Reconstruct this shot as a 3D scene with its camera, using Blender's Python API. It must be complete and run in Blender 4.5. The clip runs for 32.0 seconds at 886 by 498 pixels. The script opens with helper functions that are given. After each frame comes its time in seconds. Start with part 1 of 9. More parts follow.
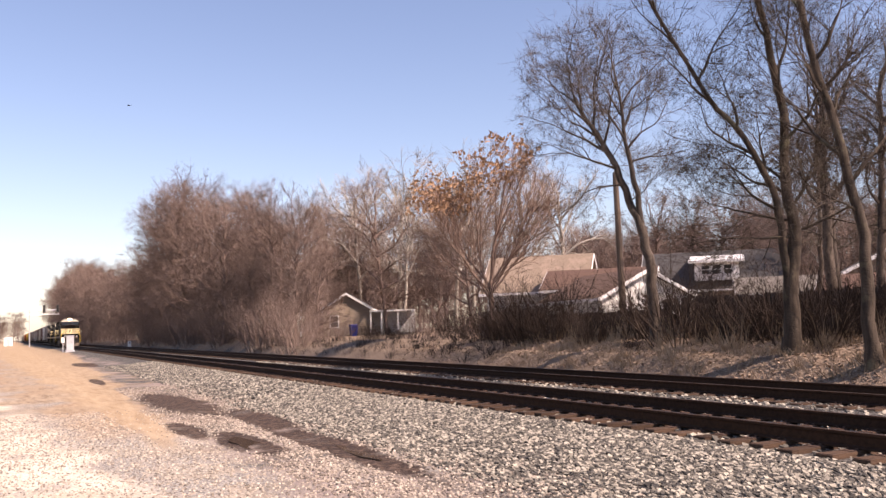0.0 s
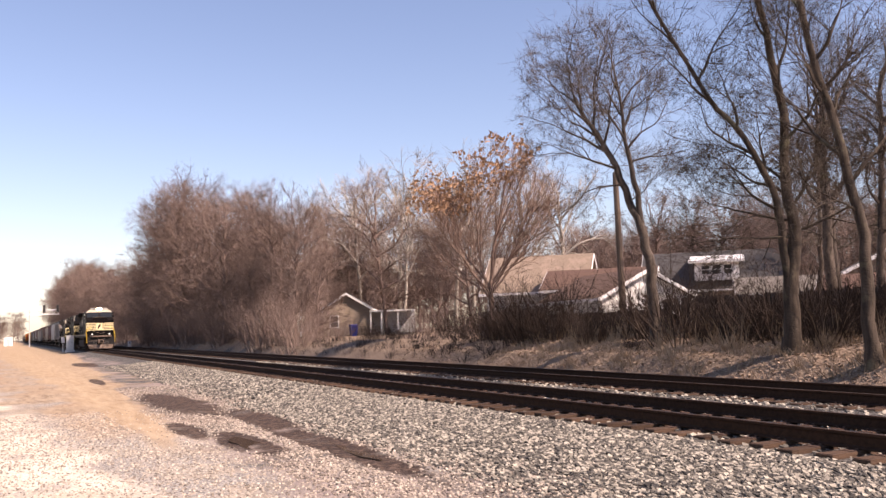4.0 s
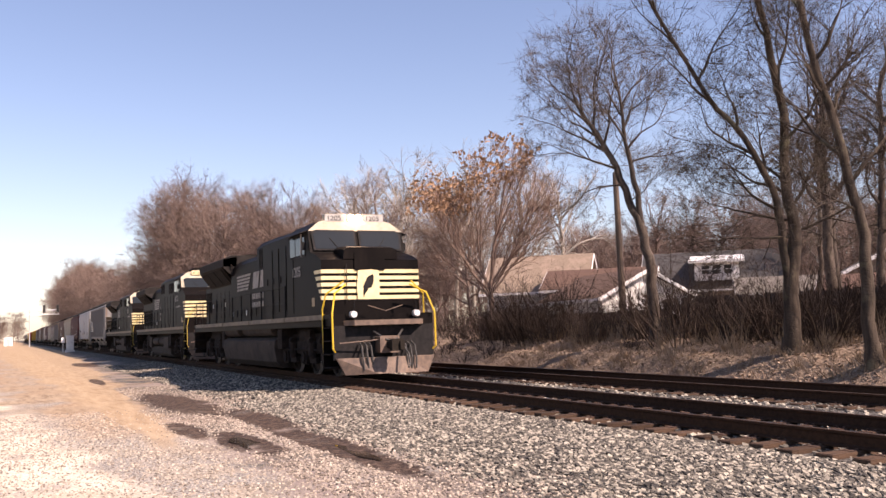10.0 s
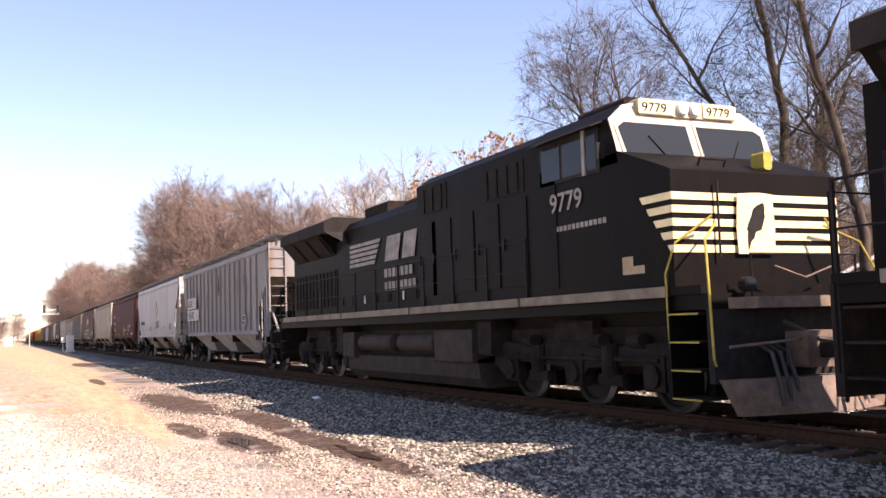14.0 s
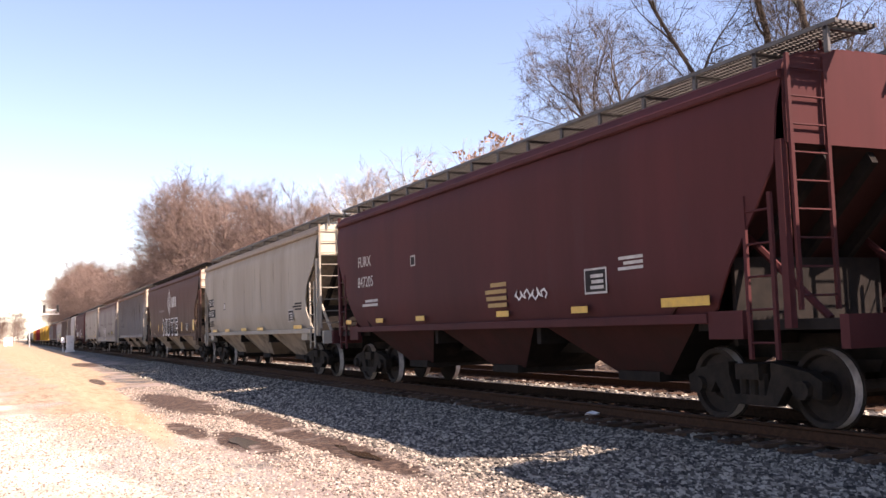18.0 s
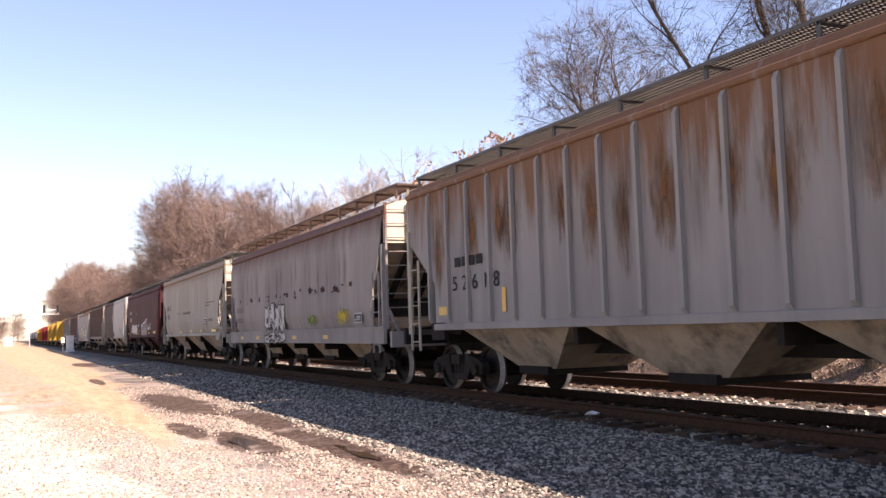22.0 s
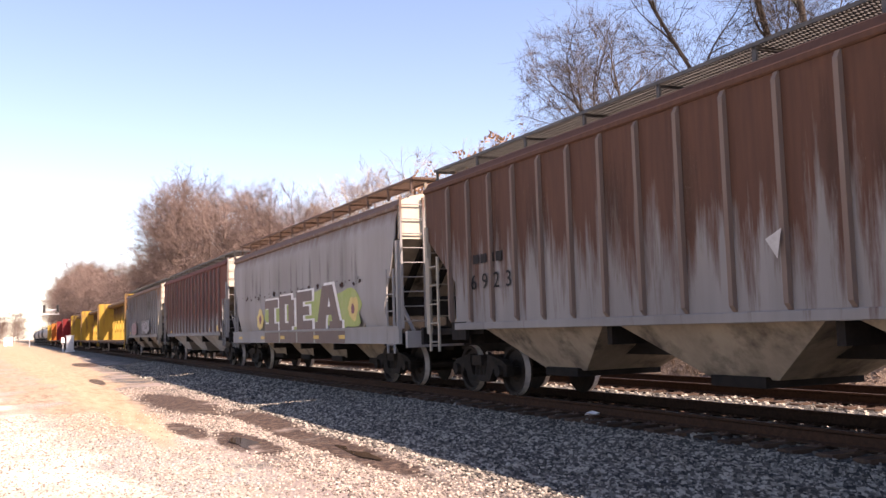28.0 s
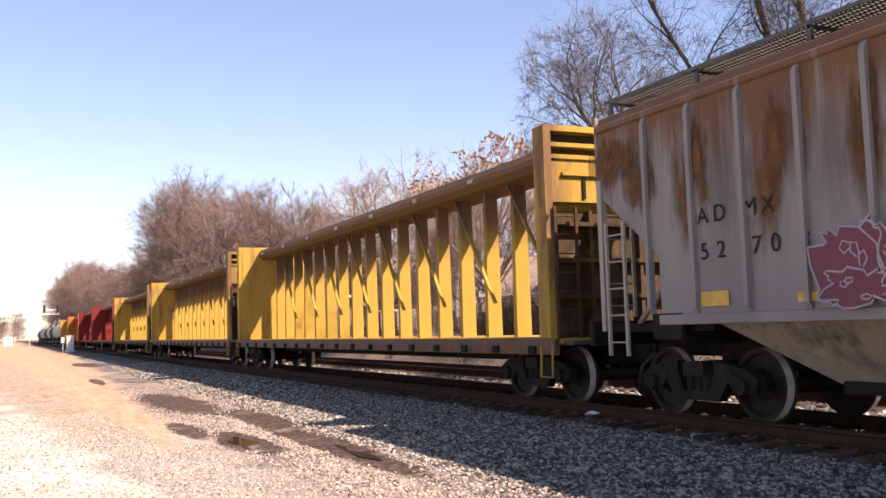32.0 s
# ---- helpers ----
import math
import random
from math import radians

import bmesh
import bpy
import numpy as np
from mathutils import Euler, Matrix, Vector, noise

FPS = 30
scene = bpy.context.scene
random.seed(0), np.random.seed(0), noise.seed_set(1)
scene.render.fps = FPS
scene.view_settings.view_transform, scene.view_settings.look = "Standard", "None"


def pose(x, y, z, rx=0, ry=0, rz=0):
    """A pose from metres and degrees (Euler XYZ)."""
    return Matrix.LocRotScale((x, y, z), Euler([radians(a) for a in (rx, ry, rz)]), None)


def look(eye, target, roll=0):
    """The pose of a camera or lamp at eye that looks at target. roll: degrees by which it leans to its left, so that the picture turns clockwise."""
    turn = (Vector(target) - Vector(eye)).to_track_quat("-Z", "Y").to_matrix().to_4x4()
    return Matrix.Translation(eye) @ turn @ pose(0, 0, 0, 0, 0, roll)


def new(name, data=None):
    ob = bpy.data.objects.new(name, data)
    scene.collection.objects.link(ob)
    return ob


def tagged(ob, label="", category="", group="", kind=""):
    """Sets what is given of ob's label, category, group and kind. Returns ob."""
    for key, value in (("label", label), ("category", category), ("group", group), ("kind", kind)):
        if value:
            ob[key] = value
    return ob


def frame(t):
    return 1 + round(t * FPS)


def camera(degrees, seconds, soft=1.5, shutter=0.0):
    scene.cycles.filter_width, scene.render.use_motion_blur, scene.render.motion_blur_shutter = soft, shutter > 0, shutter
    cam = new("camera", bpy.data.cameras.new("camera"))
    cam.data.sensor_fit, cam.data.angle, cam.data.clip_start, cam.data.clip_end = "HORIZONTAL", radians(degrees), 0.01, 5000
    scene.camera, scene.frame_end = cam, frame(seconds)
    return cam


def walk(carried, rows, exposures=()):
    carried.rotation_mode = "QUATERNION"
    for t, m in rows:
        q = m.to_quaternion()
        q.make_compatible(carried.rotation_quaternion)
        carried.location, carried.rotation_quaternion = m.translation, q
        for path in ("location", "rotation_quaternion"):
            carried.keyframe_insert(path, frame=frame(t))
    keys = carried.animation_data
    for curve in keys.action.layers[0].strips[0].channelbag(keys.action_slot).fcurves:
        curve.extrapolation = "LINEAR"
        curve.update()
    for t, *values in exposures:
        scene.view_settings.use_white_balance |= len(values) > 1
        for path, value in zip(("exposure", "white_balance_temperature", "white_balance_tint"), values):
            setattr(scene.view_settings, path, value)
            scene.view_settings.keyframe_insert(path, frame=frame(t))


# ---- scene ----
cam = camera(50.527, 32.0)
EYE = (0.0, 0.0, 1.3016)
SIGHT = (-9.04657, 4.17999, 2.13059)
walk(cam, [(0.0, look(EYE, SIGHT, -1.777)), (32.0, look(EYE, SIGHT, -1.777))],
     exposures=[(t, e + 0.88, 7300, 30) for t, e in ((0.0, 0.05), (10.3, 0.05), (11.0, 0.46), (11.4, 0.64), (12.0, 0.68), (13.0, 0.64), (14.0, 0.58), (16.5, 0.58), (25.0, 0.58), (30.5, 0.58), (32.0, 0.38))])

# ---- world and sun ----
SUN = Vector((0.85, 0.57, 1.0)).normalized()      # towards the sun
world = bpy.data.worlds.new("sky")
scene.world = world
world.use_nodes = True
wt = world.node_tree
sky = wt.nodes.new("ShaderNodeTexSky")
sky.sky_type = "NISHITA"
sky.sun_disc = False
sky.sun_elevation = math.asin(SUN.z)
sky.sun_rotation = math.atan2(SUN.x, SUN.y)
sky.air_density, sky.dust_density, sky.ozone_density = 1.0, 0.5, 2.8
wt.links.new(sky.outputs[0], wt.nodes["Background"].inputs[0])
wt.nodes["Background"].inputs[1].default_value = 0.10
sun_data = bpy.data.lights.new("sun", "SUN")
sun_data.energy, sun_data.angle, sun_data.color = 5.0, radians(0.6), (1.0, 0.92, 0.80)
sun = new("sun", sun_data)
sun.matrix_world = look(SUN * 80, (0, 0, 0))

# ---- plan, metres: x along the track in the train's direction, y away from the camera, z = 0 on the rail heads ----
TRACK_Y, FAR_Y = 9.307, 13.527
X0, SPEED, GAIN = -172.936, 14.978, 0.0134


def train_x(t):
    return X0 + SPEED * t + GAIN * (t - 11.0) ** 2


# ---- materials ----
def mat(name, c1, c2=None, scale=3.0, rough=0.7, metal=0.0, bump=0.0, bscale=40.0, stretch=(1, 1, 1), detail=6.0, lo=0.35, hi=0.65,
        c3=None, scale3=1.0, lo3=0.5, hi3=0.62, vary=0.0, stretch3=(1, 1, 1), spec=0.5):
    """Two noises of different size between two colours, a third colour in patches, fine relief."""
    m = bpy.data.materials.new(name)
    m.use_nodes = True
    nt = m.node_tree
    b = nt.nodes["Principled BSDF"]
    b.inputs["Roughness"].default_value = rough
    b.inputs["Metallic"].default_value = metal
    b.inputs["Specular IOR Level"].default_value = spec
    tc = nt.nodes.new("ShaderNodeTexCoord")

    def coords(st):
        mp = nt.nodes.new("ShaderNodeMapping")
        mp.inputs["Scale"].default_value = st
        nt.links.new(tc.outputs["Object"], mp.inputs[0])
        return mp.outputs[0]

    def ramp(sc, st, a, z, det=detail):
        n = nt.nodes.new("ShaderNodeTexNoise")
        n.inputs["Scale"].default_value, n.inputs["Detail"].default_value = sc, det
        n.inputs["Roughness"].default_value = 0.65
        nt.links.new(coords(st), n.inputs["Vector"])
        r = nt.nodes.new("ShaderNodeMapRange")
        r.inputs["From Min"].default_value, r.inputs["From Max"].default_value = a, z
        nt.links.new(n.outputs["Fac"], r.inputs["Value"])
        return r.outputs[0], n.outputs["Fac"]

    def blend(fac, a, z):
        x = nt.nodes.new("ShaderNodeMix")
        x.data_type = "RGBA"
        nt.links.new(fac, x.inputs[0])
        for i, v in ((6, a), (7, z)):
            if isinstance(v, tuple):
                x.inputs[i].default_value = (*v, 1)
            else:
                nt.links.new(v, x.inputs[i])
        return x.outputs[2]
    c2 = c2 or tuple(v * 0.8 for v in c1)
    f, raw = ramp(scale, stretch, lo, hi)
    col = blend(f, c1, c2)
    if c3:
        f3, _ = ramp(scale3, stretch3, lo3, hi3)
        col = blend(f3, col, c3)
    if vary:
        oi = nt.nodes.new("ShaderNodeObjectInfo")
        hs = nt.nodes.new("ShaderNodeHueSaturation")
        mr = nt.nodes.new("ShaderNodeMapRange")
        mr.inputs["To Min"].default_value, mr.inputs["To Max"].default_value = 1 - vary, 1 + vary
        nt.links.new(oi.outputs["Random"], mr.inputs["Value"])
        nt.links.new(mr.outputs[0], hs.inputs["Value"])
        nt.links.new(col, hs.inputs["Color"])
        col = hs.outputs[0]
    nt.links.new(col, b.inputs["Base Color"])
    if bump:
        n = nt.nodes.new("ShaderNodeTexNoise")
        n.inputs["Scale"].default_value, n.inputs["Detail"].default_value = bscale, 4
        nt.links.new(tc.outputs["Object"], n.inputs["Vector"])
        bp = nt.nodes.new("ShaderNodeBump")
        bp.inputs["Strength"].default_value, bp.inputs["Distance"].default_value = bump, 0.02
        nt.links.new(n.outputs["Fac"], bp.inputs["Height"])
        nt.links.new(bp.outputs[0], b.inputs["Normal"])
    return m


def faded(name, c1, c2, lo=0.25, hi=0.75, grain=4.0, stretch=(1, 1, 1), noisy=1.0, most=1.0):
    """Thin paint, rust or dirt that thins out towards the rim of its patch."""
    m = mat(name, c1, c2, 6, 0.85, spec=0.1)
    nt = m.node_tree
    tc = nt.nodes.new("ShaderNodeTexCoord")
    mp = nt.nodes.new("ShaderNodeMapping")
    mp.inputs["Location"].default_value, mp.inputs["Scale"].default_value = (-1, 0, -1), (2, 0, 2)
    nt.links.new(tc.outputs["Generated"], mp.inputs[0])
    ln = nt.nodes.new("ShaderNodeVectorMath")
    ln.operation = "LENGTH"
    nt.links.new(mp.outputs[0], ln.inputs[0])
    mo = nt.nodes.new("ShaderNodeMapping")
    mo.inputs["Scale"].default_value = stretch
    nt.links.new(tc.outputs["Object"], mo.inputs[0])
    n = nt.nodes.new("ShaderNodeTexNoise")
    n.inputs["Scale"].default_value, n.inputs["Detail"].default_value, n.inputs["Roughness"].default_value = grain, 8, 0.7
    nt.links.new(mo.outputs[0], n.inputs["Vector"])
    a = nt.nodes.new("ShaderNodeMath")
    a.operation = "MULTIPLY_ADD"
    nt.links.new(n.outputs["Fac"], a.inputs[0])
    a.inputs[1].default_value = 2.0 * noisy
    b = nt.nodes.new("ShaderNodeMath")
    b.operation = "SUBTRACT"
    b.inputs[0].default_value = 1.0 - noisy
    nt.links.new(ln.outputs["Value"], b.inputs[1])
    nt.links.new(b.outputs[0], a.inputs[2])
    r = nt.nodes.new("ShaderNodeMapRange")
    r.inputs["From Min"].default_value, r.inputs["From Max"].default_value = lo, hi
    r.inputs["To Max"].default_value = most
    nt.links.new(a.outputs[0], r.inputs["Value"])
    nt.links.new(r.outputs[0], nt.nodes["Principled BSDF"].inputs["Alpha"])
    return m


RUST = (0.16, 0.065, 0.035)
M = {
    "rail": mat("rail steel", (0.034, 0.019, 0.013), (0.060, 0.032, 0.020), 14, 0.9, 0.0, 0.2, 60, spec=0.06),
    "railhead": mat("dull rail head", (0.070, 0.050, 0.040), (0.045, 0.032, 0.026), 20, 0.6, 0.3, spec=0.2),
    "tie": mat("weathered sleeper wood", (0.088, 0.054, 0.036), (0.034, 0.023, 0.017), 2.0, 0.9, 0, 0.6, 50, (9, 1, 6), vary=0.35, spec=0.15),
    "plate": mat("rusty tie plate", (0.12, 0.066, 0.040), (0.065, 0.036, 0.025), 18, 0.85, 0.1, 0.3, 90),
    "locoblack": mat("dusty black paint", (0.0052, 0.0043, 0.0042), (0.0085, 0.0068, 0.0063), 1.2, 0.55, 0, 0.05, 12, (1, 1, 0.35),
                     c3=(0.014, 0.0110, 0.0095), scale3=2.2, lo3=0.56, hi3=0.8, stretch3=(1, 1, 0.3), spec=0.045),
    "locodirt": mat("dusty black running gear", (0.030, 0.022, 0.018), (0.012, 0.010, 0.009), 3.5, 0.9, 0.0, 0.3, 30, spec=0.1),
    "locotank": mat("dusty dark fuel tank", (0.058, 0.044, 0.036), (0.03, 0.024, 0.020), 2.5, 0.85, 0.0, 0.2, 20, spec=0.15),
    "locoletter": mat("dusty white lettering", (0.30, 0.28, 0.255), (0.15, 0.135, 0.12), 4, 0.75),
    "lettering": mat("white lettering", (0.44, 0.43, 0.405), (0.30, 0.285, 0.265), 5, 0.7),
    "cream": mat("cream safety stripe", (0.76, 0.64, 0.36), (0.62, 0.51, 0.28), 6, 0.6),
    "cabwhite": mat("white cab front", (0.82, 0.80, 0.74), (0.66, 0.64, 0.58), 4, 0.5),
    "cabcream": mat("dusty cream cab front", (0.48, 0.43, 0.325), (0.36, 0.315, 0.24), 4, 0.7, spec=0.2),
    "sillstripe": mat("dull white sill stripe", (0.22, 0.18, 0.125), (0.12, 0.095, 0.07), 3, 0.8),
    "yellowrail": mat("yellow handrail paint", (0.75, 0.50, 0.03), (0.55, 0.36, 0.03), 9, 0.5),
    "yellowdim": mat("dusty yellow paint", (0.42, 0.32, 0.05), (0.26, 0.20, 0.05), 9, 0.7, spec=0.2),
    "plow": mat("dusty steel plow", (0.175, 0.120, 0.088), (0.085, 0.060, 0.047), 5, 0.75, 0.0, 0.15, 30),
    "rubber": mat("black rubber hose", (0.02, 0.02, 0.02), (0.05, 0.045, 0.04), 9, 0.7),
    "wheel": mat("brown wheel steel", (0.030, 0.023, 0.019), (0.017, 0.014, 0.012), 6, 0.8, 0.0, 0.15, 30, spec=0.15),
    "tread": mat("bright wheel rim", (0.62, 0.59, 0.56), (0.42, 0.39, 0.37), 12, 0.4, 0.1),
    "truck": mat("dusty cast truck", (0.030, 0.024, 0.019), (0.014, 0.012, 0.010), 4, 0.9, 0.0, 0.25, 30, spec=0.1),
    "under": mat("dark underframe", (0.022, 0.018, 0.016), (0.012, 0.011, 0.010), 4, 0.85, spec=0.1),
    "lampwhite": mat("headlight glass", (0.85, 0.85, 0.82), (0.75, 0.75, 0.72), 4, 0.1),
    "safetyyellow": mat("dull yellow reflector", (0.56, 0.33, 0.03), (0.42, 0.25, 0.035), 8, 0.5),
    "galv": mat("dull galvanised walkway grating", (0.085, 0.080, 0.075), (0.05, 0.047, 0.044), 6, 0.6, 0.3),
    "blackpaint": mat("black paint", (0.012, 0.012, 0.012), (0.025, 0.022, 0.022), 6, 0.7, spec=0.1),
    "silver": mat("silver cabinet paint", (0.60, 0.60, 0.60), (0.45, 0.45, 0.46), 2, 0.45, 0.3),
}
glass = bpy.data.materials.new("cab glass")
glass.use_nodes = True
gb = glass.node_tree.nodes["Principled BSDF"]
gb.inputs["Base Color"].default_value = (0.02, 0.025, 0.03, 1)
gb.inputs["Roughness"].default_value = 0.025
gb.inputs["Specular IOR Level"].default_value = 0.12
M["glass"] = glass
glow = bpy.data.materials.new("lit headlight")
glow.use_nodes = True
gb = glow.node_tree.nodes["Principled BSDF"]
gb.inputs["Emission Color"].default_value = (1.0, 0.72, 0.45, 1)
gb.inputs["Emission Strength"].default_value = 140.0
M["glow"] = glow


# ---- mesh helpers ----
class Mesh:
    """Collects simple solids as vertex and face lists for one part."""

    def __init__(self):
        self.v, self.f = [], []

    def add(self, verts, faces):
        o = len(self.v)
        self.v += [tuple(p) for p in verts]
        self.f += [tuple(i + o for i in q) for q in faces]
        return self

    def box(self, x0, x1, y0, y1, z0, z1, b=0.0):
        """A box, its edges cut by b."""
        if b <= 0:
            v = [(x, y, z) for x in (x0, x1) for y in (y0, y1) for z in (z0, z1)]
            return self.add(v, [(0, 1, 3, 2), (4, 6, 7, 5), (0, 4, 5, 1), (2, 3, 7, 6), (0, 2, 6, 4), (1, 5, 7, 3)])
        return self.prism([(y0 + b, z0), (y1 - b, z0), (y1, z0 + b), (y1, z1 - b), (y1 - b, z1), (y0 + b, z1), (y0, z1 - b), (y0, z0 + b)], x0, x1)

    def loft(self, rings, close=True, caps=True):
        n = len(rings[0])
        v = [p for r in rings for p in r]
        f = []
        for k in range(len(rings) - 1):
            for i in range(n if close else n - 1):
                j = (i + 1) % n
                f.append((k * n + i, k * n + j, (k + 1) * n + j, (k + 1) * n + i))
        if caps and close:
            f.append(tuple(range(n))[::-1])
            f.append(tuple((len(rings) - 1) * n + i for i in range(n)))
        return self.add(v, f)

    def prism(self, yz, x0, x1):
        return self.loft([[(x0, y, z) for y, z in yz], [(x1, y, z) for y, z in yz]])

    def slab(self, xz, y0, y1):
        return self.loft([[(x, y0, z) for x, z in xz], [(x, y1, z) for x, z in xz]])

    def deck(self, xy, z0, z1):
        return self.loft([[(x, y, z0) for x, y in xy], [(x, y, z1) for x, y in xy]])

    def tube(self, pts, r, n=6, r2=None, caps=True):
        pts = [Vector(p) for p in pts]
        rings = []
        m = len(pts)
        for i, p in enumerate(pts):
            d = (pts[min(i + 1, m - 1)] - pts[max(i - 1, 0)]).normalized()
            a = d.orthogonal().normalized() if i == 0 else (a - a.dot(d) * d).normalized()
            c = d.cross(a)
            rr = r if r2 is None else r + (r2 - r) * i / (m - 1)
            rings.append([p + (a * math.cos(2 * math.pi * k / n) + c * math.sin(2 * math.pi * k / n)) * rr for k in range(n)])
        return self.loft(rings, True, caps)

    def data(self, name, material, smooth=False):
        me = bpy.data.meshes.new(name)
        me.from_pydata(self.v, [], self.f)
        bm = bmesh.new()
        bm.from_mesh(me)
        bmesh.ops.recalc_face_normals(bm, faces=bm.faces)
        bm.to_mesh(me)
        bm.free()
        me.materials.append(material)
        if smooth:
            me.shade_smooth()
        return me


def part(name, mesh, material, parent=None, label="", smooth=False, at=None):
    me = mesh.data(name, material, smooth) if isinstance(mesh, Mesh) else mesh
    ob = new(name, me)
    if parent:
        ob.parent = parent
    if at:
        ob.location = at
    if label:
        ob["label"] = label
    return ob


def thing(name, label, category, group="", kind="", at=(0, 0, 0)):
    ob = new(name)
    ob.empty_display_size = 0.3
    ob.location = at
    return tagged(ob, label, category, group, kind)


def smoothed(me, angle=35):
    me.shade_smooth()
    me.set_sharp_from_angle(angle=radians(angle))
    return me


# ---- ground ----
PROFILE = [(-400, -0.6), (-40, -0.5), (-4, -0.46), (3.5, -0.46), (5.4, -0.45), (6.2, -0.40), (7.3, -0.31), (7.9, -0.26), (8.3, -0.235), (10.6, -0.225), (11.4, -0.27),
           (12.2, -0.225), (14.9, -0.225), (15.6, -0.36), (16.3, -0.52), (17.0, -0.42), (18.4, 0.25), (20.0, 0.62), (24.0, 0.72), (60, 0.9), (90, 2.0),
           (140, 9.0), (220, 16.0), (420, 22.0), (900, 24.0), (4000, 24.0)]


def base_z(y):
    for (a, za), (b, zb) in zip(PROFILE, PROFILE[1:]):
        if y <= b:
            k = max(0.0, (y - a) / (b - a))
            k = k * k * (3 - 2 * k)
            return za + (zb - za) * k
    return PROFILE[-1][1]


def ground_z(x, y):
    z = base_z(y)
    # the wooded hill only rises behind the houses
    if y > 60:
        k = min(1.0, max(0.0, (x + 260) / 160))
        z = 0.9 + (z - 0.9) * k
    n = noise.noise((x * 0.35, y * 0.35, 0)) * 0.035 + noise.noise((x * 1.3, y * 1.3, 5)) * 0.012
    if 16.2 < y < 60:
        n = n * 3 + noise.noise((x * 0.9, y * 0.9, 9)) * 0.08
    elif 7.6 < y < 15.3:
        n *= 0.25
    if y < 5.6 and y > 0:
        n += -0.05 * math.exp(-((y - 4.5) / 0.5) ** 2) * (1 if x > -32 else 0.3) - 0.03 * math.exp(-((y - 3.0) / 0.4) ** 2)
    return z + n


def steps(*spans):
    out = []
    for a, b, s in spans:
        n = max(1, round((b - a) / s))
        out += [a + (b - a) * i / n for i in range(n)]
    return out + [spans[-1][1]]


gx = steps((-4500, -900, 600), (-900, -300, 50), (-300, -100, 8), (-100, -40, 1.2), (-40, 3, 0.25), (3, 40, 3), (40, 400, 60), (400, 4500, 800))
gy = steps((-4500, -600, 600), (-600, -60, 45), (-60, -6, 4), (-6, 0, 0.6), (0, 8, 0.2), (8, 15, 0.5), (15, 21, 0.25), (21, 60, 2.0), (60, 240, 10), (240, 900, 80), (900, 4500, 700))
gm = Mesh()
gm.v = [(x, y, ground_z(x, y)) for x in gx for y in gy]
ny = len(gy)
gm.f = [(i * ny + j, (i + 1) * ny + j, (i + 1) * ny + j + 1, i * ny + j + 1) for i in range(len(gx) - 1) for j in range(ny - 1)]


WET = [(-25.8, 4.0, 5.4, 0.85), (-19.8, 4.75, 3.0, 0.45), (-14.6, 4.55, 4.6, 0.40), (-15.5, 3.5, 2.3, 0.40), (-18.3, 3.02, 2.0, 0.30), (-67, 4.5, 6.0, 0.8), (-41, 3.2, 3, 0.25)]


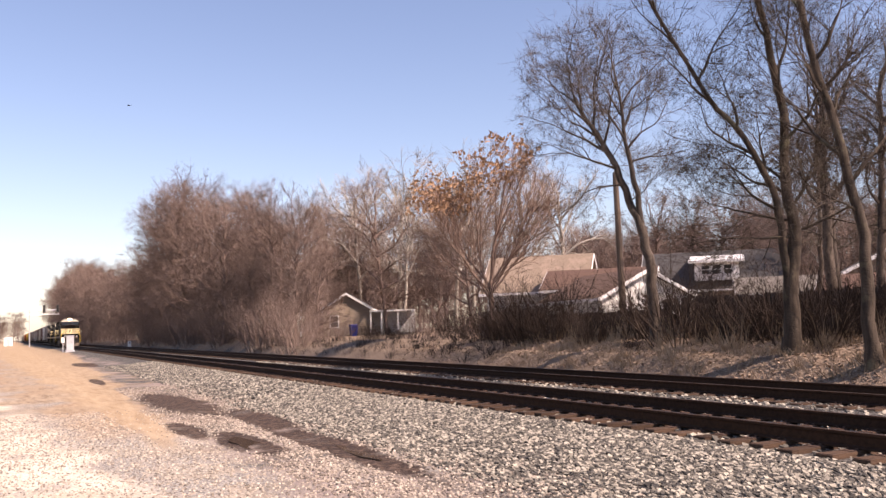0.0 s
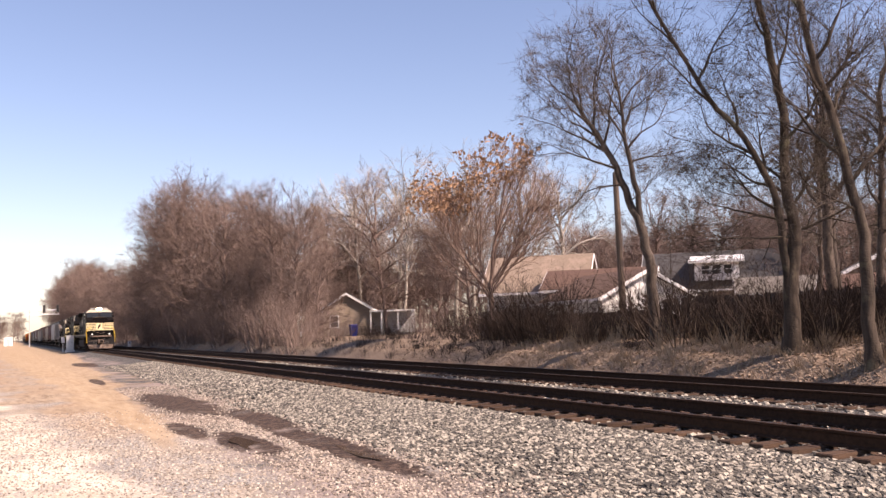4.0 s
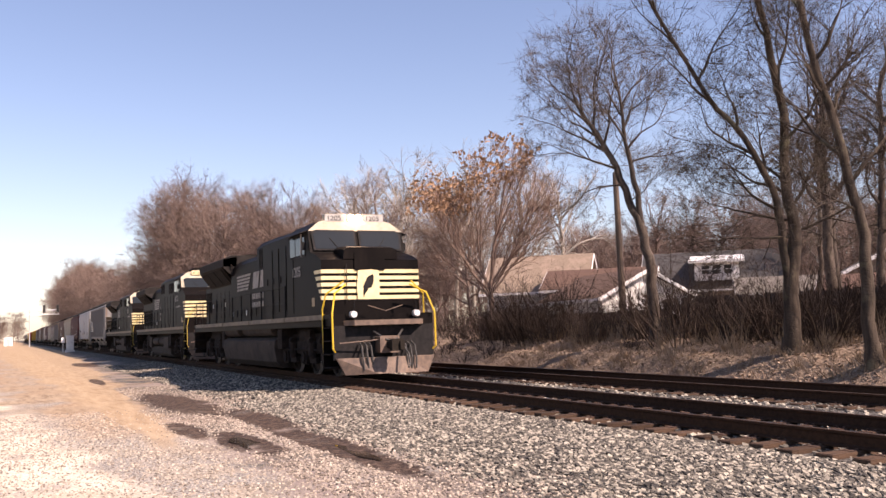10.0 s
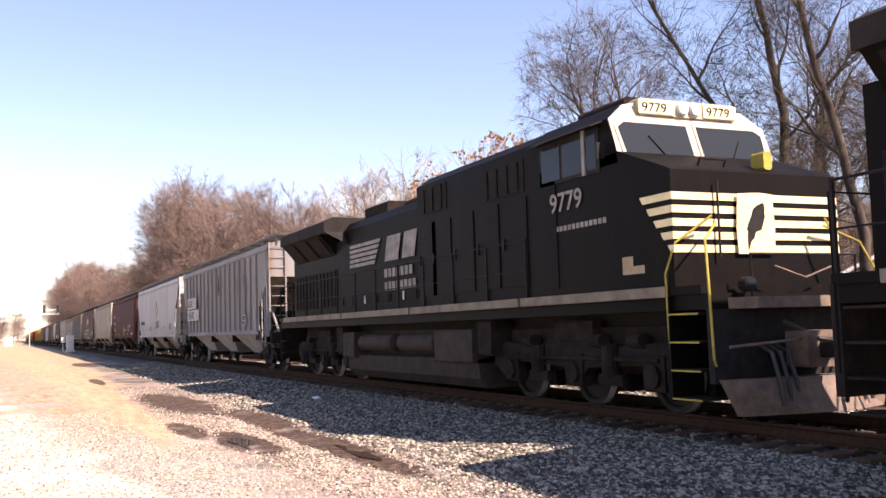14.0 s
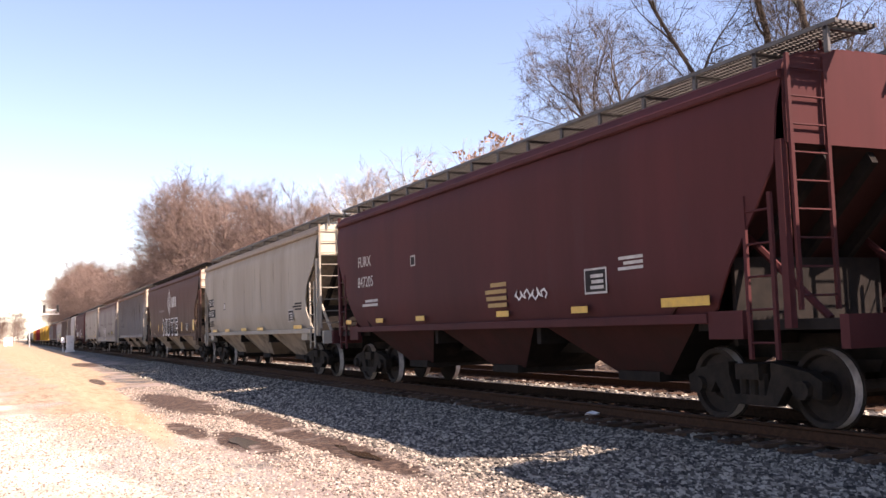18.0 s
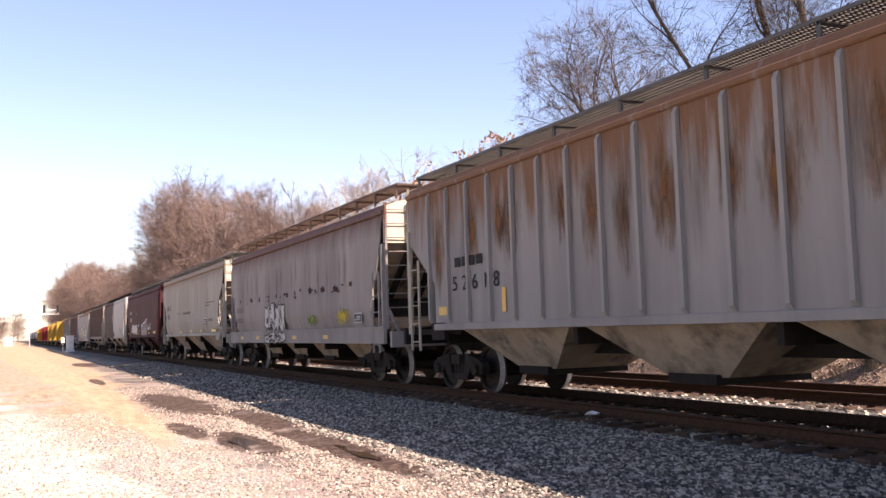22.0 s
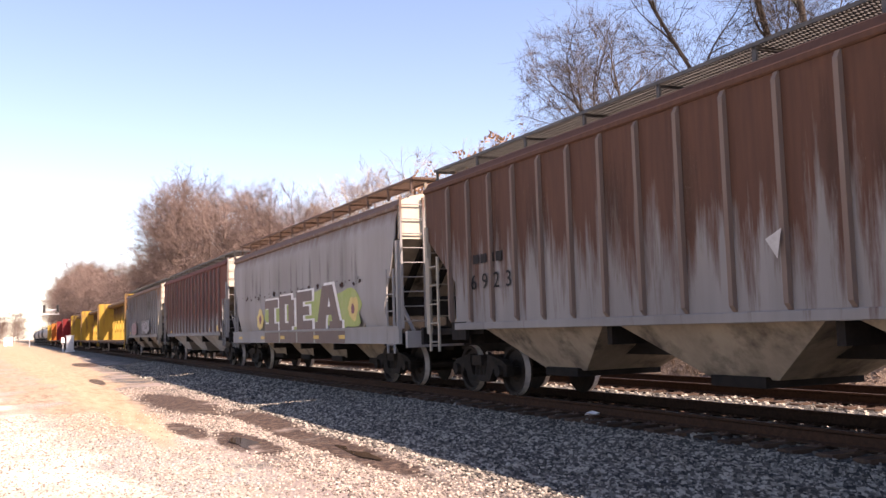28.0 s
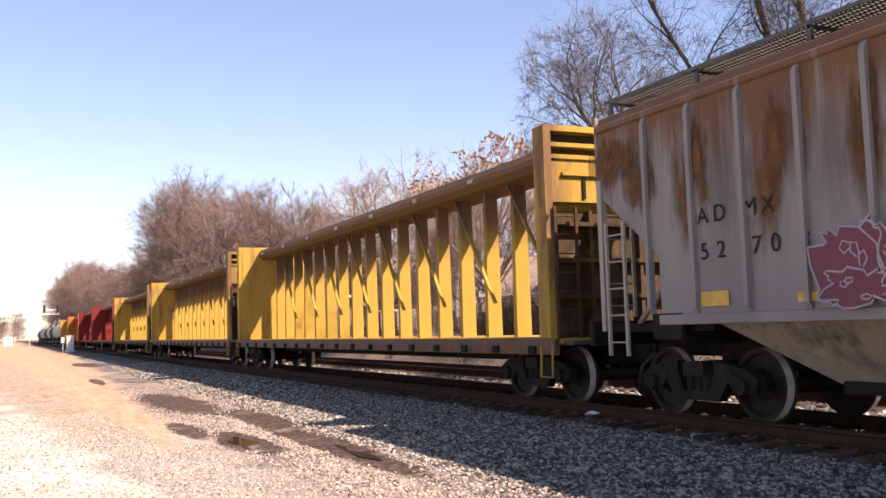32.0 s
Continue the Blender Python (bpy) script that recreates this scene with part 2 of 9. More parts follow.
def ground_material():
    m = bpy.data.materials.new("dirt road, gravel, ballast and leaf litter")
    m.use_nodes = True
    nt = m.node_tree
    b = nt.nodes["Principled BSDF"]
    b.inputs["Roughness"].default_value = 0.95
    b.inputs["Specular IOR Level"].default_value = 0.2
    tc = nt.nodes.new("ShaderNodeTexCoord")
    sep = nt.nodes.new("ShaderNodeSeparateXYZ")
    nt.links.new(tc.outputs["Object"], sep.inputs[0])

    def math_node(op, a, c=None, clamp=False):
        n = nt.nodes.new("ShaderNodeMath")
        n.operation, n.use_clamp = op, clamp
        for i, v in enumerate((a, c)):
            if v is None:
                continue
            if isinstance(v, (int, float)):
                n.inputs[i].default_value = v
            else:
                nt.links.new(v, n.inputs[i])
        return n.outputs[0]

    def noise_node(scale, detail=5, st=(1, 1, 1), rough=0.6):
        mp = nt.nodes.new("ShaderNodeMapping")
        mp.inputs["Scale"].default_value = st
        nt.links.new(tc.outputs["Object"], mp.inputs[0])
        n = nt.nodes.new("ShaderNodeTexNoise")
        n.inputs["Scale"].default_value, n.inputs["Detail"].default_value, n.inputs["Roughness"].default_value = scale, detail, rough
        nt.links.new(mp.outputs[0], n.inputs["Vector"])
        return n.outputs["Fac"]

    def span(v, a, z):
        r = nt.nodes.new("ShaderNodeMapRange")
        r.interpolation_type = "SMOOTHSTEP"
        r.inputs["From Min"].default_value, r.inputs["From Max"].default_value = a, z
        nt.links.new(v, r.inputs["Value"])
        return r.outputs[0]

    def blend(fac, a, z):
        x = nt.nodes.new("ShaderNodeMix")
        x.data_type = "RGBA"
        nt.links.new(fac, x.inputs[0])
        for i, v in ((6, a), (7, z)):
            if isinstance(v, tuple):
                x.inputs[i].default_value = (*v, 1)
            else:
                nt.links.new(v, x.inputs[i])
        return x.outputs[2]
    wob = math_node("MULTIPLY", math_node("SUBTRACT", noise_node(0.45, 6), 0.5), 1.5)
    yy = math_node("ADD", sep.outputs[1], wob)
    xx = sep.outputs[0]
    # crushed stone: pale and dark chips
    vor = nt.nodes.new("ShaderNodeTexVoronoi")
    vor.inputs["Scale"].default_value = 19.0
    nt.links.new(tc.outputs["Object"], vor.inputs["Vector"])
    chip = nt.nodes.new("ShaderNodeSeparateColor")
    nt.links.new(vor.outputs["Color"], chip.inputs[0])
    stone = blend(chip.outputs[0], (0.042, 0.040, 0.038), (0.24, 0.228, 0.207))
    stone = blend(math_node("MULTIPLY", span(vor.outputs["Distance"], 0.25, 0.6), 0.8), stone, (0.05, 0.045, 0.04))
    pink = blend(math_node("MULTIPLY", span(noise_node(0.5, 3), 0.42, 0.62), 0.55), stone, (0.42, 0.33, 0.28))
    dirt = blend(span(noise_node(2.2, 8, (0.35, 1.6, 1)), 0.3, 0.7), (0.21, 0.148, 0.095), (0.40, 0.305, 0.21))
    dirt = blend(span(noise_node(16, 4), 0.52, 0.72), dirt, (0.44, 0.36, 0.27))
    pale = blend(span(noise_node(24, 4), 0.36, 0.60), (0.15, 0.13, 0.108), (0.49, 0.43, 0.345))
    pale = blend(math_node("MULTIPLY", span(noise_node(0.7, 5), 0.4, 0.65), 0.5), pale, (0.40, 0.31, 0.22))
    litter = blend(noise_node(5, 8), (0.10, 0.07, 0.05), (0.27, 0.195, 0.14))
    litter = blend(span(noise_node(18, 5), 0.5, 0.66), litter, (0.33, 0.26, 0.19))
    # pale and grey gravel where vehicles park, reddish clay showing between
    grey = blend(span(noise_node(30, 4), 0.36, 0.62), (0.12, 0.112, 0.102), (0.42, 0.385, 0.335))
    side = math_node("ADD", math_node("ADD", yy, math_node("MULTIPLY", xx, -0.085)), math_node("MULTIPLY", math_node("SUBTRACT", noise_node(0.9, 6, (0.4, 1, 1)), 0.5), 1.2))
    white = blend(span(noise_node(26, 4), 0.30, 0.52), (0.25, 0.22, 0.185), (0.66, 0.585, 0.475))
    col = blend(math_node("MULTIPLY", span(side, 2.7, 2.1), span(noise_node(0.55, 6, (0.5, 1, 1)), 0.34, 0.5)), grey, white)
    col = blend(math_node("MULTIPLY", span(noise_node(0.8, 6), 0.48, 0.6), 0.6), col, pale)
    clay = blend(span(noise_node(7, 6), 0.35, 0.65), (0.23, 0.145, 0.085), (0.42, 0.31, 0.21))
    col = blend(math_node("MULTIPLY", math_node("MULTIPLY", span(side, 2.7, 3.2), span(xx, -12, -24)), span(noise_node(0.7, 6, (0.35, 1, 1)), 0.36, 0.56)), col, clay)
    # further off the road swings over to the whole yard
    col = blend(math_node("MULTIPLY", span(xx, -18, -30), span(noise_node(0.25, 4), 0.35, 0.6)), col, dirt)
    # smooth tan lane
    half = math_node("MAXIMUM", 0.30, math_node("MULTIPLY", math_node("ADD", xx, 8.0), -0.036))
    off = math_node("ABSOLUTE", math_node("ADD", math_node("SUBTRACT", sep.outputs[1], 2.55), math_node("MULTIPLY", math_node("SUBTRACT", noise_node(0.6, 7, (0.5, 1, 1)), 0.5), 2.0)))
    sand = blend(span(noise_node(3.0, 8, (0.25, 1.8, 1)), 0.3, 0.7), (0.30, 0.205, 0.12), (0.44, 0.325, 0.205))
    sand = blend(span(noise_node(40, 3), 0.55, 0.75), sand, (0.50, 0.42, 0.32))
    lane = math_node("MULTIPLY", math_node("MULTIPLY", span(math_node("SUBTRACT", off, half), 0.30, -0.25), 0.85), span(xx, -13.5, -17.5))
    chips = math_node("MULTIPLY", span(yy, 2.3, 3.4), span(noise_node(1.1, 6), 0.28, 0.55))
    col = blend(chips, col, pink)
    col = blend(span(yy, 4.4, 5.8), col, pink)
    col = blend(lane, col, sand)
    col = blend(span(sep.outputs[1], 6.0, 7.0), col, stone)
    # dark damp earth where vehicles left ruts
    wet = None
    for px, py, rx, ry in WET:
        dx = math_node("MULTIPLY", math_node("SUBTRACT", xx, px), 1 / rx)
        dy = math_node("MULTIPLY", math_node("SUBTRACT", sep.outputs[1], py), 1 / ry)
        d2 = math_node("ADD", math_node("MULTIPLY", dx, dx), math_node("MULTIPLY", dy, dy))
        d2 = math_node("ADD", d2, math_node("MULTIPLY", math_node("SUBTRACT", noise_node(1.6, 6), 0.5), 1.5))
        k = span(d2, 1.15, 0.65)
        wet = k if wet is None else math_node("MAXIMUM", wet, k)
    damp = blend(span(noise_node(9, 5), 0.4, 0.7), (0.038, 0.025, 0.019), (0.125, 0.084, 0.062))
    col = blend(math_node("MULTIPLY", wet, span(noise_node(1.3, 7), 0.22, 0.46)), col, damp)
    bank = math_node("SUBTRACT", sep.outputs[1], math_node("MULTIPLY", span(xx, -42, -58), math_node("MULTIPLY", noise_node(0.3, 3), 3.0)))
    col = blend(span(bank, 15.6, 16.4), col, litter)
    nt.links.new(col, b.inputs["Base Color"])
    bp = nt.nodes.new("ShaderNodeBump")
    bp.inputs["Strength"].default_value, bp.inputs["Distance"].default_value = 0.75, 0.035
    hgt = math_node("ADD", noise_node(22, 5), math_node("MULTIPLY", vor.outputs["Distance"], -0.8))
    nt.links.new(hgt, bp.inputs["Height"])
    nt.links.new(bp.outputs[0], b.inputs["Normal"])
    return m


ground = part("ground", gm, ground_material(), smooth=True)
tagged(ground, "dirt road and gravel beside the ballast of the railway", "ground", kind="structure")

M["water"] = bpy.data.materials.new("muddy puddle water")
M["water"].use_nodes = True
wb = M["water"].node_tree.nodes["Principled BSDF"]
wb.inputs["Base Color"].default_value = (0.05, 0.036, 0.026, 1)
wb.inputs["Roughness"].default_value = 0.04


def puddle(cx, cy, rx, ry, seed):
    me, n = Mesh(), 36
    zs = [ground_z(cx, cy)]
    ring = []
    for i in range(n):
        a = 2 * math.pi * i / n
        k = 1 + 0.45 * noise.noise((math.cos(a) * 1.6 + seed, math.sin(a) * 1.6, 3))
        ring.append((cx + rx * k * math.cos(a), cy + ry * k * math.sin(a)))
    z = max(ground_z(x, y) for x, y in ring) * 0.25 + ground_z(cx, cy) * 0.75 + 0.002
    me.deck(ring, z - 0.03, z)
    return tagged(part("puddle", me, M["water"]), "shallow muddy puddle in a rut of the dirt road", "puddle", "puddles", kind="structure")


puddle(-15.2, 3.48, 0.95, 0.20, 2.0)
puddle(-13.2, 4.62, 0.9, 0.12, 7.0)

# ---- the two tracks ----
RAIL = [(-0.07, -0.185), (0.07, -0.185), (0.07, -0.172), (0.012, -0.150), (0.009, -0.05), (0.036, -0.034), (0.037, -0.006), (0.030, 0.0),
        (-0.030, 0.0), (-0.037, -0.006), (-0.036, -0.034), (-0.009, -0.05), (-0.012, -0.150), (-0.07, -0.172)]
rail_mesh = Mesh().prism(RAIL, -900, 260).data("rail", M["rail"])
rail_mesh.materials.append(M["railhead"])
for poly in rail_mesh.polygons:
    if poly.normal.z > 0.9 and poly.center.z > -0.01:
        poly.material_index = 1
tie_mesh = Mesh().box(-0.115, 0.115, -1.295, 1.295, -0.36, -0.187, 0.012).data("tie", M["tie"])
plate_mesh = Mesh().box(-0.095, 0.095, -0.19, 0.19, -0.19, -0.178, 0.004).box(-0.07, -0.045, -0.11, -0.085, -0.185, -0.155).box(0.045, 0.07, -0.11, -0.085, -0.185, -0.155).box(
    -0.07, -0.045, 0.085, 0.11, -0.185, -0.155).data("tie_plate", M["plate"])
for cy, word in ((TRACK_Y, "railway track with rusty rails that the train runs on"), (FAR_Y, "empty second railway track with rusty rails")):
    track = thing("railway_track", word, "railway track", "tracks", "structure", (0, cy, 0))
    for s in (-1, 1):
        part("rail", rail_mesh, M["rail"], track, at=(0, s * 0.755, 0))
    rnd = random.Random(int(cy * 10))
    rest, plates = Mesh(), Mesh()
    i = 0
    while True:
        x = 6.0 - i * 0.508
        if x < -330:
            break
        i += 1
        dx, dy, tw = rnd.uniform(-0.03, 0.03), rnd.uniform(-0.05, 0.05), rnd.uniform(-0.6, 0.6)
        if -52 < x < 1:
            o = part("tie", tie_mesh, M["tie"], track, at=(x + dx, dy, rnd.uniform(-0.012, 0.004)))
            o.rotation_euler = (0, 0, radians(tw))
            for s in (-1, 1):
                part("tie_plate", plate_mesh, M["plate"], o, at=(0, s * 0.755 - dy, 0))
        else:
            rest.box(x - 0.11, x + 0.11, -1.29, 1.29, -0.3, -0.187)
    part("far_ties", rest, M["tie"], track)["kind"] = "stuff"


def stones(name, label, count, xs, ys, size, materials, seed, fade=0.0, lift=0.0, taper=1.0):
    """A bed of loose angular stones in one mesh."""
    rs = np.random.RandomState(seed)
    x = xs[0] + (xs[1] - xs[0]) * (rs.rand(count) if not fade else 1 - rs.rand(count) ** fade)
    y = ys[0] + (ys[1] - ys[0]) * rs.rand(count) ** taper
    dry = np.ones(count, bool)
    for wx, wy, rx, ry in WET:
        dry &= ((x - wx) / rx) ** 2 + ((y - wy) / ry) ** 2 > rs.uniform(0.5, 1.3, count)
    dry &= (np.abs(y - 2.4) > np.maximum(0.3, (x + 8) * -0.036) - 0.1) | (x > -15.5) | (rs.rand(count) < 0.1)
    x, y = x[dry], y[dry]
    count = len(x)
    z = np.array([ground_z(a, b) for a, b in zip(x, y)]) + lift
    cube = np.array([(a, b, c) for a in (-1, 1) for b in (-1, 1) for c in (-1, 1)], float) * 0.5
    v = cube[None] * (1 + rs.uniform(-0.35, 0.35, (count, 8, 3)))
    v *= (size * rs.uniform(0.55, 1.25, (count, 1, 1))) * rs.uniform((0.8, 0.7, 0.5), (1.3, 1.1, 0.9), (count, 3))[:, None, :]
    ang = rs.rand(count, 2) * 6.28
    ca, sa, cb, sb = np.cos(ang[:, 0]), np.sin(ang[:, 0]), np.cos(ang[:, 1] * 0.12), np.sin(ang[:, 1] * 0.12)
    X = v[:, :, 0] * ca[:, None] - v[:, :, 1] * sa[:, None]
    Y = v[:, :, 0] * sa[:, None] + v[:, :, 1] * ca[:, None]
    Z = v[:, :, 2] * cb[:, None] - X * sb[:, None]
    P = np.stack([X + x[:, None], Y + y[:, None], Z + (z + size * 0.12)[:, None]], -1).reshape(-1, 3)
    quads = np.array([(0, 1, 3, 2), (4, 6, 7, 5), (0, 4, 5, 1), (2, 3, 7, 6), (1, 5, 7, 3)])
    F = (quads[None] + (np.arange(count) * 8)[:, None, None]).reshape(-1, 4)
    me = bpy.data.meshes.new(name)
    me.from_pydata(P, [], F)
    me.materials.append(materials)
    ob = new(name, me)
    return tagged(ob, label, "gravel", kind="stuff")


def stone_material(name, a, b, c):
    m = bpy.data.materials.new(name)
    m.use_nodes = True
    nt = m.node_tree
    p = nt.nodes["Principled BSDF"]
    p.inputs["Roughness"].default_value = 0.85
    g = nt.nodes.new("ShaderNodeNewGeometry")
    r = nt.nodes.new("ShaderNodeValToRGB")
    r.color_ramp.elements[0].color, r.color_ramp.elements[1].color = (*a, 1), (*c, 1)
    e = r.color_ramp.elements.new(0.5)
    e.color = (*b, 1)
    nt.links.new(g.outputs["Random Per Island"], r.inputs[0])
    n = nt.nodes.new("ShaderNodeTexNoise")
    n.inputs["Scale"].default_value = 60
    tc = nt.nodes.new("ShaderNodeTexCoord")
    nt.links.new(tc.outputs["Object"], n.inputs["Vector"])
    x = nt.nodes.new("ShaderNodeMix")
    x.data_type, x.blend_type = "RGBA", "MULTIPLY"
    x.inputs[0].default_value = 0.4
    nt.links.new(r.outputs[0], x.inputs[6])
    nt.links.new(n.outputs["Fac"], x.inputs[7])
    nt.links.new(x.outputs[2], p.inputs["Base Color"])
    return m


M["ballast"] = stone_material("grey and pinkish limestone ballast", (0.016, 0.014, 0.012), (0.105, 0.094, 0.076), (0.48, 0.432, 0.345))
M["roadstone"] = stone_material("pale road gravel", (0.13, 0.105, 0.085), (0.36, 0.295, 0.225), (0.68, 0.59, 0.47))
stones("ballast_stones", "loose grey crushed-stone ballast on the track shoulder", 50000, (-24, -2.5), (4.9, 8.0), 0.042, M["ballast"], 3, taper=0.65)
stones("ballast_stones", "loose crushed-stone ballast along the far shoulder", 18000, (-60, -24), (5.0, 8.0), 0.055, M["ballast"], 4, taper=0.6)
M["pinkstone"] = stone_material("pinkish crushed stone", (0.07, 0.055, 0.045), (0.25, 0.20, 0.16), (0.50, 0.425, 0.34))
stones("shoulder_gravel", "fine pinkish crushed stone spread beside the ruts", 22000, (-34, -5), (3.2, 5.8), 0.026, M["pinkstone"], 9)
stones("ballast_stones", "crushed-stone ballast between the rails and tracks", 24000, (-50, 0), (8.1, 15.4), 0.06, M["ballast"], 5, lift=-0.012)
stones("road_gravel", "scattered small gravel on the dirt road", 26000, (-24, -6), (-1.6, 5.6), 0.020, M["roadstone"], 6)


# ---- trees ----
def bark(name, a, b, twig):
    return mat(name, a, b, 5.0, 0.95, 0, 0.9, 22, (1.6, 1.6, 0.3), c3=twig, scale3=1.5, lo3=0.55, hi3=0.7, vary=0.12, spec=0.2)


M["bark"] = bark("grey-brown bark", (0.125, 0.098, 0.080), (0.050, 0.039, 0.032), (0.18, 0.152, 0.122))
M["barkdark"] = bark("dark furrowed bark", (0.085, 0.065, 0.050), (0.030, 0.023, 0.018), (0.125, 0.112, 0.072))
M["barkpale"] = bark("pale sycamore bark", (0.46, 0.42, 0.36), (0.22, 0.18, 0.14), (0.34, 0.28, 0.22))
M["barkred"] = bark("reddish twig bark", (0.31, 0.215, 0.17), (0.16, 0.105, 0.08), (0.27, 0.185, 0.14))
M["barkwood"] = bark("brown woodland bark", (0.225, 0.160, 0.132), (0.115, 0.081, 0.066), (0.30, 0.235, 0.195))
M["leafrust"] = mat("dead rust-coloured leaves", (0.600, 0.360, 0.195), (0.420, 0.240, 0.135), 9, 0.85, vary=0.2)
M["cedar"] = mat("dark evergreen needles", (0.035, 0.045, 0.018), (0.06, 0.07, 0.03), 5, 0.85)
M["drygrass"] = mat("dry straw-coloured grass", (0.40, 0.30, 0.195), (0.20, 0.14, 0.09), 4, 0.9)
M["brush"] = bark("brown brush stems", (0.042, 0.028, 0.022), (0.020, 0.014, 0.011), (0.08, 0.058, 0.044))


def limb(me, pts, r0, r1, n):
    """A tapered tube with n sides through the points."""
    v, f, o = me.v, me.f, len(me.v)
    m = len(pts)
    for i in range(m):
        d = pts[min(i + 1, m - 1)] - pts[max(i - 1, 0)]
        d.normalize()
        a = d.orthogonal() if i == 0 else a - d * a.dot(d)
        a.normalize()
        c = d.cross(a)
        c.normalize()
        r = r0 + (r1 - r0) * i / (m - 1)
        p = pts[i]
        for k in range(n):
            w = 6.2832 * k / n
            s, t = math.cos(w) * r, math.sin(w) * r
            v.append((p.x + a.x * s + c.x * t, p.y + a.y * s + c.y * t, p.z + a.z * s + c.z * t))
        if i:
            b = o + (i - 1) * n
            for k in range(n):
                j = (k + 1) % n
                f.append((b + k, b + j, b + n + j, b + n + k))


def turned(d, angle, rnd):
    a = d.orthogonal().normalized()
    a.rotate(Matrix.Rotation(rnd.uniform(0, 6.2832), 3, d))
    return (d * math.cos(angle) + a * math.sin(angle)).normalized()


def grow(me, tips, p, d, length, r, level, spec, rnd):
    """One limb and all that springs from it. spec: per level, children, reach, angle, lift, wobble."""
    kids, reach, angle, lift, wob = spec[level]
    last = level == len(spec) - 1
    segs = 1 if last else (2 if r < 0.02 else 4 if r < 0.06 else 6)
    pts, q = [p.copy()], p.copy()
    for i in range(segs):
        d = (d + Vector((rnd.gauss(0, wob), rnd.gauss(0, wob), rnd.gauss(0, wob) + lift))).normalized()
        q = q + d * (length / segs)
        pts.append(q.copy())
    sides = 8 if r > 0.1 else 5 if r > 0.03 else 3
    end = max(0.0022, r * (0.35 if not last else 0.4))
    limb(me, pts, r, end, sides)
    if last:
        tips.append(q)
        return
    for k in range(kids):
        at = 0.22 + 0.78 * (k + rnd.random()) / kids
        x = at * segs
        i = min(int(x), segs - 1)
        s = pts[i] + (pts[i + 1] - pts[i]) * (x - i)
        dd = (pts[i + 1] - pts[i]).normalized()
        ln = length * reach * rnd.uniform(0.65, 1.15) * (1.12 - 0.5 * at)
        grow(me, tips, s, turned(dd, radians(angle) * rnd.uniform(0.65, 1.3), rnd), ln, max(0.0030, min(r * 0.42, (r + (end - r) * at) * 0.55)), level + 1, spec, rnd)


def broom(me, tips, p, d, ln, r, depth, rnd, ang=27, keep=0.83, lift=0.05, wob=0.09, thin=0.004, twigs=4, twig=0.45):
    """A limb that keeps forking into thinner and shorter ones and ends in a spray of fine twigs."""
    n = 3 if depth > 2 else 2
    pts, q = [p.copy()], p.copy()
    for i in range(n):
        d = (d + Vector((rnd.gauss(0, wob), rnd.gauss(0, wob), rnd.gauss(0, wob) + lift))).normalized()
        q = q + d * (ln / n)
        pts.append(q.copy())
    end = max(thin, r * 0.78)
    limb(me, pts, max(r, thin), end, 8 if r > 0.08 else 5 if r > 0.03 else 3)
    if depth == 0:
        for k in range(twigs):
            i = rnd.randrange(n)
            s = pts[i] + (pts[i + 1] - pts[i]) * rnd.random()
            t = s + (turned(d, radians(ang) * rnd.uniform(0.5, 1.9), rnd) + Vector((0, 0, lift))) * twig * rnd.uniform(0.5, 1.2)
            limb(me, [s, t], thin, thin * 0.5, 3)
            tips.append(t)
        return
    more = dict(ang=ang, keep=keep, lift=lift, wob=wob, thin=thin, twigs=twigs, twig=twig)
    for k in range(3 if rnd.random() < 0.25 else 2):
        a = ang * (rnd.uniform(0.2, 0.6) if k == 0 else rnd.uniform(0.8, 1.35))
        broom(me, tips, q, turned(d, radians(a), rnd), ln * keep * rnd.uniform(0.85, 1.1) * (1 if k == 0 else 0.88), end * (0.84 if k == 0 else 0.62), depth - 1, rnd, **more)
    for i in range(1, n):
        if rnd.random() < 0.6:
            broom(me, tips, pts[i], turned(d, radians(ang * rnd.uniform(1.2, 2.3)), rnd), ln * keep * rnd.uniform(0.6, 0.95), r * 0.36, max(0, depth - 2), rnd, **more)


def leaves(tips, share, size, rnd, zmin=0.0, inside=None):
    me = Mesh()
    for q in tips:
        if rnd.random() > share or q.z < zmin or (inside and not inside(q)):
            continue
        for k in range(rnd.randint(2, 4)):
            a = Vector((rnd.gauss(0, 1), rnd.gauss(0, 1), rnd.gauss(0, 1))).normalized() * size * rnd.uniform(0.6, 1.2)
            b = a.orthogonal().normalized() * size * 0.45
            c = q + Vector((rnd.gauss(0, 0.12), rnd.gauss(0, 0.12), rnd.gauss(-0.05, 0.1)))
            up = a.cross(b).normalized() * size * 0.12
            me.add([c - a, c + b + up, c + a, c - b + up, c + up * 0.5], [(0, 1, 4), (1, 2, 4), (2, 3, 4), (3, 0, 4)])
    return me


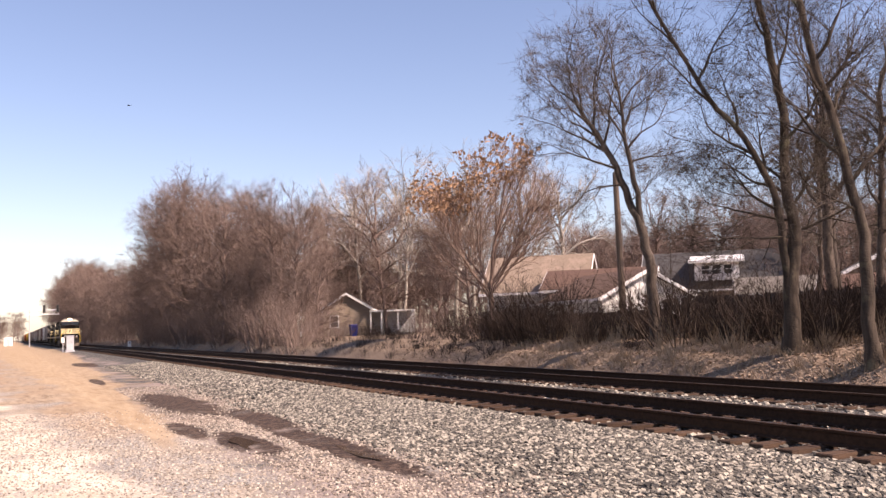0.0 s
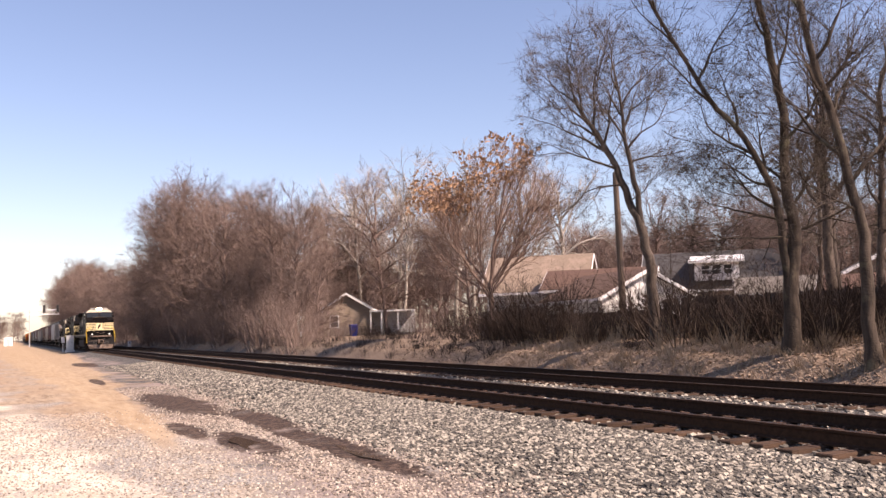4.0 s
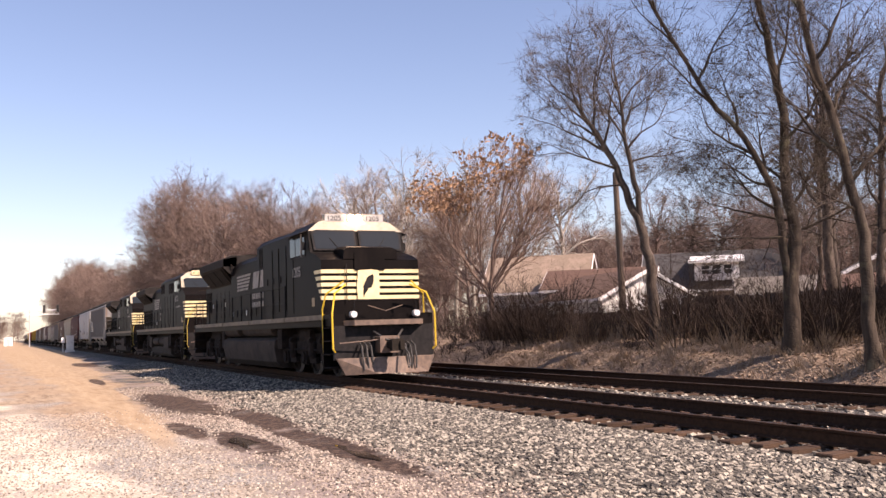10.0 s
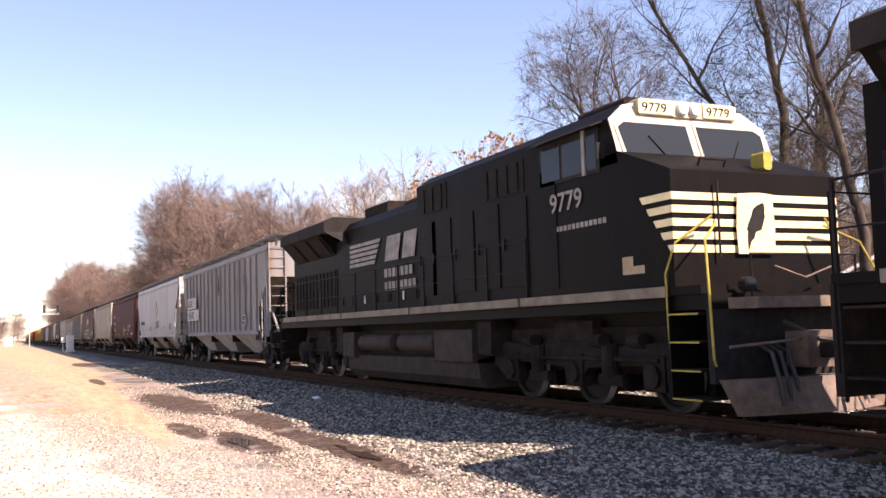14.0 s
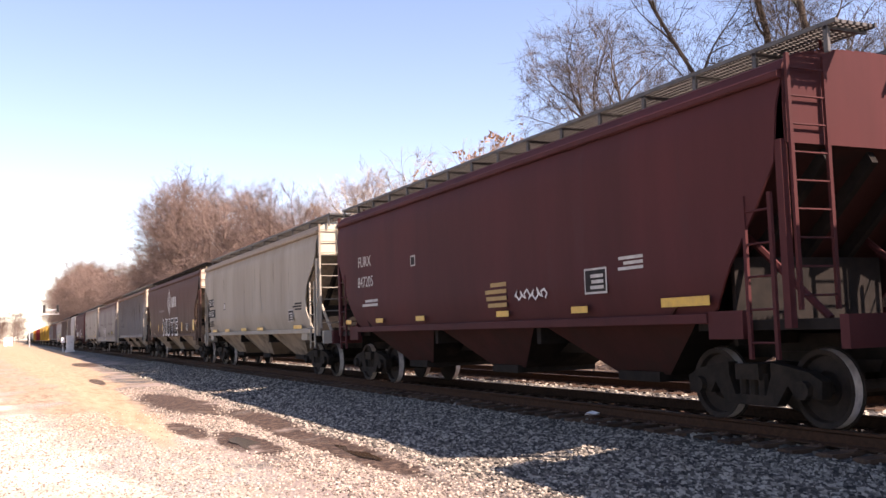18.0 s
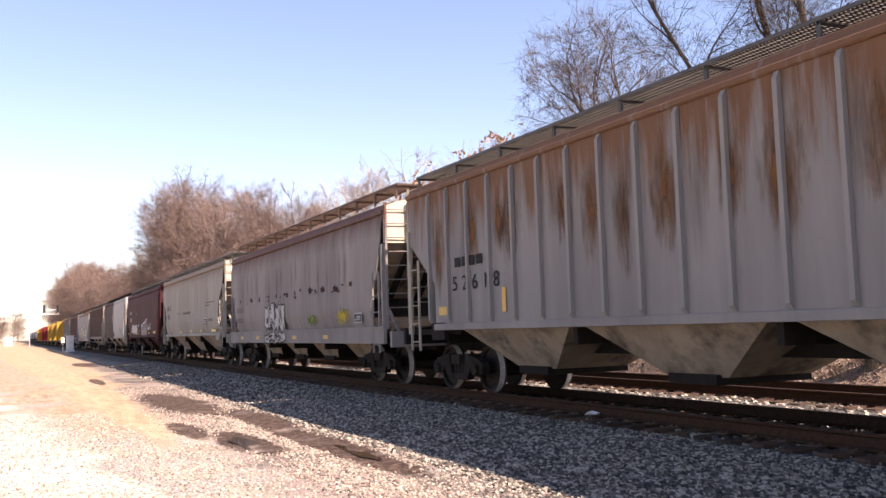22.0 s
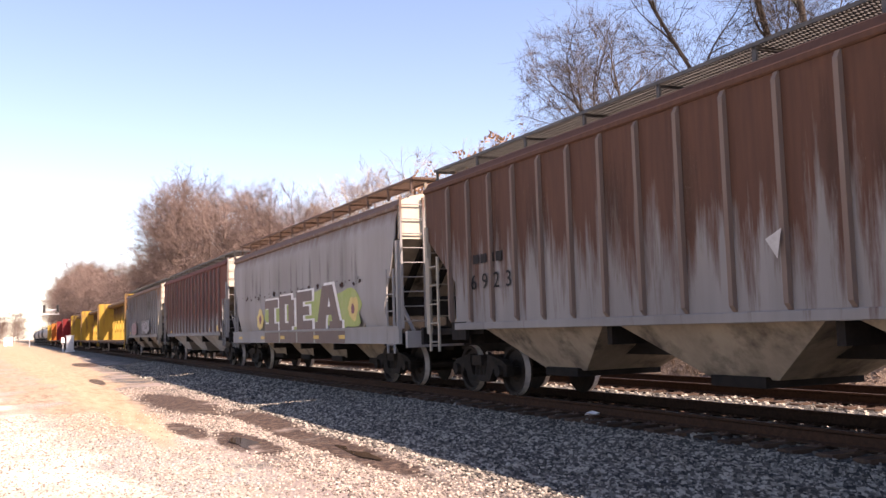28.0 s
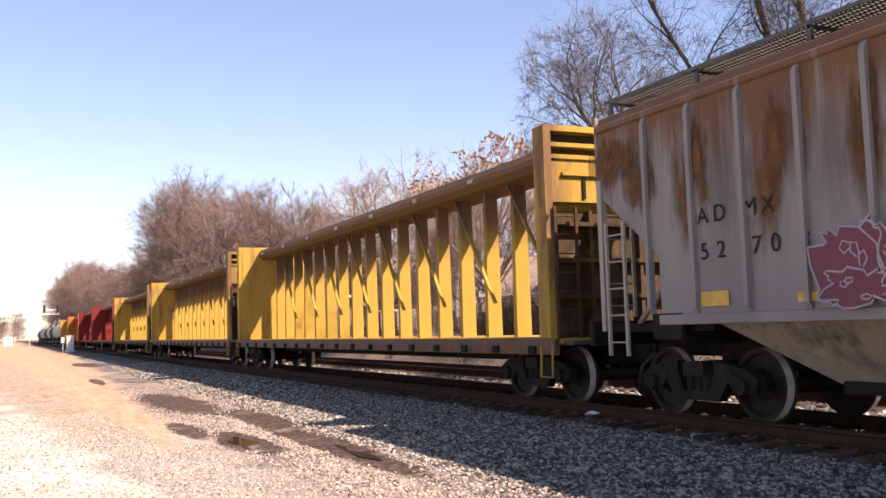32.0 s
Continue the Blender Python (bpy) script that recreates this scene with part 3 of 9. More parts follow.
def tree_mesh(name, material, trunk, r, forks, spec, seed, top=0.62, more=()):
    """trunk: way points from the root up; forks: (height share, direction, length, radius[, stem]) of the main limbs; more: further stems (points, radius)."""
    rnd = random.Random(seed)
    wood, crown, tips, stems = Mesh(), Mesh(), [], []
    for way, rr in ((trunk, r),) + tuple(more):
        pts = [Vector(p) for p in way]
        fine = []
        for a, b in zip(pts, pts[1:]):
            for k in range(3):
                w = Vector((rnd.gauss(0, 0.03), rnd.gauss(0, 0.03), 0)) if k else Vector((0, 0, 0))
                fine.append(a + (b - a) * k / 3 + w)
        fine.append(pts[-1])
        limb(wood, fine, rr, rr * top, 10)
        stems.append(fine)
    # flared root
    root = stems[0][0]
    limb(wood, [root - Vector((0, 0, 0.25)), root + Vector((0, 0, 0.05)), root + Vector((0, 0, 0.55))], r * 1.55, r * 1.02, 10)
    for fork in forks:
        share, d, ln, rr = fork[:4]
        fine = stems[fork[4] if len(fork) > 4 else 0]
        x = share * (len(fine) - 1)
        i = min(int(x), len(fine) - 2)
        s = fine[i] + (fine[i + 1] - fine[i]) * (x - i)
        depth, k = spec["depth"], spec.get("keep", 0.83)
        first = ln * (1 - k) / (1 - k ** (depth + 1.5))
        broom(crown, tips, s, Vector(d).normalized(), first, rr, rnd=rnd, **spec)
    return wood.data(name + "_trunk", material, True), crown, tips


def quick(me, name, material, smooth=False):
    d = bpy.data.meshes.new(name)
    d.from_pydata(me.v, [], me.f)
    d.materials.append(material)
    if smooth:
        d.shade_smooth()
    return d


def tree(name, label, material, at, trunk, r, forks, spec, seed, leaf=None, group="", top=0.62, more=()):
    wood, crown, tips = tree_mesh(name, material, trunk, r, forks, spec, seed, top, more)
    t = thing(name, label, "tree", group, at=at)
    part("trunk", wood, material, t)
    part("crown", quick(crown, "crown", material), material, t)
    if leaf:
        share, size, m, zmin, inside = leaf
        lm = leaves(tips, share, size, random.Random(seed + 9), zmin, inside)
        part("leaves", quick(lm, "leaves", m), m, t, "dead rust-coloured leaves")
    return t


BIG = dict(depth=5, ang=37, keep=0.88, lift=0.02, wob=0.10, thin=0.0034, twigs=4, twig=0.5)
MID = dict(depth=5, ang=29, keep=0.87, lift=0.02, wob=0.11, thin=0.0045, twigs=2, twig=0.6)


def standing(x, y, dz=-0.05):
    return (x, y, ground_z(x, y) + dz)


def turnto(ax, ay):
    """Numbers given across, along and up for a tree whose cross direction is (ax, ay)."""
    return lambda c, d, z: (ax * c + ay * d, ay * c - ax * d, z)


T = turnto(-0.58, -0.82)
tree("bare_tree", "tall bare grey tree on the embankment behind the tracks", M["bark"], standing(-26.14, 19.85),
     [T(-0.1, 0, 0), T(-0.05, 0, 1.5), T(0.0, 0, 2.9), T(0.25, 0, 4.0), T(0.6, 0.05, 4.9), T(0.95, 0.1, 6.1), T(1.4, 0.15, 7.0), T(1.95, 0.2, 7.9), T(2.3, 0.2, 8.7)], 0.20,
     [(s, T(*d), ln, r, k) for s, d, ln, r, k in (
         (0.50, (-0.9, -0.2, 0.35), 3, 0.03, 0), (0.56, (1.0, 0.3, 0.15), 3.9, 0.04, 0), (0.62, (1.0, -0.3, 0.35), 4.3, 0.05, 0), (0.66, (0.6, 0.8, 0.6), 3.7, 0.05, 0), (0.70, (1.0, -0.1, 0.55), 4.5, 0.055, 0),
         (0.74, (-0.2, -0.7, 1.0), 4.2, 0.05, 0), (0.78, (0.9, 0.5, 0.7), 4.3, 0.05, 0), (0.82, (0.05, 0.3, 1.0), 4.9, 0.055, 0), (0.86, (0.9, -0.4, 0.7), 3.9, 0.045, 0), (0.90, (0.2, -0.5, 1.0), 4.2, 0.045, 0),
         (0.95, (0.8, 0.3, 1.0), 3.7, 0.04, 0), (1.0, (0.35, 0.0, 1), 3.7, 0.045, 0),
         (0.45, (-0.9, 0.2, 0.5), 3.2, 0.04, 1), (0.40, (0.2, 0.9, 0.7), 3.5, 0.04, 1), (0.55, (-0.8, -0.4, 0.7), 3.5, 0.045, 1), (0.62, (0.6, -0.5, 1.0), 4.2, 0.05, 1), (0.70, (-0.6, 0.5, 1.0), 3.7, 0.045, 1),
         (0.78, (0.5, 0.4, 1.0), 3.9, 0.045, 1), (0.85, (-0.5, -0.2, 1.0), 3.4, 0.04, 1), (0.92, (0.4, -0.3, 1.0), 3.4, 0.04, 1), (1.0, (0.05, 0.1, 1), 3.2, 0.045, 1))],
     BIG, 11, group="embankment trees", top=0.3,
     more=(([T(0.12, 0, 3.5), T(0.28, -0.05, 4.7), T(0.45, -0.1, 6.0), T(0.62, -0.1, 6.9), T(0.68, -0.15, 7.9), T(0.85, -0.1, 9.2)], 0.12),))
T = turnto(-0.706, -0.71)
tree("bare_tree", "thick forked bare tree with dark bark", M["barkdark"], standing(-18.66, 18.6),
     [T(0, 0, 0), T(-0.06, 0, 1.2), T(-0.10, 0, 2.2), T(-0.25, 0, 3.4), T(-0.10, 0, 4.5), T(-0.16, 0.1, 6.5), T(0.16, 0, 8.8), T(0.8, 0, 11.6)], 0.23,
     [(s, T(*d), ln, r, k) for s, d, ln, r, k in (
         (0.50, (-0.8, 0.2, 0.7), 3.7, 0.05, 0), (0.58, (0.6, 0.5, 0.9), 3.9, 0.05, 0), (0.66, (-0.8, -0.3, 1), 4.2, 0.055, 0), (0.72, (0.5, -0.7, 1), 3.7, 0.045, 0), (0.78, (-0.6, 0.5, 1), 4.2, 0.05, 0),
         (0.40, (1.0, -0.4, 0.05), 4.6, 0.045, 0), (0.42, (-1.0, 0.2, 0.3), 4.2, 0.045, 0), (0.55, (1.0, 0.6, 0.4), 4.4, 0.05, 0), (0.84, (0.5, 0.3, 1), 3.5, 0.04, 0), (0.90, (-0.6, -0.2, 1), 3.5, 0.04, 0), (1.0, (0.1, 0.2, 1), 3, 0.04, 0), (0.45, (0.9, 0.1, 0.25), 4.2, 0.042, 0),
         (0.35, (0.9, -0.3, 0.5), 3.5, 0.05, 1), (0.45, (0.2, 0.8, 0.9), 3.7, 0.05, 1), (0.52, (0.8, 0.3, 0.6), 3.9, 0.05, 1), (0.60, (-0.2, -0.6, 1), 3.7, 0.045, 1), (0.68, (0.7, -0.5, 0.9), 3.9, 0.045, 1),
         (0.75, (-0.4, 0.3, 1), 3.7, 0.045, 1), (0.82, (0.8, 0.2, 0.9), 3.7, 0.04, 1), (0.90, (0.2, -0.4, 1), 3.5, 0.04, 1), (1.0, (0.5, 0.1, 1), 3.2, 0.035, 1))],
     BIG, 23, group="embankment trees", top=0.3,
     more=(([T(-0.06, -0.05, 1.5), T(0.02, -0.08, 2.5), T(0.06, -0.1, 3.4), T(0.24, -0.1, 4.5), T(0.88, -0.1, 5.9), T(1.8, 0, 7.2), T(2.7, 0.1, 9.0), T(3.8, 0.2, 11.4)], 0.13),))
T = turnto(-0.756, -0.655)
tree("bare_tree", "leaning bare tree with a mossy trunk on the embankment", M["barkdark"], standing(-15.59, 18.0),
     [T(0, 0, 0), T(0.02, 0, 1.6), T(0.0, 0.05, 3.0), T(0.37, 0.1, 5.1), T(0.96, 0, 7.8), T(1.5, 0.1, 11.0)], 0.17,
     [(s, T(*d), ln, r) for s, d, ln, r in (
         (0.58, (0.9, 0.2, 0.9), 4.2, 0.06), (0.52, (-0.8, 0.1, 0.9), 4.2, 0.06), (0.66, (-0.3, 0.7, 1), 3.7, 0.05), (0.70, (0.6, -0.6, 1), 3.5, 0.045), (0.76, (-0.8, -0.2, 1), 3.7, 0.05), (0.82, (0.5, 0.4, 1), 3.5, 0.04),
         (0.90, (-0.5, 0.3, 1), 3.2, 0.04), (1.0, (0.2, 0, 1), 3, 0.04), (0.45, (0.8, -0.4, 0.5), 3, 0.035))],
     BIG, 37, group="embankment trees", top=0.35)
tree("bare_tree", "straight bare tree standing behind the wooden fence", M["bark"], standing(-27.8, 30.0),
     [(0, 0, 0), (0, 0, 2.5), (0.05, 0, 5.0), (0.0, 0, 7.4)], 0.24,
     [(1.0, (0.05, 0.1, 1), 7, 0.15), (0.85, (-0.5, 0.1, 1), 7, 0.12), (0.9, (0.5, -0.1, 1), 7, 0.12), (0.7, (0.8, 0.3, 0.6), 5.2, 0.09), (0.65, (-0.8, 0, 0.6), 5.2, 0.09)], MID, 41, group="yard trees")
tree("bare_tree", "slim bare tree standing behind the wooden fence", M["bark"], standing(-24.4, 31.0),
     [(0, 0, 0), (0.1, 0, 2.5), (-0.2, 0, 5.0), (-0.6, 0, 7.0)], 0.19,
     [(1.0, (-0.3, 0.1, 1), 6.0, 0.11), (0.85, (0.5, 0.1, 1), 5.0, 0.09), (0.75, (-0.7, -0.1, 0.8), 5.0, 0.09)], MID, 43, group="yard trees")
for k, (x, y, hh, lean) in enumerate(((-22.5, 26.5, 8.0, 0.5), (-31.0, 34.0, 8.5, -0.6), (-19.0, 27.0, 7.5, 0.3), (-36.0, 38.0, 8.0, 0.4))):
    tree("bare_tree", "bare backyard tree rising behind the fence", M["bark"], standing(x, y), [(0, 0, 0), (lean * 0.2, 0, hh * 0.3), (lean * 0.6, 0.1, hh * 0.65), (lean, 0, hh)], 0.17,
         [(0.45 + 0.055 * i, (math.cos(2.4 * i + k), math.sin(2.4 * i + k), 0.45 + 0.06 * i), 4.6, 0.055) for i in range(9)] + [(1.0, (0.1, 0.1, 1), 4.6, 0.07), (1.0, (-0.4, 0.2, 1), 4.2, 0.06)], MID, 61 + k, group="yard trees", top=0.45)
ROUND = dict(depth=5, ang=21, keep=0.88, lift=0.05, wob=0.07, thin=0.0068, twigs=4, twig=0.6)
tree("bare_tree", "round-crowned tree with rust-coloured dead leaves in its crown", M["barkred"], standing(-47.4, 24.85),
     [(0, 0, 0), (0.02, 0, 1.2), (0.0, 0, 3.2)], 0.20,
     [(0.7, (-0.62, -0.55, 1.0), 8.4, 0.075), (0.8, (-0.3, -0.35, 1), 9.5, 0.085), (0.95, (-0.08, 0.2, 1), 9.5, 0.10), (1.0, (0.18, 0.1, 1), 9.7, 0.10), (0.9, (0.45, 0.4, 1), 9.2, 0.075), (0.8, (0.68, 0.72, 0.95), 8.4, 0.07),
      (0.75, (-0.75, -0.7, 1.0), 7.5, 0.07), (0.8, (0.1, 0.7, 1), 8.1, 0.07), (0.8, (-0.15, -0.8, 1), 8.1, 0.07), (0.9, (-0.45, -0.6, 1), 9.2, 0.07), (0.9, (0.6, 0.6, 1), 8.6, 0.07)], ROUND, 53,
     (0.25, 0.16, M["leafrust"], 7.0, lambda q: q.z > 7.0 + 0.55 * (q.x + q.y + 2.0)), "embankment trees")

# ---- woods: a few grown kinds, repeated along the far side of the line ----
def wood_kind(material, h, lean, n, seed, low=0.3, spread=1.0, depth=5, thin=0.0062, reach=0.38, up=0.5):
    rnd = random.Random(seed)
    trunk = [(0, 0, 0), (lean * 0.3, 0.1, h * 0.2), (lean * 0.6, -0.15, h * 0.4), (lean, 0, h * 0.58)]
    forks = []
    for k in range(n):
        a = 2.4 * k + rnd.uniform(-0.4, 0.4)
        s = low + (1 - low) * (k + 0.5) / n
        forks.append((s, (spread * math.cos(a), spread * math.sin(a), up + 0.6 * s), h * reach * rnd.uniform(0.85, 1.2), h * 0.0055 + 0.014))
    forks.append((1.0, (0.1, 0.05, 1), h * 0.40, h * 0.006))
    forks.append((1.0, (-0.35, 0.3, 1), h * 0.38, h * 0.005))
    spec = dict(depth=depth, ang=28, keep=0.86, lift=0.015, wob=0.13, thin=thin, twigs=2, twig=h * 0.05)
    wood, crown, tips = tree_mesh("woodland_tree", material, trunk, h * 0.009 + 0.015, forks, spec, seed)
    return wood, quick(crown, "crown", material), material


KINDS = [wood_kind(M["barkwood"], 17, 0.5, 13, 101), wood_kind(M["barkwood"], 16, -0.9, 13, 102, 0.2, 1.1), wood_kind(M["barkwood"], 17, 0.9, 13, 103, 0.25, 0.9),
         wood_kind(M["barkpale"], 20, 0.8, 9, 104, 0.4, 0.75, 4, 0.012, 0.34, 0.6), wood_kind(M["barkpale"], 20, -0.7, 9, 105, 0.42, 0.75, 4, 0.012, 0.34, 0.6),
         wood_kind(M["barkwood"], 9, 0.4, 14, 106, 0.06, 1.2, 4, 0.0095, 0.40, 0.35), wood_kind(M["barkwood"], 8, -0.4, 14, 107, 0.06, 1.2, 4, 0.0095, 0.40, 0.35)]
THICKET = "bare brown thicket tree filling the edge of the woods"


def bush_kind(h, stems, seed, material):
    rnd = random.Random(seed)
    me, tips = Mesh(), []
    spec = [(6, 0.45, 35, 0.06, 0.12), (4, 0.55, 40, 0.03, 0.15), (0, 0, 0, 0, 0.1)]
    for k in range(stems):
        a = rnd.uniform(0, 6.2832)
        b = Vector((math.cos(a), math.sin(a), 0)) * rnd.uniform(0, h * 0.35)
        grow(me, tips, b - Vector((0, 0, 0.2)), Vector((math.cos(a) * 0.45, math.sin(a) * 0.45, 1)).normalized(), h * rnd.uniform(0.6, 1.05), 0.012 + h * 0.003, 0, spec, rnd)
    return quick(me, "stems", material)


BUSHES = [bush_kind(4.2, 26, 201, M["barkwood"]), bush_kind(3.4, 26, 202, M["barkwood"]), bush_kind(3.0, 30, 203, M["brush"]), bush_kind(2.0, 30, 204, M["brush"])]
rnd = random.Random(5)


def gap(x, y):
    """The view between the trees to the small house."""
    return 16 < y < 30 and 2.5 < -x / y < 3.25


def put_tree(kind, x, y, s, label, group):
    if gap(x, y):
        return
    wood, crown, m = KINDS[kind]
    t = thing("woodland_tree", label, "tree", group, at=standing(x, y, -0.1))
    t.rotation_euler = (radians(rnd.uniform(-3, 3)), radians(rnd.uniform(-3, 3)), rnd.uniform(0, 6.28))
    t.scale = (s * rnd.uniform(0.9, 1.1),) * 2 + (s,)
    part("trunk", wood, m, t)
    part("crown", crown, m, t)


def put_bush(kind, x, y, s, label="bare brown undergrowth along the railway", group="undergrowth"):
    if gap(x, y):
        s *= 0.6
    o = part("bush", BUSHES[kind], M["brush"], at=standing(x, y))
    o.rotation_euler = (0, 0, rnd.uniform(0, 6.28))
    o.scale = (s * rnd.uniform(0.85, 1.3), s * rnd.uniform(0.85, 1.3), s)
    tagged(o, label, "bush", group)


def tall(x):
    """The wood's height along the line: high by the crossing, a low stretch, high again far off."""
    for a, h in ((-76, 0.70), (-100, 0.95), (-112, 1.18), (-136, 1.42), (-142, 1.2), (-215, 0.95), (-250, 1.18), (-290, 1.4), (-1000, 1.62)):
        if x > a:
            return h


BROWN = "bare brown woodland tree beside the railway"
PALE = "pale-barked bare sycamore rising above the woods"
# front rank beyond the far track, thinning out towards the houses
x = -62.0
while x > -430:
    y = rnd.uniform(18.6, 22.5)
    put_tree(rnd.choice((0, 1, 2, 0, 1)), x, y, rnd.uniform(0.88, 1.08) * tall(x), BROWN, "woodland trees")
    x -= rnd.uniform(3.0, 5.2) if x > -160 else rnd.uniform(4.5, 7)
x = -78.0
while x > -330:
    put_tree(rnd.choice((0, 1, 2)), x, rnd.uniform(25, 36), rnd.uniform(0.88, 1.08) * (1 if x > -165 else 0.72), BROWN, "woodland trees")
    x -= rnd.uniform(3.5, 6.5) if x > -230 else rnd.uniform(10, 16)
for px, y, s, k in ((-94, 38, 1.12, 3), (-103, 37, 1.18, 4), (-112, 38, 1.05, 3), (-88, 36, 0.92, 4), (-76, 38, 0.85, 3), (-124, 39, 1.15, 4), (-70, 44, 0.9, 4), (-82, 46, 0.95, 3)):
    put_tree(k, px, y, s, PALE, "sycamores")
for k in range(22):
    y = rnd.uniform(35, 52)
    put_tree(rnd.choice((0, 1, 2, 3)), -y * rnd.uniform(1.95, 3.3), y, rnd.uniform(0.8, 1.0), BROWN, "woodland trees")
for k in range(15):
    y = rnd.uniform(34, 44)
    put_tree(rnd.choice((5, 6)), -y * rnd.uniform(1.95, 3.3), y, rnd.uniform(0.75, 1.05), THICKET, "thicket trees")
# wooded hill behind the houses
for k in range(60):
    y = rnd.uniform(60, 105)
    put_tree(rnd.choice((0, 1, 2, 2)), -y * rnd.uniform(0.62, 1.6), y, rnd.uniform(0.75, 1.0), "bare tree on the wooded hill behind the houses", "hill trees")
for k in range(9):
    put_tree(rnd.choice((0, 1, 2)), rnd.uniform(-62, -30), rnd.uniform(50, 62), rnd.uniform(0.5, 0.7), "bare backyard tree between the houses", "yard trees")
for k in range(26):
    y = rnd.uniform(56, 78)
    put_tree(rnd.choice((5, 5, 6)), -y * rnd.uniform(0.6, 1.65), y, rnd.uniform(1.0, 1.4), "low bare tree on the wooded hill", "hill thicket")
# woods far down the line on the camera's side
for k in range(14):
    put_tree(rnd.choice((0, 1, 2)), rnd.uniform(-640, -520), rnd.uniform(-16, 4.5), rnd.uniform(0.95, 1.25), "distant bare tree far down the line", "distant trees")
# undergrowth
x = -60.0
while x > -330:
    put_bush(rnd.choice((0, 1, 0)), x, rnd.uniform(17.6, 20.2), rnd.uniform(0.8, 1.25))
    x -= rnd.uniform(1.7, 3.0) if x > -150 else rnd.uniform(8, 12)
x = -62.0
while x > -300:
    put_tree(rnd.choice((5, 6, 5)), x, rnd.uniform(20, 24), rnd.uniform(0.55, 0.9) * (1 if x > -150 else 1.3), THICKET, "thicket trees")
    x -= rnd.uniform(2.2, 3.6) if x > -150 else rnd.uniform(9, 14)
x = -90.0
while x > -360:
    put_tree(rnd.choice((5, 6, 5)), x, rnd.uniform(18.8, 23), rnd.uniform(0.9, 1.25), THICKET, "thicket trees")
    x -= rnd.uniform(7.5, 11)
for k in range(24):
    y = rnd.uniform(46, 60)
    put_tree(5, -y * rnd.uniform(1.75, 3.4), y, rnd.uniform(1.2, 1.6), THICKET, "thicket trees")
x = -36.0
while x > -62:
    put_bush(rnd.choice((1, 2, 2)), x, rnd.uniform(20.2, 23), rnd.uniform(0.42, 0.68))
    x -= rnd.uniform(0.8, 1.4)
x = -12.0
while x > -40:
    put_bush(rnd.choice((2, 3, 3)), x, rnd.uniform(19.6, 22.8), rnd.uniform(0.55, 1.0), "tangled brown brush in front of the fence")
    x -= rnd.uniform(0.36, 0.62)


def grass(count, xs, ys, h, seed, name, label, m, flat=0.5):
    rs = random.Random(seed)
    me = Mesh()
    for k in range(count):
        x, y = rs.uniform(*xs), rs.uniform(*ys)
        if noise.noise((x * 0.9, y * 1.3, 2)) + 0.5 * noise.noise((x * 3, y * 3, 4)) < 0.05:
            continue
        z = ground_z(x, y) - 0.02
        for j in range(rs.randint(3, 6)):
            a, hh = rs.uniform(0, 6.28), h * rs.uniform(0.3, 1.0)
            w = rs.uniform(0.006, 0.015)
            bx, by = x + rs.gauss(0, 0.06), y + rs.gauss(0, 0.06)
            ln = flat * hh * rs.uniform(0.2, 1.3)
            tx, ty = bx + math.cos(a) * ln, by + math.sin(a) * ln
            o = len(me.v)
            me.v += [(bx - w, by, z), (bx + w, by, z), ((bx + tx) / 2 + w, (by + ty) / 2, z + hh * 0.65), ((bx + tx) / 2 - w, (by + ty) / 2, z + hh * 0.65), (tx, ty, z + hh)]
            me.f += [(o, o + 1, o + 2, o + 3), (o + 3, o + 2, o + 4)]
    return tagged(new(name, quick(me, name, m)), label, "grass", kind="stuff")


grass(2600, (-34, -8), (17.4, 20.4), 0.32, 71, "dry_grass", "dry straw-coloured grass and weeds on the embankment", M["drygrass"], 0.9)
grass(1500, (-75, -34), (17.4, 20.0), 0.5, 72, "dry_grass", "dry brown weeds along the foot of the embankment", M["brush"], 0.8)
grass(420, (-34, -10), (19.0, 21.5), 1.1, 73, "dead_weeds", "tall dead weed stalks in front of the fence", M["drygrass"], 0.45)


def litter(count, xs, ys, seed):
    """Fallen leaves, each a small bent blade."""
    rs, me = random.Random(seed), Mesh()
    for k in range(count):
        x, y = rs.uniform(*xs), rs.uniform(*ys)
        z = ground_z(x, y) + 0.012
        a, s = rs.uniform(0, 6.28), rs.uniform(0.025, 0.07)
        c, d = math.cos(a) * s, math.sin(a) * s
        o = len(me.v)
        me.v += [(x - c, y - d, z), (x - d * 0.5, y + c * 0.5, z + s * rs.uniform(0.1, 0.5)), (x + c, y + d, z + s * rs.uniform(0, 0.6)), (x + d * 0.5, y - c * 0.5, z)]
        me.f.append((o, o + 1, o + 2, o + 3))
    return tagged(new("fallen_leaves", quick(me, "fallen_leaves", M["leaflitter"])), "dry fallen leaves scattered over the embankment", "leaves", kind="stuff")


M["leaflitter"] = stone_material("dry brown leaves", (0.13, 0.085, 0.06), (0.30, 0.21, 0.15), (0.40, 0.30, 0.215))
litter(24000, (-45, -8), (15.9, 20.8), 81)
for k in range(15):
    put_bush(3, rnd.uniform(-34, -11), rnd.uniform(18.0, 20.4), rnd.uniform(0.22, 0.45), "low tangled brown brush on the embankment")


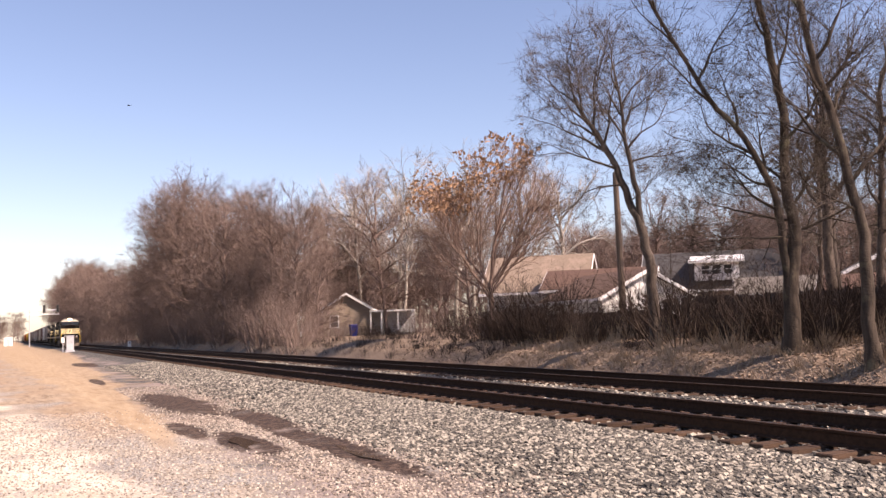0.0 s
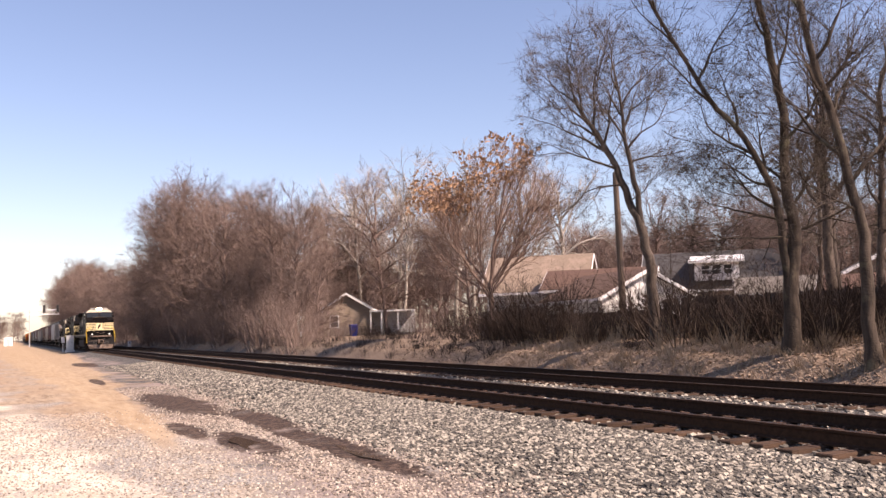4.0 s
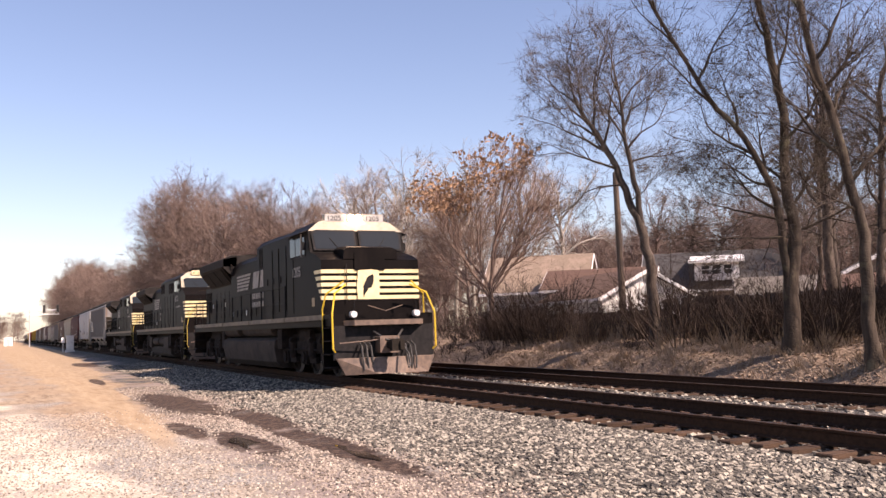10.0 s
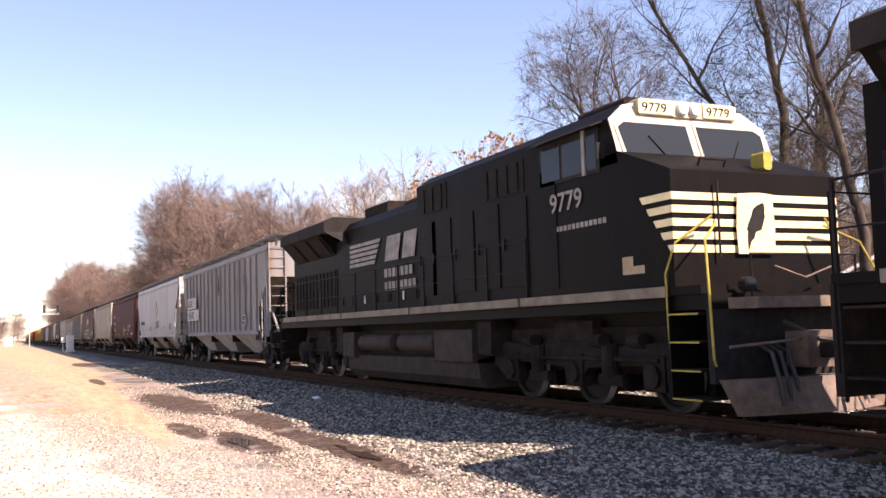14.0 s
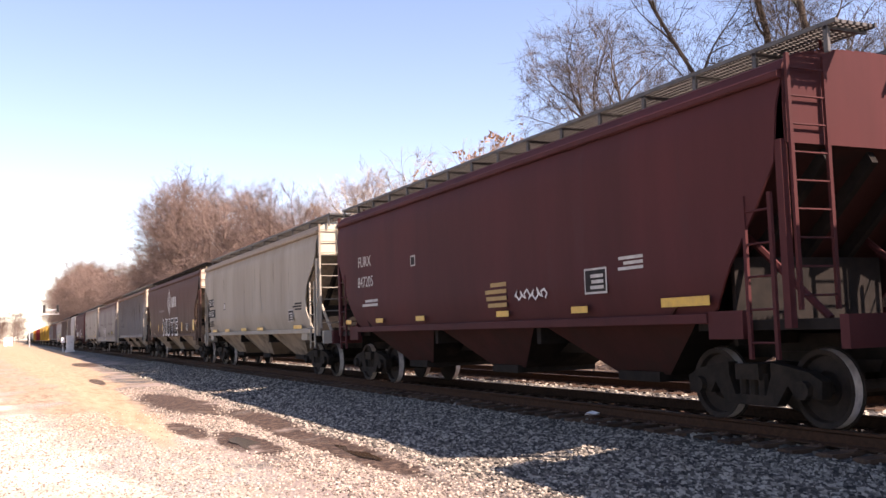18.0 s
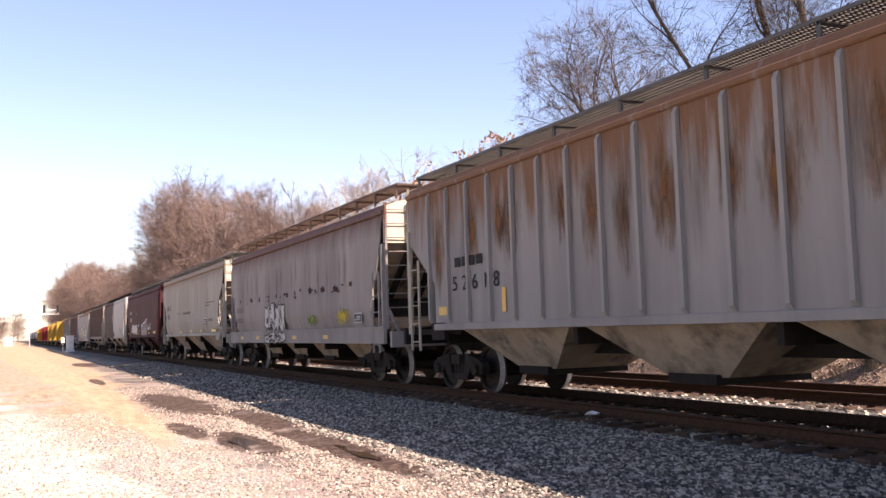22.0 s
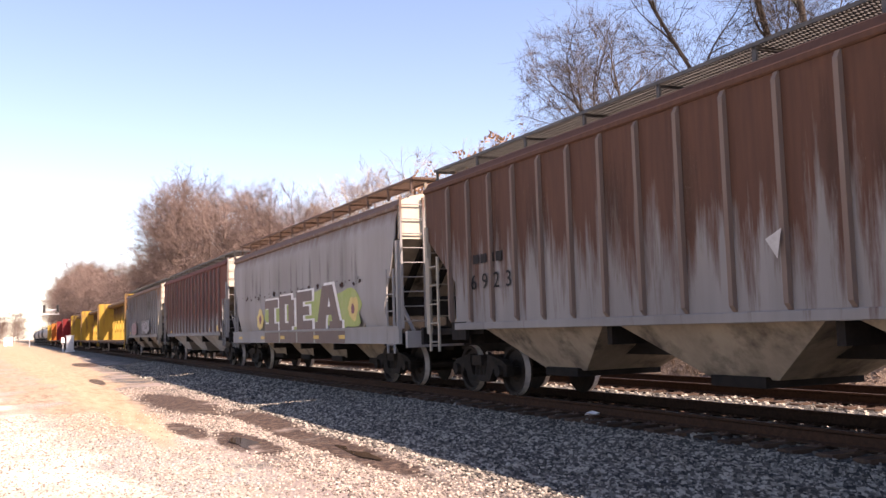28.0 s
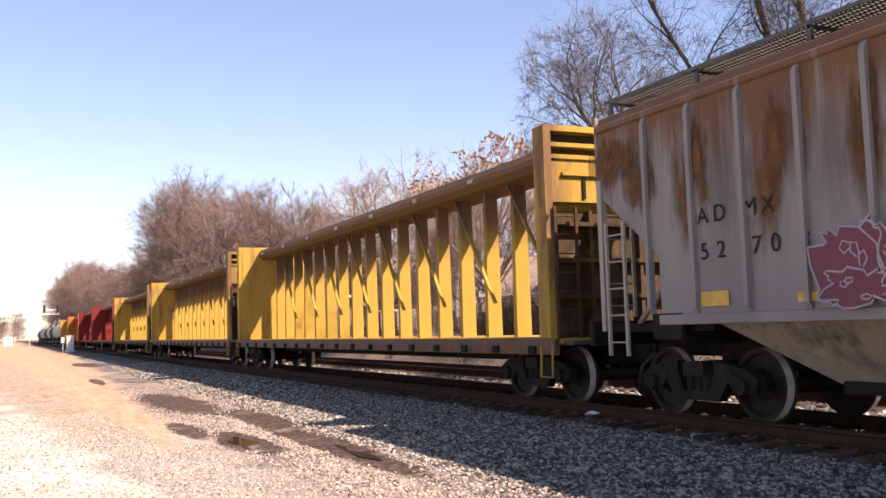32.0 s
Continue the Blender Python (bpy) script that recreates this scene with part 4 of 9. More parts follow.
def evergreen(x, y, h, seed):
    rs = random.Random(seed)
    t = thing("cedar_tree", "dark green cedar standing among the bare trees", "tree", "cedars", at=standing(x, y))
    part("trunk", Mesh().tube([(0, 0, 0), (0.05, 0, h * 0.95)], 0.14, 8, 0.03), M["barkdark"], t)
    tips = []
    for k in range(900):
        z = h * rs.uniform(0.1, 1.0) ** 0.9
        r = (h - z) * 0.24 * math.sqrt(rs.random()) * rs.uniform(0.7, 1.25) + 0.05
        a = rs.uniform(0, 6.28)
        tips.append(Vector((r * math.cos(a), r * math.sin(a), z)))
    part("crown", quick(leaves(tips, 1.0, 0.22, rs), "crown", M["cedar"]), M["cedar"], t)


evergreen(-52, 62, 9.0, 1)
evergreen(-49.5, 60, 7.0, 2)


# ---- houses, fences, poles ----
def siding(name, c, c2):
    m = mat(name, c, c2, 2.0, 0.7, 0, 0.0, 5, (1, 1, 8), detail=4)
    return m


M["whitesiding"] = siding("white clapboard", (0.80, 0.79, 0.76), (0.68, 0.66, 0.62))
M["greysiding"] = siding("pale grey clapboard", (0.52, 0.51, 0.50), (0.42, 0.41, 0.40))
M["tansiding"] = siding("tan clapboard", (0.34, 0.27, 0.20), (0.26, 0.20, 0.15))
M["trim"] = mat("white painted trim", (0.82, 0.81, 0.79), (0.72, 0.70, 0.68), 5, 0.6)
M["shinglebrown"] = mat("brown asphalt shingles", (0.25, 0.188, 0.138), (0.17, 0.125, 0.092), 9, 0.95, 0, 0.4, 30, c3=(0.27, 0.20, 0.15), scale3=1.2)
M["shinglered"] = mat("red-brown asphalt shingles", (0.12, 0.066, 0.046), (0.075, 0.042, 0.03), 9, 0.95, 0, 0.4, 30)
M["shinglegrey"] = mat("dark grey asphalt shingles", (0.062, 0.057, 0.056), (0.037, 0.035, 0.035), 9, 0.95, 0, 0.4, 30)
M["shinglerust"] = mat("rust-brown shingles", (0.13, 0.072, 0.047), (0.08, 0.045, 0.031), 7, 0.95, 0, 0.4, 30)
M["shingletan"] = mat("weathered tan shingles", (0.149, 0.130, 0.112), (0.099, 0.087, 0.074), 9, 0.95, 0, 0.4, 30)
M["fencewood"] = mat("dark weathered fence wood", (0.075, 0.055, 0.045), (0.04, 0.03, 0.026), 3, 0.9, 0, 0.3, 30, (6, 6, 0.6), vary=0.25)
M["fencegrey"] = mat("grey weathered fence wood", (0.20, 0.19, 0.18), (0.13, 0.12, 0.115), 3, 0.9, 0, 0.3, 30, (6, 6, 0.6), vary=0.2)
M["pole"] = mat("weathered utility pole", (0.12, 0.085, 0.06), (0.07, 0.05, 0.04), 3, 0.9, 0, 0.3, 30, (5, 5, 0.4))
M["blue"] = mat("blue plastic", (0.03, 0.05, 0.35), (0.02, 0.035, 0.25), 3, 0.5)
M["brick"] = mat("dark red brick", (0.22, 0.10, 0.07), (0.15, 0.07, 0.05), 12, 0.9, 0, 0.3, 30)


def house(label, at, rz, w, d, eave, ridge, wall, roof, over=0.35, boards=True, cross=False, group="houses"):
    """Gable ends face local -y and +y; eave and ridge are heights over the ground."""
    h = thing("house", label, "house", group, at=standing(at[0], at[1], -0.05))
    h.rotation_euler = (0, 0, radians(rz))
    hw, hd = w / 2, d / 2
    t = 0.15
    outer = [(-hw, 0), (hw, 0), (hw, eave), (0, ridge), (-hw, eave)]
    for s, nm in ((-1, "front"), (1, "back")):
        g = Mesh().loft([[(x, s * hd, z) for x, z in outer], [(x, s * (hd - t), z) for x, z in outer]])
        wl = part("gable_wall", g, M[wall], h)
        if boards and s < 0:
            bm = Mesh()
            z = 0.2
            while z < ridge - 0.15:
                half = hw - 0.01 if z < eave else hw * (ridge - z) / (ridge - eave) - 0.03
                bm.loft([[(-half, -hd - 0.004, z - 0.19), (-half, -hd - 0.022, z - 0.19), (-half, -hd - 0.006, z), (-half, -hd - 0.004, z)],
                         [(half, -hd - 0.004, z - 0.19), (half, -hd - 0.022, z - 0.19), (half, -hd - 0.006, z), (half, -hd - 0.004, z)]])
                z += 0.2
            part("clapboard_siding", bm, M[wall], wl)["kind"] = "stuff"
    for s in (-1, 1):
        part("side_wall", Mesh().box(min(s * hw, s * (hw - t)), max(s * hw, s * (hw - t)), -hd + t, hd - t, 0, eave), M[wall], h)
    k = (ridge - eave) / hw
    for s in (-1, 1):
        ex = hw + over
        ez = eave - over * k
        yy0, yy1 = -hd - over, hd + over
        sl = Mesh().loft([[(0, yy0, ridge + 0.03), (s * ex, yy0, ez + 0.03), (s * ex, yy0, ez + 0.17), (0, yy0, ridge + 0.19)],
                          [(0, yy1, ridge + 0.03), (s * ex, yy1, ez + 0.03), (s * ex, yy1, ez + 0.17), (0, yy1, ridge + 0.19)]])
        rf = part("roof_slope", sl, M[roof], h)
        for y in (yy0 - 0.03, yy1):
            part("rake_board", Mesh().loft([[(0, y, ridge - 0.05), (s * ex, y, ez - 0.05), (s * ex, y, ez + 0.16), (0, y, ridge + 0.18)],
                                            [(0, y + 0.03, ridge - 0.05), (s * ex, y + 0.03, ez - 0.05), (s * ex, y + 0.03, ez + 0.16), (0, y + 0.03, ridge + 0.18)]]), M["trim"], rf, "white painted rake board")
        part("fascia", Mesh().box(min(s * ex, s * (ex + 0.03)), max(s * ex, s * (ex + 0.03)), yy0, yy1, ez - 0.03, ez + 0.15), M["trim"], rf, "white painted fascia")
    return h


def window(parent, x, y, z, w, h, out=-1, axis="y"):
    """A framed sash window on a wall that faces out along the axis."""
    def bx(a0, a1, d0, d1, z0, z1):
        lo, hi = sorted((y + out * d0, y + out * d1))
        return (a0, a1, lo, hi, z0, z1) if axis == "y" else (lo, hi, a0, a1, z0, z1)
    fr = Mesh()
    for a0, a1, z0, z1 in ((x - w / 2, x - w / 2 + 0.07, z, z + h), (x + w / 2 - 0.07, x + w / 2, z, z + h), (x - w / 2, x + w / 2, z, z + 0.07), (x - w / 2, x + w / 2, z + h - 0.07, z + h),
                           (x - w / 2, x + w / 2, z + h / 2 - 0.02, z + h / 2 + 0.02)):
        fr.box(*bx(a0, a1, 0.0, 0.06, z0, z1))
    f = part("window", fr, M["trim"], parent, "white framed sash window")
    part("pane", Mesh().box(*bx(x - w / 2 + 0.06, x + w / 2 - 0.06, 0.015, 0.03, z + 0.06, z + h - 0.06)), M["glass"], f, "dark glass pane")
    return f


h = house("white clapboard garage with a broad gable behind the fence", (-47.8, 33.5), 84, 5.8, 7.5, 2.0, 3.45, "whitesiding", "shinglerust", 0.4)
h = house("low house with a red-brown shingle roof behind the trees", (-57.0, 39.0), 138, 6.0, 7.0, 2.9, 4.2, "tansiding", "shinglered", 0.5)
h = house("grey-roofed bungalow with a white windowed dormer", (-58.5, 51.0), 138, 9.0, 10.5, 2.9, 5.7, "tansiding", "shinglegrey", 0.5)
# dormer on the slope that faces the line
dm = Mesh().box(-4.9, -1.2, -1.6, 1.6, 3.4, 4.72)
body = part("dormer", dm, M["trim"], h, "white dormer")
part("dormer_roof", Mesh().loft([[(-5.4, -2.0, 4.68), (-5.4, 2.0, 4.68), (-5.4, 2.0, 4.88), (-5.4, -2.0, 4.88)], [(-0.6, -2.0, 5.3), (-0.6, 2.0, 5.3), (-0.6, 2.0, 5.5), (-0.6, -2.0, 5.5)]]), M["trim"], body, "white dormer roof edge")
for k in (-1, 0, 1):
    window(body, k * 0.80, -4.9, 3.80, 0.68, 0.78, -1, "x")
h = house("low tan-roofed shed beyond the fence", (-41.5, 41.5), 140, 4.2, 5.5, 1.9, 2.75, "greysiding", "shingletan", 0.4)
h = house("dark-roofed house beyond the fence", (-40.5, 47.5), 48, 6.5, 9.0, 2.3, 3.9, "tansiding", "shinglegrey", 0.5)
window(h, 0.8, -4.5, 1.0, 1.0, 1.1)
h = house("long low house with a red-brown roof", (-34.6, 43.8), 128, 6.4, 9.0, 1.6, 2.6, "tansiding", "shinglered", 0.5)
h = house("pale grey house with a brown shingle roof", (-63.0, 37.5), 138, 6.4, 7.2, 3.2, 5.7, "greysiding", "shinglebrown", 0.5)
window(h, 0.0, 3.3, 1.4, 0.9, 1.2, 1)
window(h, -1.2, -3.2, 1.6, 0.9, 0.9, -1, "x")
h = house("small white gabled house with a porch", (-90.0, 31.0), 66, 4.6, 6.5, 2.7, 4.1, "tansiding", "shinglegrey", 0.35)
window(h, -1.2, -3.25, 0.9, 0.9, 1.2)
pr = part("porch_roof", Mesh().box(2.2, 6.6, -3.6, -0.6, 2.35, 2.5), M["trim"], h, "white porch roof edge")
for x in (2.35, 3.4, 5.0, 6.4):
    part("porch_post", Mesh().box(x - 0.07, x + 0.07, -3.5, -3.36, 0, 2.35), M["trim"], h, "white porch post")
part("porch_wall", Mesh().box(2.3, 6.6, -0.75, -0.6, 0, 2.35), M["greysiding"], h)
part("porch_floor", Mesh().box(2.3, 6.6, -3.5, -0.75, 0, 0.3), M["fencegrey"], h)
bn = thing("wheelie_bin", "blue plastic wheeled bin beside the porch", "bin", at=standing(-82.0, 28.6))
part("tub", Mesh().loft([[(-0.25, -0.25, 0.06), (0.25, -0.25, 0.06), (0.25, 0.25, 0.06), (-0.25, 0.25, 0.06)], [(-0.32, -0.34, 1.0), (0.32, -0.34, 1.0), (0.32, 0.34, 1.0), (-0.32, 0.34, 1.0)]]), M["blue"], bn)
part("lid", Mesh().slab([(-0.35, 1.0), (0.35, 1.0), (0.35, 1.06), (0, 1.12), (-0.35, 1.06)], -0.37, 0.37), M["blue"], bn)
for s in (-1, 1):
    part("wheel", Mesh().tube([(s * 0.27, 0.28, 0.1), (s * 0.33, 0.28, 0.1)], 0.1, 10), M["rubber"], bn)


def fence(label, a, b, top, material, width=0.145, gap=0.012, seed=1, drop=()):
    f = thing("fence", label, "fence", at=(a[0], a[1], 0))
    va, vb = Vector((*a, 0)), Vector((*b, 0))
    ln = (vb - va).length
    ang = math.atan2(vb.y - va.y, vb.x - va.x)
    f.rotation_euler = (0, 0, ang)
    r = random.Random(seed)
    meshes = [Mesh().box(0, width, -0.01, 0.01, 0, 1.62 + 0.02 * k, 0.004).data("board", material) for k in range(3)]
    z0 = ground_z(*a) - 0.05
    x, i = 0.0, 0
    while x < ln:
        if i not in drop:
            z = top - 1.64 + r.uniform(-0.03, 0.03)
            part("board", meshes[i % 3], material, f, at=(x, r.uniform(-0.006, 0.006), z))
        x += width + gap + (r.random() < 0.04) * 0.03
        i += 1
    for zz in (top - 1.3, top - 0.35):
        part("fence_rail", Mesh().box(0, ln, 0.012, 0.055, zz, zz + 0.09), material, f)
    x = 0.0
    while x <= ln:
        part("post", Mesh().box(x - 0.05, x + 0.05, 0.056, 0.15, z0 - 0.3, top - 0.05), material, f)
        x += 2.4
    return f


fence("dark weathered board fence along the backyards", (-29.8, 23.2), (-13.0, 23.0), 2.12, M["fencewood"], seed=3, drop=(3, 6, 10, 11))
fence("grey weathered board fence beside the grey house", (-51.5, 26.0), (-43.0, 25.6), 2.15, M["fencegrey"], seed=8)
fence("dark weathered board fence behind the brush", (-41.0, 25.0), (-31.2, 24.6), 1.75, M["fencewood"], seed=9)

up = thing("utility_pole", "weathered wooden utility pole behind the embankment", "utility pole", at=standing(-33.6, 24.0, -0.1))
part("pole", Mesh().tube([(0, 0, 0), (-0.14, 0, 7.2)], 0.16, 10, 0.12), M["pole"], up)
part("insulator", Mesh().tube([(-0.14, 0, 7.2), (-0.14, 0, 7.38)], 0.05, 8), M["silver"], up)
up = thing("utility_pole", "thin pale pole with a lamp arm in the woods", "utility pole", at=standing(-104, 30, -0.1))
part("pole", Mesh().tube([(0, 0, 0), (0, 0, 7.6)], 0.11, 8, 0.09), M["silver"], up)
part("lamp_arm", Mesh().tube([(0, 0, 7.5), (0.5, -0.4, 7.75), (1.0, -0.8, 7.8)], 0.04, 6), M["silver"], up)
part("lamp_head", Mesh().box(0.9, 1.35, -1.05, -0.7, 7.7, 7.85, 0.03), M["silver"], up)

# ---- signals and boxes down the line ----
cab = thing("relay_cabinet", "silver railway signal cabinet beside the track", "cabinet", at=standing(-128, 6.85, 0))
part("plinth", Mesh().box(-0.75, 0.75, -0.55, 0.55, -0.1, 0.2), M["silver"], cab, "concrete plinth")
part("body", Mesh().box(-0.55, 0.55, -0.42, 0.42, 0.2, 1.95, 0.02), M["silver"], cab)
part("cap", Mesh().box(-0.62, 0.62, -0.5, 0.5, 1.95, 2.05, 0.02), M["silver"], cab)
part("door", Mesh().box(0.55, 0.58, -0.36, 0.36, 0.3, 1.85), M["silver"], cab)
part("door_handle", Mesh().box(0.58, 0.62, 0.2, 0.24, 1.0, 1.2), M["blackpaint"], cab)
box = thing("signal_post", "short pale signal post beside the cabinet", "post", at=standing(-132, 6.2, 0))
part("post", Mesh().tube([(0, 0, -0.1), (0, 0, 1.3)], 0.07, 8), M["silver"], box)
part("head", Mesh().box(-0.14, 0.14, -0.2, 0.2, 1.2, 1.9, 0.03), M["trim"], box)
box = thing("dwarf_signal", "small white dwarf signal by the far track", "signal", at=(-150, 16.4, -0.4))
part("base", Mesh().box(-0.25, 0.25, -0.25, 0.25, -0.1, 0.25), M["silver"], box)
part("head", Mesh().box(-0.18, 0.18, -0.22, 0.22, 0.25, 1.1, 0.03), M["trim"], box)
part("lens", Mesh().tube([(0.18, 0, 0.8), (0.26, 0, 0.8)], 0.1, 10), M["blackpaint"], box)

sig = thing("signal_bridge", "silver cantilever signal bridge over the tracks", "signal", at=(-262, 4.4, -0.45))
for s in (-0.35, 0.35):
    part("mast", Mesh().tube([(s, 0, 0), (s, 0, 9.4)], 0.11, 8), M["silver"], sig)
for z in (8.2, 9.3):
    for s in (-0.35, 0.35):
        part("chord", Mesh().tube([(s, -0.4, z), (s, 7.0, z)], 0.08, 6), M["trim"], sig)
for k in range(5):
    y = k * 1.35
    part("brace", Mesh().tube([(0.35, y, 8.2), (0.35, y + 1.35, 9.3)], 0.035, 5), M["trim"], sig)
    part("brace", Mesh().tube([(0.35, y + 1.35, 9.3), (0.35, y + 1.35, 8.2)], 0.03, 5), M["trim"], sig)
part("walkway", Mesh().box(-0.5, 0.5, -0.3, 7.1, 8.1, 8.16), M["trim"], sig)
for y in (3.4, 6.6):
    hd = part("signal_head", Mesh().box(0.4, 0.62, y - 0.32, y + 0.32, 8.6, 10.6, 0.04), M["galv"], sig, "grey signal head")
    for z in (9.0, 9.6, 10.2):
        part("hood", Mesh().tube([(0.62, y, z), (0.9, y, z)], 0.14, 10), M["blackpaint"], hd)
for k in range(12):
    part("rung", Mesh().tube([(-0.35, 0, 0.6 + k * 0.65), (0.35, 0, 0.6 + k * 0.65)], 0.03, 5), M["trim"], sig)
hut = thing("equipment_hut", "small white railway equipment hut far down the line", "hut", at=standing(-330, -0.6, 0))
part("walls", Mesh().box(-1.6, 1.6, -1.3, 1.3, -0.1, 2.5), M["whitesiding"], hut)
part("roof", Mesh().prism([(-1.5, 2.5), (1.5, 2.5), (1.5, 2.6), (0, 2.95), (-1.5, 2.6)], -1.8, 1.8), M["trim"], hut)
part("door", Mesh().box(1.6, 1.64, -0.45, 0.45, 0.0, 2.1), M["silver"], hut)
for k, (x, y, hh) in enumerate(((-300, -4.3, 17), (-420, -6.0, 17))):
    tw = thing("lattice_mast", "thin pale lattice mast far down the line", "mast", "masts", at=standing(x, y, 0))
    for a in range(3):
        w = 6.2832 * a / 3
        part("leg", Mesh().tube([(math.cos(w) * 0.5, math.sin(w) * 0.5, 0), (math.cos(w) * 0.12, math.sin(w) * 0.12, hh)], 0.05, 5), M["silver"], tw)
    for z in range(1, int(hh), 2):
        q = 0.5 - 0.38 * z / hh
        part("ring", Mesh().tube([(math.cos(6.2832 * a / 3) * q, math.sin(6.2832 * a / 3) * q, z) for a in range(4)], 0.03, 4), M["silver"], tw)


# ---- the train: every vehicle's own space starts at its front coupler, x runs backwards negative, z = 0 on the rail heads ----
def ub(me, u0, u1, y0, y1, z0, z1, b=0.0):
    return me.box(-u1, -u0, y0, y1, z0, z1, b)


def text(parent, body, u, z, size, y, material, name="lettering", label="", bold=0.0, wide=1.0):
    """Letters on the side that faces -y; u is where the text starts, seen from that side."""
    cu = bpy.data.curves.new("letters", "FONT")
    cu.body, cu.size, cu.extrude, cu.offset = body, size, 0.0015, bold
    tmp = new("letters", cu)
    me = bpy.data.meshes.new_from_object(tmp.evaluated_get(bpy.context.evaluated_depsgraph_get()))
    bpy.data.objects.remove(tmp)
    me.materials.clear()
    me.materials.append(M[material])
    ob = part(name, me, M[material], parent, label)
    ob.matrix_basis = pose(-u, y, z, 90, 0, 0) @ Matrix.Diagonal((wide, 1, 1, 1))
    return ob


def bars(parent, u0, u1, z0, z1, y, material, rows=2, name="lettering", label="", chop=0):
    """Writing too small to read, as rows of short bars."""
    h = (z1 - z0) / rows
    r = random.Random(int(u0 * 100 + z0 * 10))
    last = None
    for k in range(rows):
        z = z0 + k * h
        if chop:
            n = chop
            w = (u1 - u0) / n
            for i in range(n):
                last = part(name, ub(Mesh(), u0 + i * w, u0 + i * w + w * 0.72, y - 0.002, y + 0.002, z, z + h * 0.8), M[material], parent, label)
        else:
            e = u0 + (u1 - u0) * r.uniform(0.6, 1.0)
            last = part(name, ub(Mesh(), u0, e, y - 0.002, y + 0.002, z, z + h * 0.6), M[material], parent, label)
    return last


def wheelset_data(r, name):
    me = Mesh()
    me.tube([(0, -1.02, 0), (0, 1.02, 0)], 0.08, 8)
    for s in (-1, 1):
        n = 28
        prof = [(0.05, 0.70), (r * 0.35, 0.70), (r * 0.45, 0.735), (r * 0.82, 0.735), (r * 0.86, 0.80), (r * 0.94, 0.815), (r, 0.812), (r + 0.005, 0.70), (r + 0.03, 0.69), (r + 0.03, 0.665), (r * 0.4, 0.67), (0.05, 0.66)]
        me.loft([[(pr * math.cos(6.2832 * k / n), s * py, pr * math.sin(6.2832 * k / n)) for k in range(n)] for pr, py in prof], True, False)
    d = me.data(name, M["wheel"])
    d.materials.append(M["tread"])
    for f in d.polygons:
        c = f.center
        rr = math.hypot(c.x, c.z)
        if rr > r * 0.985 and abs(c.y) > 0.7:
            f.material_index = 1
    return smoothed(d, 30)


WHEEL_R, LOCO_R = 0.457, 0.525
wheel_car, wheel_loco = wheelset_data(WHEEL_R, "wheelset"), wheelset_data(LOCO_R, "wheelset")
WHEELS = []


def wheelset(truck, x, r, data):
    w = part("wheelset", data, M["wheel"], truck)
    w.matrix_parent_inverse = Matrix.Translation((x, 0, r))
    WHEELS.append((w, r))
    return w


def truck_frame_data():
    me = Mesh()
    for s in (-1, 1):
        y0, y1 = sorted((s * 0.93, s * 1.08))
        # cast side frame: arch over the two bearings with a spring window
        me.slab([(-1.12, 0.36), (-0.72, 0.36), (-0.62, 0.50), (-0.42, 0.24), (0.42, 0.24), (0.62, 0.50), (0.72, 0.36), (1.12, 0.36), (1.14, 0.56), (0.95, 0.66), (0.5, 0.74), (0.36, 0.76), (0.36, 0.60),
                 (0.26, 0.36), (-0.26, 0.36), (-0.36, 0.60), (-0.36, 0.76), (-0.5, 0.74), (-0.95, 0.66), (-1.14, 0.56)], y0, y1)
        for k in (-0.16, 0, 0.16):
            me.tube([(k, s * 1.0, 0.34), (k, s * 1.0, 0.62)], 0.07, 8)
        for k in (-0.89, 0.89):
            me.tube([(k, s * 0.98, WHEEL_R), (k, s * 1.16, WHEEL_R)], 0.11, 10)
    me.box(-0.2, 0.2, -1.12, 1.12, 0.55, 0.74)
    me.box(-0.3, 0.3, -0.35, 0.35, 0.6, 0.86)
    me.box(-0.62, -0.55, -0.9, 0.9, 0.3, 0.45).box(0.55, 0.62, -0.9, 0.9, 0.3, 0.45)
    return me.data("truck", M["truck"])


truck_data = truck_frame_data()


def truck(car, u):
    t = part("truck", truck_data, M["truck"], car, "dusty cast-steel truck", at=(-u, 0, 0))
    for k in (-0.89, 0.89):
        wheelset(t, k, WHEEL_R, wheel_car)
    return t


coupler_data = Mesh().box(-0.75, -0.18, -0.09, 0.09, 0.78, 0.98, 0.02).box(-0.2, 0.0, -0.17, 0.13, 0.72, 1.04, 0.03).box(-0.08, 0.06, 0.04, 0.16, 0.75, 1.0, 0.03).data("coupler", M["truck"])
hose_data = Mesh().tube([(-0.45, 0.35, 0.8), (-0.15, 0.36, 0.62), (0.0, 0.33, 0.36), (0.08, 0.25, 0.28)], 0.028, 6).data("air_hose", M["rubber"])


def couplers(car, length):
    for x, s in ((0, 1), (-length, -1)):
        for d, n in ((coupler_data, "coupler"), (hose_data, "air_hose")):
            o = part(n, d, M["truck"], car, at=(x, 0, 0))
            if s < 0:
                o.rotation_euler = (0, 0, math.pi)


RUNGS = {}


